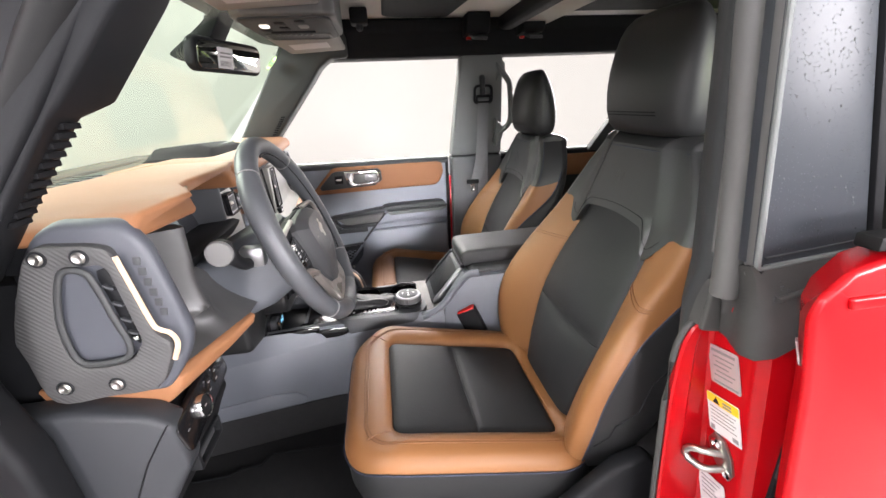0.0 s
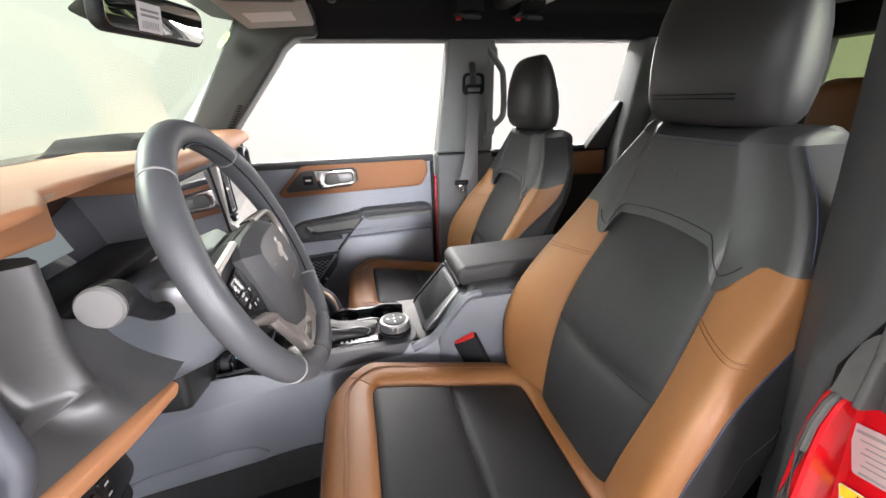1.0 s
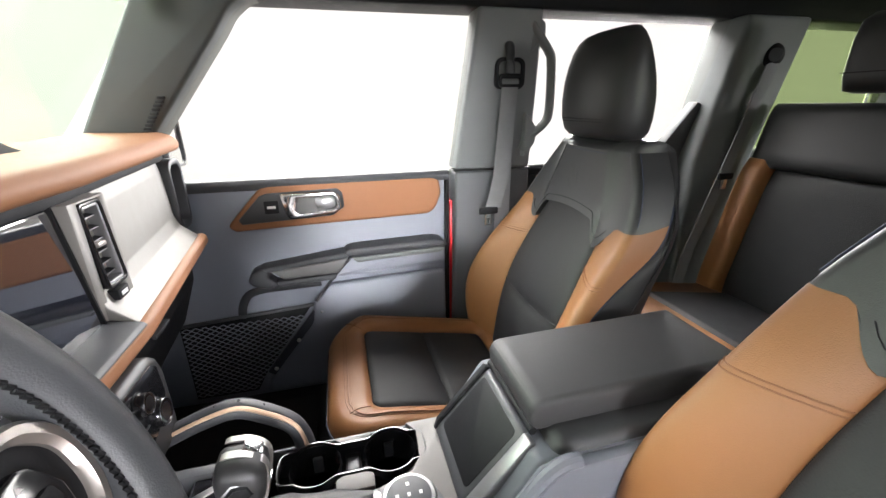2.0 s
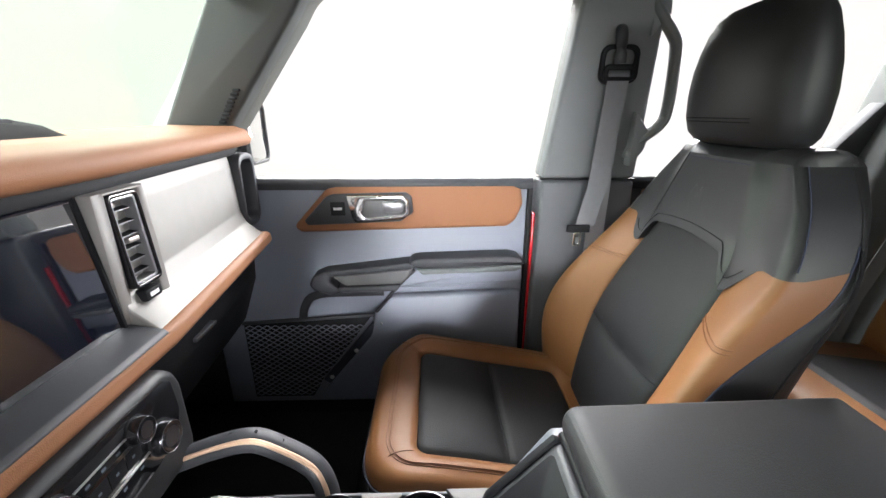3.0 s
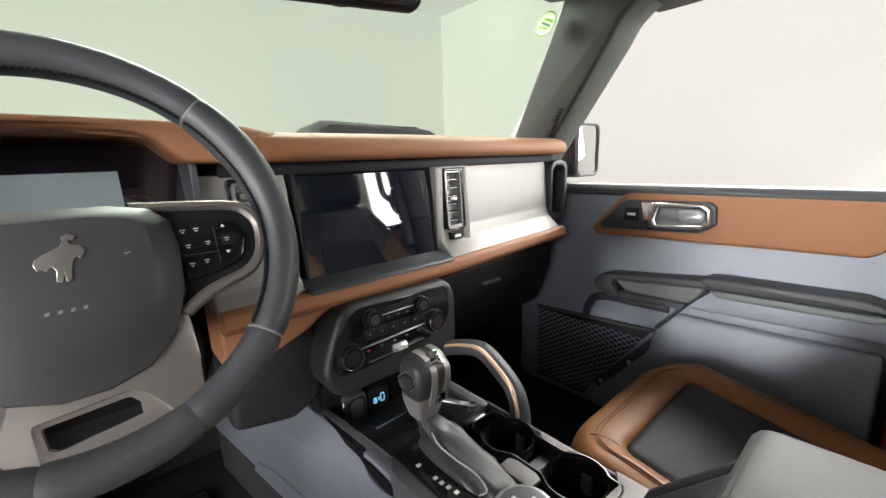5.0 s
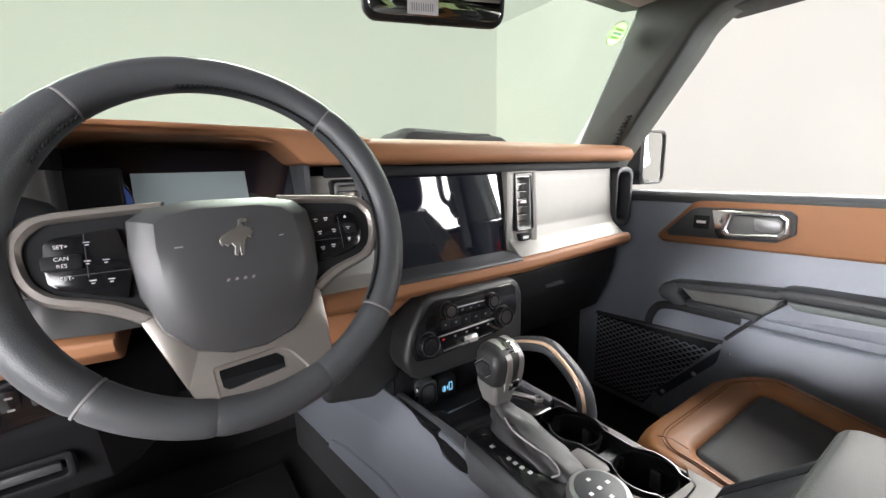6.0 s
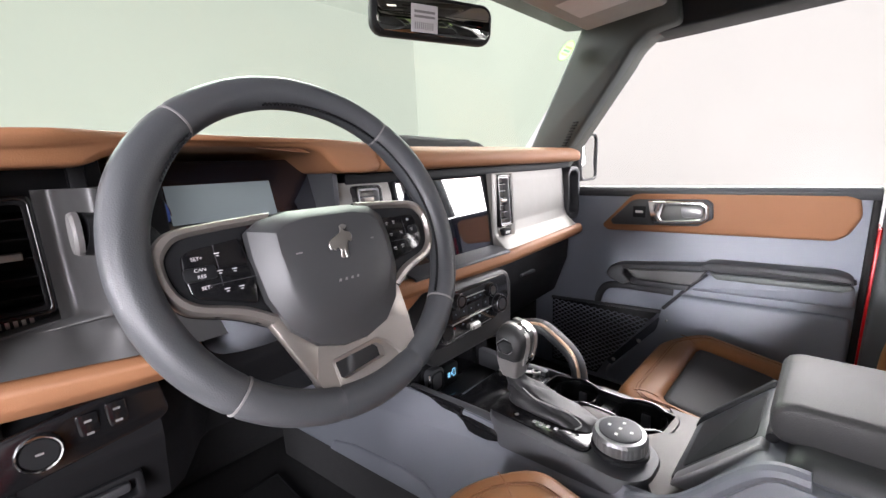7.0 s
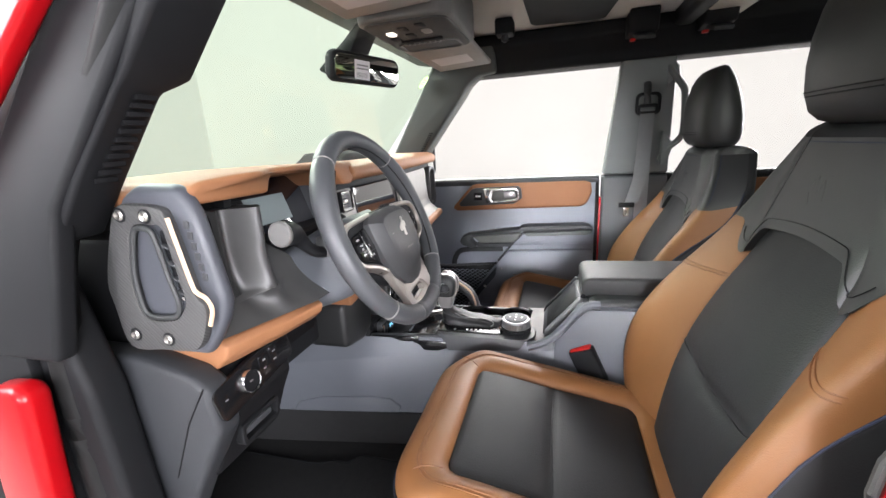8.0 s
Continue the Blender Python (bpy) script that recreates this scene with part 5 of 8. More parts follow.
hubbm = loft([lift(hub, -0.018), lift(hub, 0.004), lift([(a * 0.985, -0.02 + (b + 0.02) * 0.985) for a, b in hub], 0.009), face_ring(0.80, 0.0235), face_ring(0.74, 0.0262), face_ring(0.55, 0.0275), face_ring(0.3, 0.028)])
part("airbag_cover", hubbm, HUBMAT, sw, "black airbag cover", angle=24)
part("hub_gap", disc([(a * 1.045, -0.03 + (b + 0.03) * 1.045) for a, b in hub], -0.012, -0.001, 0.002), DARKER, sw)
part("hub_back", disc([(a * 0.93, b * 0.93) for a, b in hub], -0.045, -0.018, 0.006), DARKER, sw)
# plain silver shape in place of the emblem
EMBLEM = [(8, 40), (18, 45), (30, 39), (24, 30), (15, 33), (19, 24), (33, 20), (38, 8), (30, -6), (24, 0), (18, -8), (14, -24), (12, -44), (4, -46), (3, -29), (-2, -46), (-10, -42), (-6, -24), (-12, -14), (-20, -22), (-26, -16), (-32, -19), (-36, -8), (-32, 2), (-20, 10), (-8, 16), (4, 22), (8, 30)]
part("emblem", disc([(0.002 + a * 0.00040, -0.011 + b * 0.00040) for a, b in EMBLEM], 0.0275, 0.0295, 0.0004, 1), STEEL, sw, "small silver emblem shape")
part("hub_print", disc([(-0.047, -0.016), (-0.039, -0.016), (-0.039, -0.0145), (-0.047, -0.0145)], 0.0255, 0.0276, 0), GREYINK, sw)
part("hub_print", disc([(0.036, -0.015), (0.044, -0.014), (0.044, -0.0125), (0.036, -0.0135)], 0.0255, 0.0276, 0), GREYINK, sw)
for a_ in (-0.012, -0.005, 0.002, 0.009):
    part("hub_print", disc([(a_, -0.0515), (a_ + 0.0025, -0.0515), (a_ + 0.0035, -0.0490), (a_ + 0.001, -0.0490)], 0.0240, 0.0278, 0), GREYINK, sw)


def ray_ring(poly, c, n):
    """n points round c on the outline poly, which is seen whole from c."""
    out = []
    m = len(poly)
    for k in range(n):
        t = 2 * math.pi * k / n
        dx, dy = math.cos(t), math.sin(t)
        best = 0.001
        for i in range(m):
            (x1, y1), (x2, y2) = poly[i], poly[(i + 1) % m]
            ex, ey = x2 - x1, y2 - y1
            det = dx * ey - dy * ex
            if abs(det) > 1e-12:
                r = ((x1 - c[0]) * ey - (y1 - c[1]) * ex) / det
                u = ((x1 - c[0]) * dy - (y1 - c[1]) * dx) / det
                if r > 0 and -1e-9 <= u <= 1 + 1e-9:
                    best = max(best, r)
        out.append((c[0] + dx * best, c[1] + dy * best))
    return out


WHEEL_M = Matrix((WR, WU, WN)).transposed().to_4x4()
WHEEL_M.translation = WC


def wheel_text(body, a, b, n, size):
    m = Matrix((WR, WU, WN)).transposed().to_4x4()
    m.translation = wheel_pt(a, b, n)
    return moved(text_mesh(body, size, 0.0002), m)


# spokes: trim loops with key pads
for sgn in (-1, 1):
    fo = [(a, b) for a, b in ((0.050, 0.0365), (0.103, 0.0335), (0.136, 0.0300), (0.150, 0.0215), (0.157, 0.008), (0.156, -0.012), (0.151, -0.028), (0.142, -0.0415), (0.130, -0.048), (0.113, -0.054), (0.095, -0.062), (0.078, -0.073))]
    fi = [(a, b) for a, b in ((0.055, 0.0275), (0.103, 0.0245), (0.130, 0.0215), (0.140, 0.0150), (0.1465, 0.004), (0.146, -0.012), (0.142, -0.025), (0.135, -0.0335), (0.126, -0.0390), (0.108, -0.0445), (0.090, -0.0515), (0.068, -0.066))]
    FO = [(sgn * p.x, p.y) for p in spline([(a, b, 0) for a, b in fo], 40)]
    FI = [(sgn * p.x, p.y) for p in spline([(a, b, 0) for a, b in fi], 40)]
    core = FO + [(sgn * 0.05, -0.06), (sgn * 0.05, 0.03)]
    part("spoke_core", disc(core if sgn < 0 else core[::-1], -0.016, -0.001, 0), DARKER, sw)
    rr = [[wheel_pt(*FO[k], -0.010), wheel_pt(*FO[k], 0.001), wheel_pt(FO[k][0] * 0.75 + FI[k][0] * 0.25, FO[k][1] * 0.75 + FI[k][1] * 0.25, 0.0048), wheel_pt(FO[k][0] * 0.3 + FI[k][0] * 0.7, FO[k][1] * 0.3 + FI[k][1] * 0.7, 0.0050), wheel_pt(*FI[k], 0.0015), wheel_pt(*FI[k], -0.010)] for k in range(40)]
    part("spoke_trim", loft(rr), BRONZE, sw, "warm satin trim loop", angle=40)
    if sgn < 0:
        ko = [(-0.086, 0.0145), (-0.128, 0.0095), (-0.1345, 0.005), (-0.136, -0.010), (-0.134, -0.028), (-0.129, -0.0335), (-0.084, -0.049), (-0.078, -0.02)]
    else:
        ko = [(0.078, 0.0125), (0.078, -0.03), (0.080, -0.042), (0.106, -0.0375), (0.124, -0.0315), (0.132, -0.024), (0.1355, -0.009), (0.130, 0.009), (0.124, 0.0125)]
    pad_ = part("key_pad", disc(ko[::-1], -0.004, 0.0040, 0.002), GLOSSB, sw, "gloss black key pad")
    if sgn < 0:
        part2("key", disc(rrect(0.026, 0.0125, 0.003, 3, -0.1235, -0.0125), 0.0035, 0.0062, 0.0012), DARKER, sw, pad_)
        for body, a, b, z in (("SET+", -0.1235, 0.001, 0.0045), ("CAN", -0.1235, -0.0095, 0.0066), ("RES", -0.1235, -0.0155, 0.0066), ("SET-", -0.1215, -0.0255, 0.0045)):
            part2("lettering", wheel_text(body, a, b, z, 0.0044), LABEL, sw, pad_, "white lettering")
        marks = ((-0.107, 0.002), (-0.108, -0.014), (-0.096, -0.0145), (-0.106, -0.031), (-0.094, -0.0315))
        lines = (((-0.1085, -0.0075), 0.0005, 0.038), ((-0.101, -0.024), 0.044, 0.0005))
    else:
        part2("key", disc(rrect(0.014, 0.011, 0.003, 3, 0.1215, -0.0085), 0.0035, 0.0060, 0.001), DARKER, sw, pad_)
        marks = ((0.085, 0.004), (0.096, 0.0045), (0.087, -0.0105), (0.103, -0.0095), (0.119, -0.0085), (0.087, -0.028), (0.099, -0.0265))
        lines = (((0.110, -0.012), 0.0005, 0.036), ((0.094, -0.0185), 0.030, 0.0005))
        for b, q in ((0.0055, 1), (-0.0205, -1)):
            part2("arrow_mark", disc([(0.1165, b - 0.0013 * q), (0.1205, b - 0.0013 * q), (0.1185, b + 0.0018 * q)][::q], 0.0039, 0.0043, 0), LABEL, sw, pad_)
    for (a, b), w, h in lines:
        part2("key_joint", disc(rrect(w, h, 0.0002, 2, a, b), 0.0036, 0.0042, 0), DARK, sw, pad_)
    for a, b in marks:
        part2("key_mark", disc(rrect(0.0046, 0.0008, 0.0003, 2, a, b + 0.0013), 0.0039, 0.0063 if a == 0.119 else 0.0043, 0), LABEL, sw, pad_)
        part2("key_mark", disc(rrect(0.0026, 0.0008, 0.0003, 2, a, b - 0.0010), 0.0039, 0.0063 if a == 0.119 else 0.0043, 0), LABEL, sw, pad_)
# lower spoke with its opening
LSC = (0.002, -0.136)
plate_o = [(-0.079, -0.071), (-0.060, -0.066), (-0.03, -0.098), (0.03, -0.098), (0.060, -0.064), (0.075, -0.071), (0.0775, -0.114), (0.072, -0.152), (0.066, -0.164), (0.03, -0.1745), (0.0, -0.1765), (-0.036, -0.1735), (-0.052, -0.140)]
arms = [[(-0.080, -0.071), (-0.064, -0.062), (-0.034, -0.108), (-0.052, -0.140)], [(0.076, -0.071), (0.0775, -0.114), (0.034, -0.108), (0.062, -0.062)]]
part("spoke_arm", disc(arms[0], -0.010, 0.0035, 0.003), BRONZE, sw, "warm satin spoke arm")
part("spoke_arm", disc(arms[1], -0.010, 0.0035, 0.003), BRONZE, sw, "warm satin spoke arm")
plate_o = [(-0.040, -0.100), (0.040, -0.100), (0.0765, -0.108), (0.0755, -0.135), (0.071, -0.155), (0.064, -0.1645), (0.03, -0.1745), (0.0, -0.1765), (-0.036, -0.1735), (-0.053, -0.138)]
rec = [(-0.033, -0.124), (0.025, -0.119), (0.037, -0.127), (0.051, -0.147), (0.048, -0.156), (0.0, -0.161), (-0.024, -0.161), (-0.031, -0.154)]
hole = [(-0.0285, -0.128), (0.024, -0.1245), (0.030, -0.131), (0.030, -0.141), (0.0, -0.1445), (-0.021, -0.1475), (-0.0265, -0.144)]
R0, R1, R2 = (ray_ring(p, LSC, 72) for p in (plate_o, rec, hole))
R1b = ray_ring([(x * 0.95, -0.138 + (y + 0.138) * 0.92) for x, y in rec], LSC, 72)
rings = [lift(R0, -0.010), lift(R0, 0.002), lift([(x * 0.985 + 0.00003, -0.137 + (y + 0.137) * 0.985) for x, y in R0], 0.0036), lift(R1, 0.0042), lift(R1b, 0.0022), lift(R2, 0.0012), lift(R2, -0.010), lift(R0, -0.010)]
pl = loft(rings, True, False)
bmesh.ops.remove_doubles(pl, verts=pl.verts, dist=1e-6)
part("lower_spoke", pl, BRONZE, sw, "warm satin lower spoke with an open slot", angle=30)

# ---- passenger door ----
DY = 0.765
door = empty("passenger_door", (-0.2, DY, 0.58), "closed passenger door with slate panel, tan pad and mesh pocket", "car door")
part("door_panel", box(-0.70, 0.205, DY, 0.84, 0.55, 1.262, 0.008), SLATE, door, "slate plastic door panel")
part("door_sill", prism([(DY - 0.018, 1.255), (DY - 0.022, 1.272), (DY - 0.010, 1.284), (0.80, 1.286), (0.80, 1.25)], "x", -0.72, 0.205, 0.004, 3), DARK, door, "dark grey sill cap")
part("door_edge", box(0.2055, 0.214, 0.745, 0.835, 0.58, 1.19, 0.002), RED, door, "red painted door edge")
part("edge_seal", box(0.192, 0.206, 0.752, 0.80, 0.58, 1.262, 0.004), SEAL, door)
tp = [(-0.415, 1.141), (-0.432, 1.158), (-0.335, 1.262), (-0.310, 1.268), (0.150, 1.268), (0.172, 1.258), (0.179, 1.215), (0.160, 1.170), (0.138, 1.154)]
part("arm_pad", prism(tp, "y", DY - 0.022, DY + 0.004, 0.010, 4), TAN_SOFT, door, "tan padded leather insert", angle=50)
bz = [(-0.392, 1.163), (-0.400, 1.176), (-0.338, 1.240), (-0.320, 1.246), (-0.130, 1.250), (-0.116, 1.238), (-0.113, 1.196), (-0.148, 1.172)]
part("handle_bezel", prism(bz, "y", DY - 0.030, DY - 0.018, 0.004, 2), DARK, door, "dark handle bezel")
ho = [(-0.284, 1.244), (-0.140, 1.245), (-0.124, 1.232), (-0.122, 1.198), (-0.136, 1.182), (-0.235, 1.174), (-0.262, 1.172), (-0.272, 1.186)]
hi = [(-0.236, 1.231), (-0.146, 1.232), (-0.136, 1.224), (-0.135, 1.203), (-0.144, 1.194), (-0.228, 1.187), (-0.240, 1.188), (-0.246, 1.198)]
hnd = part("door_handle", ring_prism(ho, hi, "y", DY - 0.042, DY - 0.028, 0.004), CHROME, door, "chrome inner door handle")
part2("handle_cup", prism([(x * 0.985 - 0.003, z * 0.985 + 0.018) for x, z in hi], "y", DY - 0.0335, DY - 0.029, 0.0005), OHC, door, hnd, "grey cup behind the handle")
part2("pull_lever", prism([(-0.192, 1.226), (-0.148, 1.227), (-0.139, 1.220), (-0.138, 1.206), (-0.146, 1.198), (-0.180, 1.197), (-0.190, 1.203)], "y", DY - 0.039, DY - 0.032, 0.003), GREYMET, door, hnd, "satin lever")
part("lock_keys", box(-0.328, -0.290, DY - 0.0335, DY - 0.029, 1.190, 1.226, 0.002), DARKER, door)
part("lock_mark", box(-0.320, -0.298, DY - 0.0342, DY - 0.033, 1.205, 1.212, 0), WHITE, door)

# pull handle and armrest
part("pull_end", prism([(-0.402, 0.998), (-0.388, 1.026), (-0.358, 1.038), (-0.334, 1.034), (-0.346, 1.006), (-0.318, 0.980), (-0.345, 0.968), (-0.388, 0.982)], "y", DY - 0.050, DY + 0.003, 0.008, 3), DARK, door, "dark rubber end of the pull handle", angle=50)
part("pull_top", prism([(-0.362, 1.037), (-0.128, 1.064), (-0.104, 1.056), (-0.118, 1.044), (-0.345, 1.022)], "y", DY - 0.052, DY + 0.003, 0.005, 3), DARK, door, "dark top rail of the pull handle", angle=50)
part("pull_face", prism([(-0.340, 1.021), (-0.116, 1.043), (-0.132, 1.014), (-0.152, 0.996), (-0.305, 0.992)], "y", DY - 0.042, DY + 0.003, 0.006, 3), OHC, door, "grey satin face of the pull handle", angle=50)
part("pull_lower", prism([(-0.326, 0.990), (-0.152, 0.997), (-0.160, 0.978), (-0.316, 0.974)], "y", DY - 0.048, DY + 0.003, 0.005, 3), DARK, door, angle=50)
ar = [(-0.130, 1.060), (-0.116, 1.074), (-0.09, 1.077), (0.150, 1.083), (0.176, 1.075), (0.184, 1.060), (0.180, 1.056), (-0.095, 1.046)]
part("armrest", prism(ar, "y", DY - 0.060, DY + 0.004, 0.008, 4), DARK, door, "dark padded armrest", angle=50)
part("armrest_face", prism([(-0.108, 1.045), (0.181, 1.055), (0.182, 1.044), (0.160, 1.036), (-0.090, 1.028)], "y", DY - 0.055, DY + 0.004, 0.006, 3), PILLAR, door, "grey lower face of the armrest", angle=50)
part("panel_step", prism([(-0.112, 1.036), (0.186, 1.046), (0.189, 0.992), (-0.150, 0.978), (-0.162, 0.986)], "y", DY - 0.030, DY + 0.004, 0.010, 3), SLATE, door, "moulded slate step below the armrest", angle=50)
lowp = [(-0.182, 0.954), (0.188, 0.966), (0.192, 0.60), (-0.40, 0.60), (-0.40, 0.64), (-0.245, 0.83), (-0.232, 0.90)]
part("lower_panel", prism(lowp, "y", DY - 0.026, DY + 0.004, 0.012, 3), SLATE, door, "raised slate lower panel", angle=50)
# raised dark strips: the shade of fold and groove is colour, not depth
part("panel_fold", sweep(spline([(-0.114, DY - 0.030, 1.034), (-0.150, DY - 0.031, 0.998), (-0.185, DY - 0.028, 0.955), (-0.225, DY - 0.026, 0.905)], 16), 0.005, sides=8), DARK, door, "dark strip along a fold in the panel")
part("pocket_groove", sweep(spline([(-0.445, DY - 0.002, 0.865), (-0.438, DY - 0.002, 0.905), (-0.415, DY - 0.002, 0.940), (-0.37, DY - 0.002, 0.952), (-0.30, DY - 0.002, 0.954), (-0.205, DY - 0.002, 0.956)], 26), 0.012, 0.005, sides=8, up=(0, 1, 0)), DARK, door, "dark strip for the groove above the pocket", angle=60)
strap = [(-0.180, 0.898), (-0.172, 0.882), (-0.185, 0.868), (-0.375, 0.655), (-0.400, 0.672), (-0.235, 0.872), (-0.215, 0.893)]
part("pocket_strap", prism(strap, "y", DY - 0.022, DY - 0.006, 0.004, 2), SLATE_STRAP, door, "dark slate strap with bolts")
for bx, bz2 in ((-0.213, 0.866), (-0.292, 0.775), (-0.372, 0.683)):
    part("strap_bolt", lathe([(0.0065, 0), (0.0065, 0.002), (0.004, 0.0035)], (bx, DY - 0.0225, bz2), (0, -1, 0), 16), BRIGHTLINE, door, "silver bolt")
part("pocket_back", prism([(-0.62, 0.60), (-0.62, 0.86), (-0.24, 0.885), (-0.40, 0.67), (-0.44, 0.60)], "y", DY - 0.004, DY + 0.003, 0.001), DARKER, door)
# the net: waved cords that touch in turn and leave lozenge gaps, clipped to the pocket's outline
net = []
for k in range(30):
    z0 = 0.612 + k * 0.0082
    xr = -0.42 + (z0 - 0.64) * 0.76 if z0 > 0.62 else -0.44
    pts = []
    for j in range(140):
        x = -0.615 + j * 0.0031
        if x < xr and z0 < 0.858 + (x + 0.62) * 0.06:
            pts.append((x, DY - 0.0078, z0 + 0.0030 * math.sin(math.pi * (x / 0.0124 + k))))
    if len(pts) > 3:
        net.append(sweep(pts, 0.0017, 0.0017, sides=4))
part("pocket_net", join(*net), SLATE, door, "woven elastic net")
part("pocket_hem", sweep([(-0.62, DY - 0.009, 0.862), (-0.40, DY - 0.009, 0.876), (-0.21, DY - 0.009, 0.888)], 0.006, sides=8), DARK, door)

# rear passenger door, seen past the seats
rd = empty("rear_door", (0.75, DY, 0.58), "closed rear passenger door with dark panel and tan pad", "car door")
part("door_panel", box(0.455, 1.03, DY, 0.84, 0.55, 1.262, 0.008), PILLAR_DK, rd)
part("door_sill", prism([(DY - 0.018, 1.255), (DY - 0.022, 1.275), (DY - 0.010, 1.286), (0.80, 1.288), (0.80, 1.25)], "x", 0.45, 1.03, 0.004, 3), DARKER, rd)
part("arm_pad", prism([(0.50, 1.16), (0.50, 1.255), (1.01, 1.262), (1.01, 1.15)], "y", DY - 0.024, DY + 0.004, 0.010, 3), TAN_SOFT, rd, "tan padded insert")
part("quarter_trim", lean(prism([(0.90, 1.27), (1.03, 1.27), (1.045, 1.46), (1.02, 1.47)], "y", 0.735, 0.775, 0.004), 1), PILLAR_DK, rd, "dark triangular window trim")
part("door_edge", box(1.0305, 1.040, 0.735, 0.835, 0.58, 1.28, 0.002), RED, rd, "red painted door edge")


# ---- centre console ----
con = empty("centre_console", (-0.05, 0.01, 0.58), "slate centre console with black trays and an armrest bin", "console")
CY0, CY1 = -0.108, 0.138
body = [(-0.66, 0.60), (-0.66, 0.875), (-0.385, 0.880), (-0.385, 0.918), (-0.29, 0.918), (-0.29, 0.868), (0.03, 0.872), (0.035, 0.955), (0.095, 1.045), (0.44, 1.052), (0.45, 0.60)]
part("console_body", prism(body, "y", -0.092, CY1, 0.008, 3), SLATE_CON_SHADE, con, "slate plastic body", angle=40)


def shoulder_ring(x):
    """Section of the slate flank: side, ridge, sloping top, inner wall."""
    yr = min(-0.152 + (x + 0.6) * 0.157, -0.106)
    zr = 0.862 + (x + 0.6) * 0.0875 + 0.12 * max(0.0, x + 0.06)
    yi = min(-0.112 + (x + 0.6) * 0.075, -0.090)
    zi = 0.922 + (x + 0.6) * 0.025 + 0.12 * max(0.0, x + 0.06)
    return [(x, yr + 0.030, 0.585), (x, yr + 0.020, 0.670), (x, yr + 0.004, 0.690), (x, yr - 0.002, 0.705), (x, yr, zr - 0.005), (x, yr + 0.002, zr - 0.001), (x, yr + 0.006, zr + 0.0045), (x, yi - 0.006, zi - 0.001), (x, yi - 0.001, zi), (x, yi + 0.001, zi - 0.005), (x, yi + 0.001, 0.585)]


part("console_shoulder", loft([shoulder_ring(-0.94 + 0.98 * k / 36) for k in range(37)]), SLATE_CON_SHADE, con, "slate shoulder with a sharp ridge", angle=28)
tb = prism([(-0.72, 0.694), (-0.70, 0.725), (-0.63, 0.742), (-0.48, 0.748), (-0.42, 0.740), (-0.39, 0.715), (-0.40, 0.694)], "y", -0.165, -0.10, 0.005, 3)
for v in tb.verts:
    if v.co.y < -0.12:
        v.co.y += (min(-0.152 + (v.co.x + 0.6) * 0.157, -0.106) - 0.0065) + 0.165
part("tunnel_box", tb, SLATE_CON_SHADE, con, "slate moulded swelling on the tunnel side", angle=60)
tc = prism([(-0.94, 0.578), (-0.94, 0.690), (0.04, 0.690), (0.04, 0.578)], "y", -0.140, -0.09, 0.006)
cut_along(tc, "x", [-0.9 + 0.06 * k for k in range(15)])
for v in tc.verts:
    if v.co.y < -0.11:
        v.co.y += min(-0.152 + (v.co.x + 0.6) * 0.157, -0.106) + 0.141
part("tunnel_carpet", tc, CARPET, con, "black carpeted tunnel side")
part("bin_edge", sweep(spline([(-0.03, CY0 + 0.001, 0.930), (0.03, CY0 + 0.001, 0.962), (0.10, CY0 + 0.001, 1.045), (0.14, CY0 + 0.001, 1.056)], 24), 0.010, 0.010, sides=10), SLATE_CON_SHADE, con, "rounded top edge")
part("bin_flank", prism([(0.02, 0.60), (0.035, 0.955), (0.095, 1.043), (0.44, 1.050), (0.45, 0.60)], "y", CY0, -0.088, 0.006, 2), SLATE_CON_SHADE, con)
part("console_edge", box(-0.47, -0.28, 0.118, CY1, 0.88, 0.930, 0.005), DARK, con)
# shift tray: a raised dark frame with rounded ends
fro = rrect(0.275, 0.112, 0.045, 8, -0.150, -0.044)
trayb = loft([[(x, y, 0.868) for x, y in fro], [(x, y, 0.936) for x, y in fro], [(-0.150 + (x + 0.150) * 0.985, -0.044 + (y + 0.044) * 0.96, 0.943) for x, y in fro], [(-0.150 + (x + 0.150) * 0.95, -0.044 + (y + 0.044) * 0.88, 0.944) for x, y in fro]])
part("shift_tray", trayb, DARK, con, "dark rounded shift tray", angle=40)
part("gate_plate", prism(rrect(0.185, 0.090, 0.014, 5, -0.192, -0.035), "z", 0.942, 0.9465, 0.001), GLOSSB, con, "gloss black gate plate")
for xx, yy in ((-0.232, -0.0655), (-0.198, -0.063), (-0.186, -0.062), (-0.174, -0.0605), (-0.161, -0.058)):
    part("gate_mark", box(xx - 0.0028, xx + 0.0028, yy - 0.003, yy + 0.003, 0.9462, 0.9470, 0), WHITE, con, "white gate mark")
part("trim_plate", prism([(-0.128, -0.02), (-0.10, 0.020), (-0.050, 0.036), (-0.034, 0.060), (-0.030, 0.115), (-0.045, 0.137), (0.035, 0.137), (0.035, -0.09), (0.0, -0.095), (-0.028, -0.05), (-0.06, 0.005), (-0.11, -0.01)], "z", 0.930, 0.9365, 0.0015), TRIMPLATE, con, "warm satin trim plate")
# cup holders: two open wells in one black tray with a thin satin lip
part("cup_floor", box(-0.285, 0.02, 0.022, CY1 - 0.004, 0.868, 0.874, 0.001), DARKER, con)
part("cup_wall", box(-0.29, 0.03, CY1 - 0.006, CY1, 0.868, 0.931, 0.002), DARK, con)
part("cup_wall", box(-0.29, 0.03, 0.014, 0.024, 0.868, 0.931, 0.003), DARK, con)
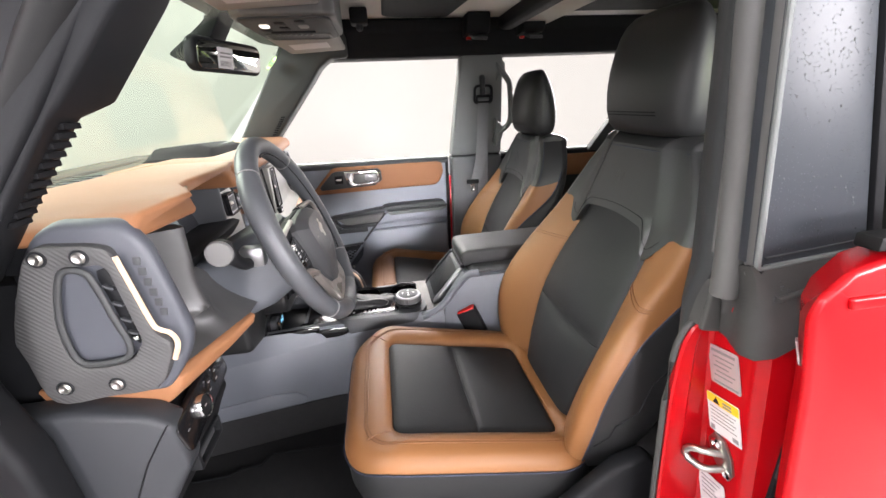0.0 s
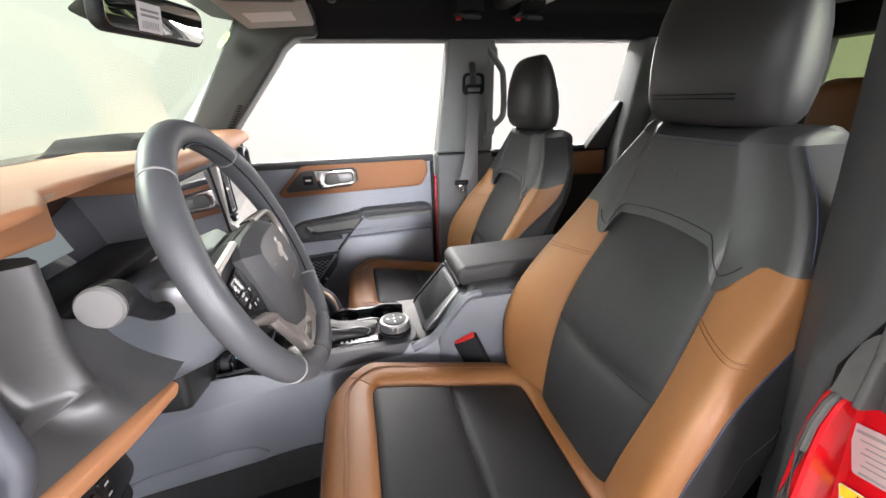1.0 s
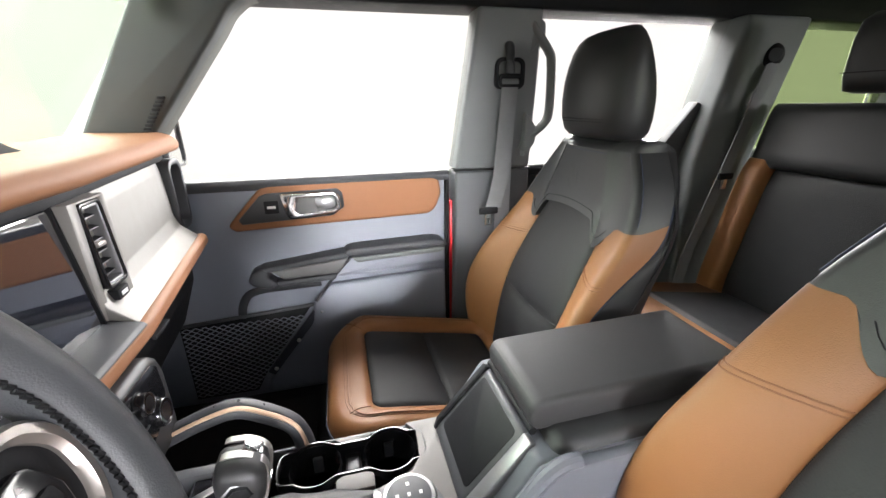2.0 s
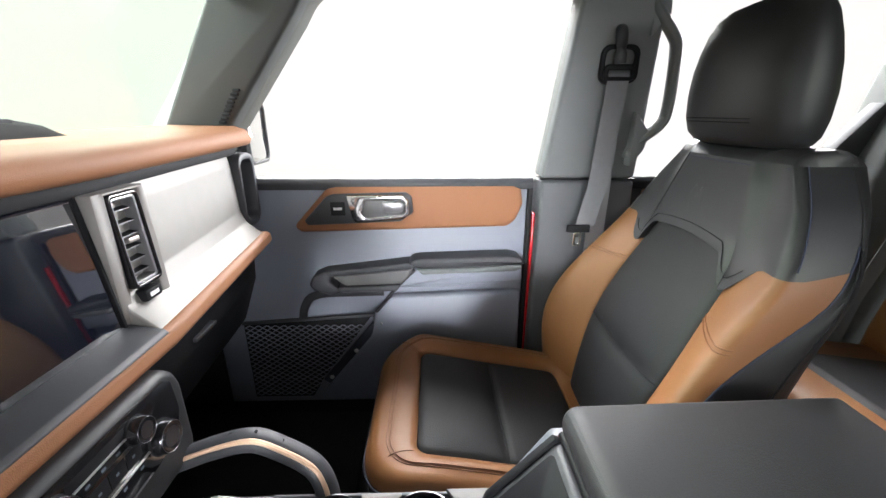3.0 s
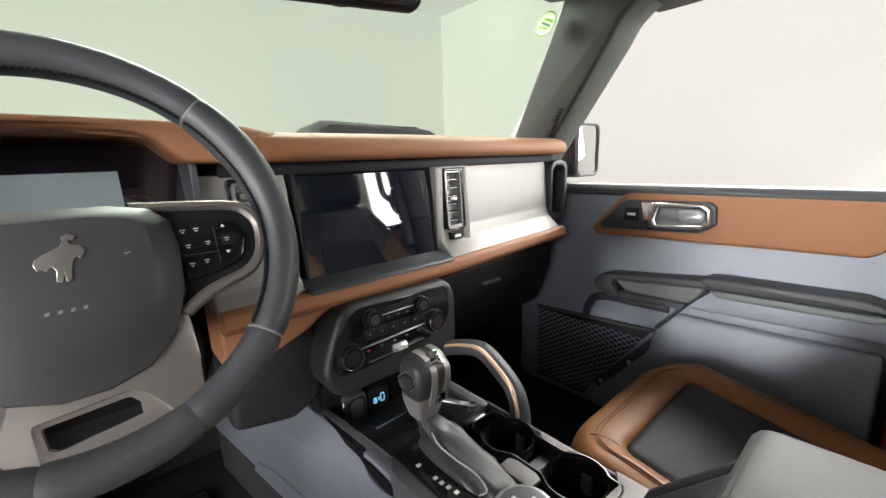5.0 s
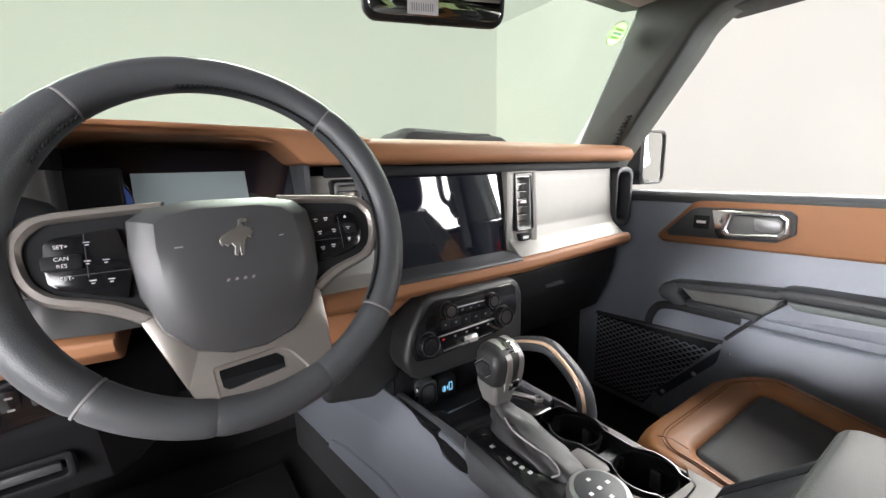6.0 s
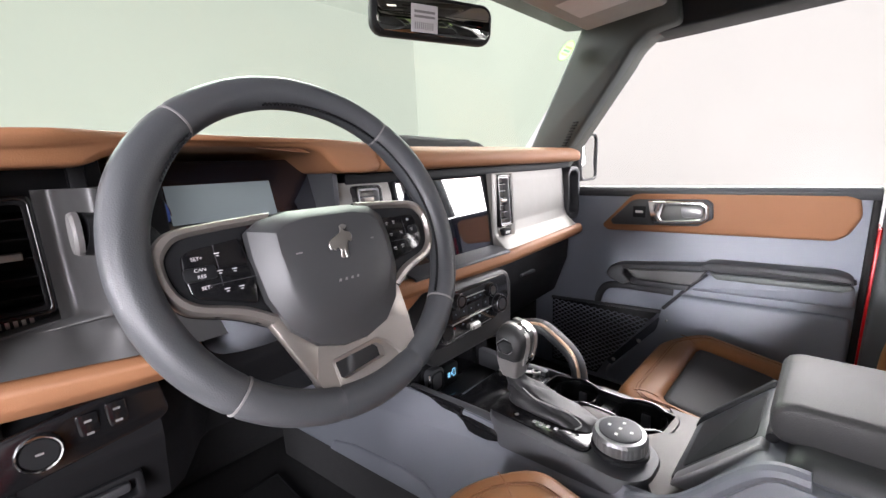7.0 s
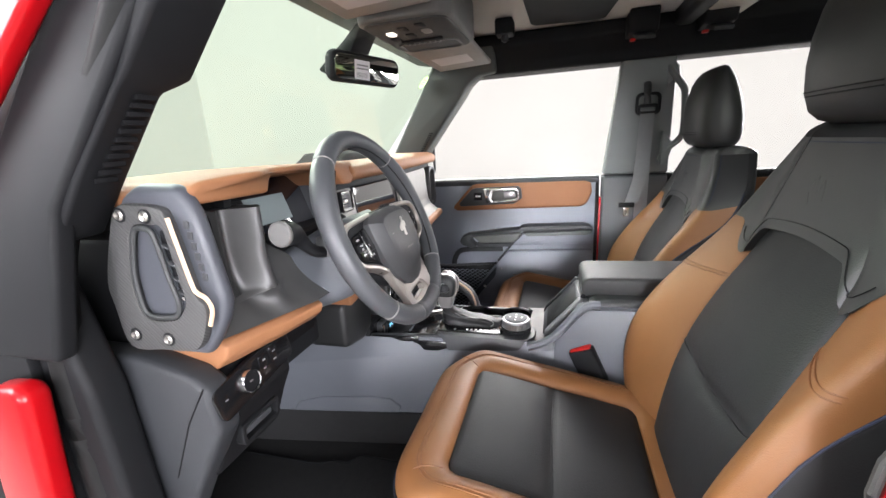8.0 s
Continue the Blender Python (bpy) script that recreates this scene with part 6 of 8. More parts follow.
CUPS = ((-0.197, 0.088, 0.0395), (-0.078, 0.088, 0.0415))
for cx, cy, r in CUPS:
    part("cup_well", lathe([(r - 0.004, 0.0), (r - 0.003, 0.050), (r, 0.058), (r + 0.002, 0.056), (r - 0.0005, 0.0)], (cx, cy, 0.8745), (0, 0, 1), 44), GLOSSB, con, "gloss black cup well", angle=50)
    part("cup_stop", box(cx - 0.008, cx + 0.008, cy + r - 0.012, cy + r - 0.005, 0.885, 0.915, 0.002), DARK, con)
lipo, lipi = [], []
for k in range(96):
    a = 2 * math.pi * k / 96
    d = Vector((math.cos(a), math.sin(a)))
    best = 0.0
    for cx, cy, r in CUPS:
        c = Vector((cx + 0.137, cy - 0.088))
        b_ = c.dot(d)
        disc_ = b_ * b_ - c.length_squared + (r + 0.003) ** 2
        if disc_ > 0:
            best = max(best, b_ + math.sqrt(disc_))
    best = max(best, 0.029 / max(0.25, abs(d.y)))
    lipi.append((-0.137 + d.x * best, 0.088 + d.y * best))
    lipo.append((-0.137 + d.x * (best + 0.0022), 0.088 + d.y * (best + 0.0022)))
part("cup_lip", ring_prism(lipo, lipi, "z", 0.922, 0.9365, 0), DARKCHROME, con, "thin satin cup holder lip", angle=50)
for sy in (1, -1):
    y0, y1 = (0.118, 0.134) if sy > 0 else (0.026, 0.056)
    part("cup_shoulder", prism([(-0.165, y0 + 0.010), (-0.153, y0), (-0.120, y0), (-0.108, y0 + 0.010), (-0.108, y1), (-0.165, y1)] if sy > 0 else [(-0.165, y0), (-0.108, y0), (-0.108, y1 - 0.006), (-0.120, y1), (-0.153, y1), (-0.165, y1 - 0.006)], "z", 0.925, 0.934, 0.0015), TRIMPLATE, con, "warm satin wedge")
part("cup_bridge", box(-0.152, -0.126, 0.060, 0.116, 0.874, 0.915, 0.004), DARKER, con)
part("cup_bridge_insert", box(-0.148, -0.130, 0.072, 0.104, 0.9145, 0.9170, 0.001), DARK, con)
part("tray_edge", sweep([(x_, min(-0.112 + (x_ + 0.6) * 0.075, -0.090) + 0.007, 0.922 + (x_ + 0.6) * 0.025 - 0.002) for x_ in [-0.474 + 0.022 * k for k in range(14)]], 0.010, 0.007, sides=10), DARK, con, "dark rounded edge of the tray", angle=60)
# phone cubby and power outlets ahead of the lever
part("cubby_back", box(-0.482, -0.474, -0.106, 0.118, 0.88, 0.985, 0.003), GLOSSB, con, "gloss black cubby back")
part("cubby_floor", box(-0.474, -0.385, -0.104, 0.118, 0.882, 0.888, 0.001), DARKER, con, "black rubber cubby floor")
part("cubby_lining", prism([(-0.474, 0.885), (-0.474, 0.928), (-0.33, 0.931), (-0.33, 0.918), (-0.39, 0.915), (-0.392, 0.885)], "y", -0.104, -0.0905, 0.002), GLOSSB, con, "gloss black lining")
part("cubby_plate", prism([(-0.385, -0.098), (-0.372, -0.05), (-0.380, 0.117), (-0.270, 0.117), (-0.270, 0.024), (-0.285, 0.010), (-0.285, -0.098)], "z", 0.905, 0.9225, 0.004, 2), GLOSSB, con, "gloss black plate ahead of the lever")
part("cubby_filler", prism([(-0.40, -0.101), (-0.30, -0.101), (-0.21, -0.098), (-0.20, -0.05), (-0.30, -0.03), (-0.39, -0.05)], "z", 0.89, 0.9215, 0.004, 2), GLOSSB, con)
ol = part("outlet_module", prism(rrect(0.044, 0.056, 0.012, 5, -0.040, 0.916), "x", -0.476, -0.455, 0.003), DARK, con, "dark outlet with a lid")
part2("outlet_ring", ring_prism(rrect(0.036, 0.046, 0.012, 5, -0.040, 0.916), rrect(0.029, 0.038, 0.010, 5, -0.040, 0.916), "x", -0.456, -0.4530, 0.001), DARKER, con, ol)
pm = part("port_module", prism(rrect(0.048, 0.050, 0.010, 5, 0.010, 0.911), "x", -0.476, -0.460, 0.003), DARKER, con, "dark charging port")
for ring in (True, False):
    for q in (0, 1, 2):
        if ring and q == 0:
            part2("port_icon", ring_prism(rrect(0.009, 0.018, 0.002, 3, 0.018, 0.913), rrect(0.0062, 0.0152, 0.0015, 3, 0.018, 0.913), "x", -0.4605, -0.459, 0), CYAN, con, pm, "lit blue icon")
        elif not ring and q < 2:
            part2("port_icon", box(-0.4605, -0.459, 0.009 - q * 0.0075, 0.0108 - q * 0.0075, 0.908 - q * 0.001, 0.916 + q * 0.001, 0), CYAN, con, pm, "lit blue icon")
part2("port_icon", ring_prism(rrect(0.0075, 0.012, 0.003, 3, 0.0015, 0.911), rrect(0.0050, 0.0095, 0.002, 3, 0.0015, 0.911), "x", -0.4605, -0.459, 0), CYAN, con, pm, "lit blue icon")
part("cubby_lever", sweep(spline([(-0.458, -0.071, 0.902), (-0.450, -0.071, 0.915), (-0.447, -0.070, 0.930), (-0.449, -0.069, 0.944)], 12), 0.003, 0.0035, sides=8), CHROME, con, "small chrome lever")
part("key_tag", moved(join(box(-0.045, 0.030, -0.006, 0.006, 0, 0.003, 0.0015), lathe([(0.010, 0), (0.010, 0.005), (0.0055, 0.005), (0.0055, 0.001)], (0.036, 0, 0), (0, 0, 1), 18)), pose(-0.335, 0.098, 0.9225, 0, 0, 28)), STEEL, con, "steel key tag")

# rotary mode dial
dial = empty("mode_dial", (-0.066, -0.040, 0.95), "round drive mode dial with a knurled chrome ring", "dial")
part("dial_collar", lathe([(0.041, 0), (0.041, 0.006), (0.038, 0.008)], (-0.066, -0.040, 0.9495), (0, 0, 1), 40), DARKER, dial)
kn = []
for r, h in ((0.0365, 0.006), (0.0375, 0.010), (0.0375, 0.024), (0.0355, 0.029), (0.031, 0.030)):
    kn.append([Vector((-0.066 + (r + (0.0010 * (k % 2) if 0.008 < h < 0.025 else 0)) * math.cos(2 * math.pi * k / 72), -0.040 + (r + (0.0010 * (k % 2) if 0.008 < h < 0.025 else 0)) * math.sin(2 * math.pi * k / 72), 0.9495 + h)) for k in range(72)])
part("dial_ring", loft(kn), GREYMET, dial, "knurled satin chrome ring", angle=20)
part("dial_face", lathe([(0.030, 0.0), (0.030, 0.0315), (0.0285, 0.0325)], (-0.066, -0.040, 0.9495), (0, 0, 1), 36), DARK, dial, "dark face with marks")
for dx, dy in ((0, 0), (0.016, 0), (-0.016, 0), (0, 0.016), (0, -0.016)):
    part("dial_mark", box(-0.066 + dx - 0.0022, -0.066 + dx + 0.0022, -0.040 + dy - 0.0026, -0.040 + dy + 0.0026, 0.9818, 0.9824, 0), WHITE, dial, "pale mark")

# gear lever
gl = empty("gear_lever", (-0.2, -0.015, 0.946), "gear lever with a creased leather boot and silver-framed knob", "gear lever")
rings = []
prof = [(0.0, 0.083, 0.033, -0.195, -0.014), (0.006, 0.082, 0.032, -0.197, -0.014), (0.013, 0.070, 0.029, -0.207, -0.014), (0.020, 0.054, 0.025, -0.222, -0.014), (0.027, 0.038, 0.021, -0.240, -0.014), (0.034, 0.024, 0.0185, -0.253, -0.020), (0.044, 0.0175, 0.0165, -0.259, -0.025), (0.056, 0.0150, 0.0150, -0.262, -0.028), (0.068, 0.0150, 0.0155, -0.262, -0.028)]
for h, hx2, hy2, cx, cy in prof:
    ring = []
    for k in range(56):
        a = 2 * math.pi * k / 56
        c, q = math.cos(a), math.sin(a)
        fold = 1 if 0.004 < h < 0.038 else 0
        wr = 1.0 + fold * (0.10 * math.sin(3 * a + h * 150) + 0.08 * math.sin(7 * a - h * 230))
        ring.append((cx + hx2 * (1 + 0.5 * (wr - 1)) * math.copysign(abs(c) ** 0.7, c), cy + hy2 * wr * math.copysign(abs(q) ** 0.7, q), 0.946 + h + fold * 0.0034 * math.sin(5 * a + h * 260)))
    rings.append(ring)
part("boot", loft(rings), BOOTSKIN, gl, "creased black leather boot", angle=80)
part("boot_seam", sweep(spline([(-0.135, -0.044, 0.950), (-0.128, -0.036, 0.958), (-0.150, -0.034, 0.967), (-0.185, -0.038, 0.970), (-0.215, -0.040, 0.974), (-0.240, -0.034, 0.981), (-0.255, -0.030, 0.988)], 30), 0.0014, sides=6), THREAD, gl, "pale boot seam")
LC = Vector((-0.262, -0.029, 0.974))
SHORT = Matrix.Translation((0, 0, 1.103)) @ Matrix.Diagonal((1, 1, 0.80, 1)) @ Matrix.Translation((0, 0, -1.103))
nb = []
for h, wx, wy in ((0.0, 0.0165, 0.019), (0.010, 0.0185, 0.0215), (0.030, 0.0225, 0.0245), (0.044, 0.0235, 0.0255)):
    nb.append([(LC.x + px, LC.y + py, LC.z + h) for px, py in rrect(2 * wx, 2 * wy, 0.008, 4)])
part("knob_base", moved(loft(nb), SHORT), KNOBSIL, gl, "satin silver knob base")
kb = []
for h, wx, wy, ox in ((0.044, 0.0225, 0.0245, 0), (0.052, 0.0250, 0.0265, 0.001), (0.080, 0.0275, 0.0275, 0.003), (0.098, 0.0270, 0.0270, 0.003), (0.110, 0.0225, 0.0235, 0.001), (0.117, 0.0155, 0.017, -0.002), (0.119, 0.007, 0.008, -0.003)):
    kb.append([(LC.x + ox + px, LC.y + py, LC.z + h) for px, py in rrect(2 * wx, 2 * wy, min(0.012, wx * 0.6), 5)])
part("knob", moved(loft(kb), SHORT), PODBLACK, gl, "dark leather knob", angle=45)
# silver strap over the back of the knob, with bright facets at its ends
strap_x = [(-0.010, 0.1215), (0.010, 0.119), (0.024, 0.108), (0.0315, 0.094), (0.0315, 0.070), (0.0275, 0.046), (0.0245, 0.030)]
for y0, y1 in ((-0.0065, 0.0040), (0.0185, 0.0275)):
    outer = spline([(x, h, 0) for x, h in strap_x], 18)
    rr = [[(LC.x + p.x, LC.y + y0, LC.z + p.y), (LC.x + p.x, LC.y + y1, LC.z + p.y), (LC.x + p.x - 0.006, LC.y + y1, LC.z + p.y - 0.003), (LC.x + p.x - 0.006, LC.y + y0, LC.z + p.y - 0.003)] for p in outer]
    part("knob_strap", moved(loft(rr), SHORT), KNOBSIL, gl, "silver strap", angle=30)
part("knob_top", moved(box(-0.012, 0.012, -0.0105, 0.0105, -0.0025, 0.0025, 0.0015), SHORT @ pose(LC.x + 0.016, LC.y + 0.011, LC.z + 0.1125, 0, 38, 0)), CHROME, gl, "bright top facet")
part("knob_facet", moved(box(-0.002, 0.002, -0.0105, 0.0105, -0.011, 0.011, 0.0012), SHORT @ pose(LC.x + 0.0255, LC.y + 0.011, LC.z + 0.040, 0, 10, 0)), CHROME, gl, "bright lower facet")
part("shift_button", moved(lathe([(0.0165, 0), (0.0165, 0.004), (0.0135, 0.006), (0.0115, 0.005), (0.0, 0.0055)], (LC.x + 0.002, LC.y - 0.0265, LC.z + 0.078), (0.25, -1, 0.1), 6), SHORT), DARKER, gl, "six-sided shift button")
part("button_edge", moved(lathe([(0.0185, 0), (0.0185, 0.0025), (0.0170, 0.003), (0.0165, 0)], (LC.x + 0.002, LC.y - 0.0265, LC.z + 0.078), (0.25, -1, 0.1), 6), SHORT), GREYMET, gl)

# passenger grab handle on the console
gh = empty("console_grab_handle", (-0.3, 0.14, 0.92), "dark curved grab handle with a copper line on the console", "grab handle")
gp = spline([(-0.47, 0.148, 0.960), (-0.42, 0.150, 0.984), (-0.360, 0.150, 1.008), (-0.312, 0.150, 1.018), (-0.275, 0.150, 1.002), (-0.235, 0.148, 0.974), (-0.219, 0.146, 0.940), (-0.214, 0.142, 0.895)], 46)
part("handle_bar", sweep(gp, 0.0175, 0.0150, sides=16), DARK, gh, "dark rubber bar")
part("copper_line", sweep([p + Vector((0.004, -0.0125, 0.0095)) for p in gp[8:42]], 0.0042, 0.0034, sides=8), COPPER, gh, "copper accent line")
for i in (15, 20, 26):
    part("pin", lathe([(0.0025, 0), (0.0025, 0.001)], tuple(gp[i] + Vector((0.002, 0.0, 0.0148))), (0, -0.2, 1), 8), DARKER, gh)

# switch bank and armrest lid
swb = empty("switch_bank", (0.05, 0.035, 0.95), "inclined dark switch bank in front of the armrest", "switch panel")
bank = [(0.003, 0.938), (0.010, 0.950), (0.094, 1.046), (0.112, 1.046), (0.112, 1.00), (0.04, 0.93)]
part("bank_body", prism(bank, "y", -0.042, 0.106, 0.004, 2), DARK, swb)
part("bank_rail", prism([(0.008, 0.944), (0.012, 0.956), (0.094, 1.051), (0.104, 1.046), (0.04, 0.95)], "y", -0.064, -0.043, 0.003, 2), GREYMET, swb, "satin silver side rail")
part("bank_wall", prism([(0.002, 0.938), (0.008, 0.956), (0.092, 1.052), (0.106, 1.046), (0.03, 0.94)], "y", 0.106, 0.116, 0.002), DARKER, swb)
dv = Vector((0.084, 0, 0.096)).normalized()
def on_bank(f, y):
    return facing(Vector((0.010, y, 0.950)) + Vector((0.084, 0, 0.096)) * f, (0, 1, 0), (dv.x, 0, dv.z))
part("bank_face", moved(prism(rrect(0.128, 0.112, 0.008, 4), "z", -0.001, 0.0012, 0.0004), on_bank(0.5, 0.032)), DARKER, swb, "black switch face")
for f, y, w, h in ((0.22, 0.005, 0.030, 0.028), (0.22, 0.055, 0.030, 0.028), (0.56, 0.005, 0.030, 0.028), (0.56, 0.055, 0.030, 0.028), (0.86, 0.030, 0.090, 0.016)):
    k = part("switch", moved(prism(rrect(w, h, 0.003, 3), "z", 0.0008, 0.0045, 0.001), on_bank(f, y)), DARK if f < 0.8 else GLOSSB, swb, "dark switch")
    part2("switch_mark", moved(box(-0.003, 0.003, -0.0015, 0.0015, 0.0044, 0.0049, 0), on_bank(f, y)), THREAD, swb, k)
lid = empty("armrest_lid", (0.27, 0.03, 1.05), "closed dark leather armrest lid on the console bin", "armrest")
part("lid_top", prism([(0.098, 1.078), (0.100, 1.094), (0.112, 1.103), (0.45, 1.110), (0.46, 1.06), (0.11, 1.052), (0.102, 1.060)], "y", -0.052, 0.112, 0.010, 4), LIDGREY, lid, "smooth dark lid", angle=50)
part("bin_side", prism([(0.112, 1.03), (0.125, 1.062), (0.45, 1.066), (0.45, 1.0), (0.16, 0.992)], "y", -0.088, 0.10, 0.014, 4), PILLAR_DK, lid, "dark grey bin upper", angle=50)
part("lid_hinge", lathe([(0.006, -0.08), (0.006, 0.08)], (0.104, 0.030, 1.055), (0, 1, 0), 12), DARKER, lid)

# seat belt buckle of the driver
bk = empty("belt_buckle", (0.12, -0.135, 0.80), "black belt buckle with a red release button", "belt buckle")
bm = moved(box(-0.013, 0.013, -0.030, 0.030, -0.055, 0.045, 0.005, 3), Matrix.Identity(4))
M0 = pose(0.116, -0.112, 0.900, 0, -24, 0) @ pose(0, 0, 0, 0, 0, 75)
part("buckle_body", moved(bm, M0), DARKER, bk)
part("release_button", moved(box(-0.010, 0.011, -0.026, 0.026, 0.020, 0.047, 0.003), pose(0.1155, -0.1118, 0.901, 0, -24, 0) @ pose(0, 0, 0, 0, 0, 75)), REDPL, bk, "red button")
part("buckle_stalk", sweep([(0.134, -0.112, 0.86), (0.158, -0.116, 0.79), (0.18, -0.120, 0.70)], 0.012, 0.004, sides=8), DARKER, bk)

# ---- belts on the passenger side ----
def strap_strip(pts, w, along=(1, 0, 0), t=0.0012):
    A = Vector(along).normalized() * (w / 2)
    rings = []
    for i, p in enumerate(pts):
        p = Vector(p)
        rings.append([p - A + Vector((0, -t, 0)), p + A + Vector((0, -t, 0)), p + A + Vector((0, t, 0)), p - A + Vector((0, t, 0))])
    return loft(rings)


fb = empty("passenger_belt", (0.34, 0.63, 1.2), "dark grey seat belt hanging from its pillar anchor", "seat belt")
part("anchor_slot", ring_prism(rrect(0.086, 0.080, 0.02, 5, 0.357, 1.548), rrect(0.066, 0.060, 0.015, 5, 0.357, 1.548), "y", 0.616, 0.638, 0.003), DARKER, fb, "black slot frame")
part("anchor_arm", sweep(spline([(0.352, 0.630, 1.622), (0.350, 0.612, 1.612), (0.350, 0.606, 1.580), (0.352, 0.608, 1.548)], 14), 0.013, 0.010, sides=12), DARK, fb, "dark anchor cover")
part("anchor_ring", ring_prism(rrect(0.070, 0.034, 0.012, 5, 0.355, 1.530), rrect(0.052, 0.014, 0.004, 5, 0.355, 1.528), "y", 0.606, 0.616, 0.002), DARKER, fb, "black guide ring")
part("webbing", strap_strip([(0.355, 0.611, 1.528), (0.354, 0.620, 1.45), (0.351, 0.628, 1.36), (0.345, 0.630, 1.27), (0.318, 0.615, 1.175)], 0.048, (1, 0, 0.04)), WEB, fb, "grey webbing")
part("webbing", strap_strip([(0.357, 0.616, 1.525), (0.357, 0.632, 1.40), (0.357, 0.640, 1.20), (0.357, 0.645, 0.85)], 0.046), WEB, fb, "grey webbing")
part("tongue", join(box(0.272, 0.330, 0.604, 0.612, 1.162, 1.182, 0.003)), DARKER, fb, "black tongue plate")
part("tongue_steel", ring_prism(rrect(0.020, 0.034, 0.003, 3, 0.300, 1.145), rrect(0.009, 0.017, 0.002, 3, 0.300, 1.142), "y", 0.606, 0.609, 0.0005), CHROME, fb, "steel tongue")

ph = empty("pillar_grab_handle", (0.48, 0.66, 1.4), "dark grey D-shaped grab handle on the centre pillar", "grab handle")
gpts = spline([(0.430, 0.650, 1.680), (0.440, 0.640, 1.655), (0.478, 0.632, 1.605), (0.490, 0.632, 1.570), (0.497, 0.640, 1.455), (0.487, 0.648, 1.415), (0.445, 0.662, 1.375), (0.432, 0.668, 1.340)], 40)
part("handle_loop", sweep(gpts, 0.0115, 0.017, sides=12, up=(0, 1, 0)), PILLAR, ph, "grained plastic loop")
part("handle_root", prism([(0.430, 1.70), (0.468, 1.672), (0.470, 1.64), (0.430, 1.60)], "y", 0.632, 0.665, 0.006), PILLAR, ph)
part("handle_root", prism([(0.430, 1.45), (0.470, 1.402), (0.462, 1.36), (0.430, 1.32)], "y", 0.645, 0.682, 0.006), PILLAR, ph)
fb.location.y += 0.050
ph.location += Vector((-0.016, 0.030, 0.0))

# ---- rear seats ----
def build_rear_seat(yc, hw, name, label, tan_side):
    s = empty(name, (1.1, yc, 0.58), label, "car seat", "rear seats")
    def xr(z):
        return 1.06 + (z - 0.85) * 0.22
    def slab(y0, y1, z0, z1, proud, material, nm, lb=""):
        rings = []
        for k in range(15):
            z = z0 + (z1 - z0) * k / 14
            e = min(k, 14 - k)
            off = 0.0 if e > 2 else (0.018, 0.006, 0.002)[e]
            ring = []
            for j in range(21):
                t = -1 + 2 * j / 20
                y = (y0 + y1) / 2 + (y1 - y0) / 2 * t * (1 - 0.0 * off)
                ring.append((xr(z) - proud + off + 0.022 * abs(t) ** 5, y, z))
            for j in range(21):
                t = 1 - 2 * j / 20
                ring.append((xr(z) + 0.10 - off, (y0 + y1) / 2 + (y1 - y0) / 2 * t, z))
            rings.append(ring)
        part(nm, loft(rings), material, s, lb, angle=60)
    slab(yc - hw * 0.72, yc + hw * 0.72, 0.84, 1.285, 0.004, BLACK_CLOTH, "back_insert", "black perforated panel")
    slab(yc - hw, yc - hw * 0.73, 0.84, 1.30, 0.026, TAN, "back_bolster", "tan leather bolster")
    slab(yc + hw * 0.73, yc + hw, 0.84, 1.30, 0.026, TAN, "back_bolster", "tan leather bolster")
    slab(yc - hw * 0.97, yc + hw * 0.97, 1.275, 1.462, 0.016, BLACK_LEATHER, "back_collar", "black leather collar")
    rings = []
    for z, xf, xb, w in ((1.485, 0.03, 0.08, 0.08), (1.492, 0.008, 0.10, 0.098), (1.53, 0.0, 0.105, 0.104), (1.61, 0.002, 0.095, 0.103), (1.655, 0.012, 0.075, 0.096), (1.672, 0.03, 0.06, 0.08)):
        rings.append([(1.16 + (xf + xb) / 2 + (xb - xf) / 2 * math.copysign(abs(math.cos(a)) ** 0.5, math.cos(a)), yc + w * math.copysign(abs(math.sin(a)) ** 0.45, math.sin(a)), z) for a in [2 * math.pi * k / 40 for k in range(40)]])
    part("headrest", loft(rings), BLACK_LEATHER, s, "black leather headrest", angle=70)
    part("headrest_seam", sweep([(1.159, yc - 0.095 + 0.19 * k / 10, 1.535) for k in range(11)], 0.0013, sides=5), DARKER, s)
    for sg in (1, -1):
        part("headrest_post", lathe([(0.006, 0), (0.006, 0.05)], (1.215, yc + sg * 0.05, 1.445), (0, 0, 1), 10), CHROME, s, "chrome post")
    cb = prism([(0.66, 0.70), (0.64, 0.86), (0.67, 0.915), (0.75, 0.925), (1.08, 0.875), (1.12, 0.70)], "y", yc - hw, yc + hw, 0.03, 4)
    part("cushion", cb, TAN, s, "tan leather cushion", angle=50)
    part("cushion_insert", prism([(0.74, 0.915), (0.76, 0.931), (1.06, 0.886), (1.06, 0.87)], "y", yc - hw * 0.6, yc + hw * 0.6, 0.006), BLACK_CLOTH, s, "black perforated panel")
    part("seat_base", box(0.70, 1.15, yc - hw * 0.9, yc + hw * 0.9, 0.578, 0.72, 0.02), DARKER, s)
    return s


build_rear_seat(0.312, 0.285, "rear_seat_passenger_side", "tan and black leather rear seat beside the door", 1)
build_rear_seat(-0.352, 0.285, "rear_seat_driver_side", "tan and black leather rear seat behind the driver", -1)
rc = empty("rear_centre_back", (1.15, -0.02, 0.84), "tan leather centre backrest between the rear seats", "car seat", "rear seats")
part("backrest", prism([(1.10, 0.84), (1.17, 1.38), (1.19, 1.50), (1.22, 1.52), (1.29, 1.52), (1.31, 1.48), (1.25, 0.84)], "y", -0.085, 0.045, 0.02, 4), TAN, rc, "tan padded backrest", angle=50)

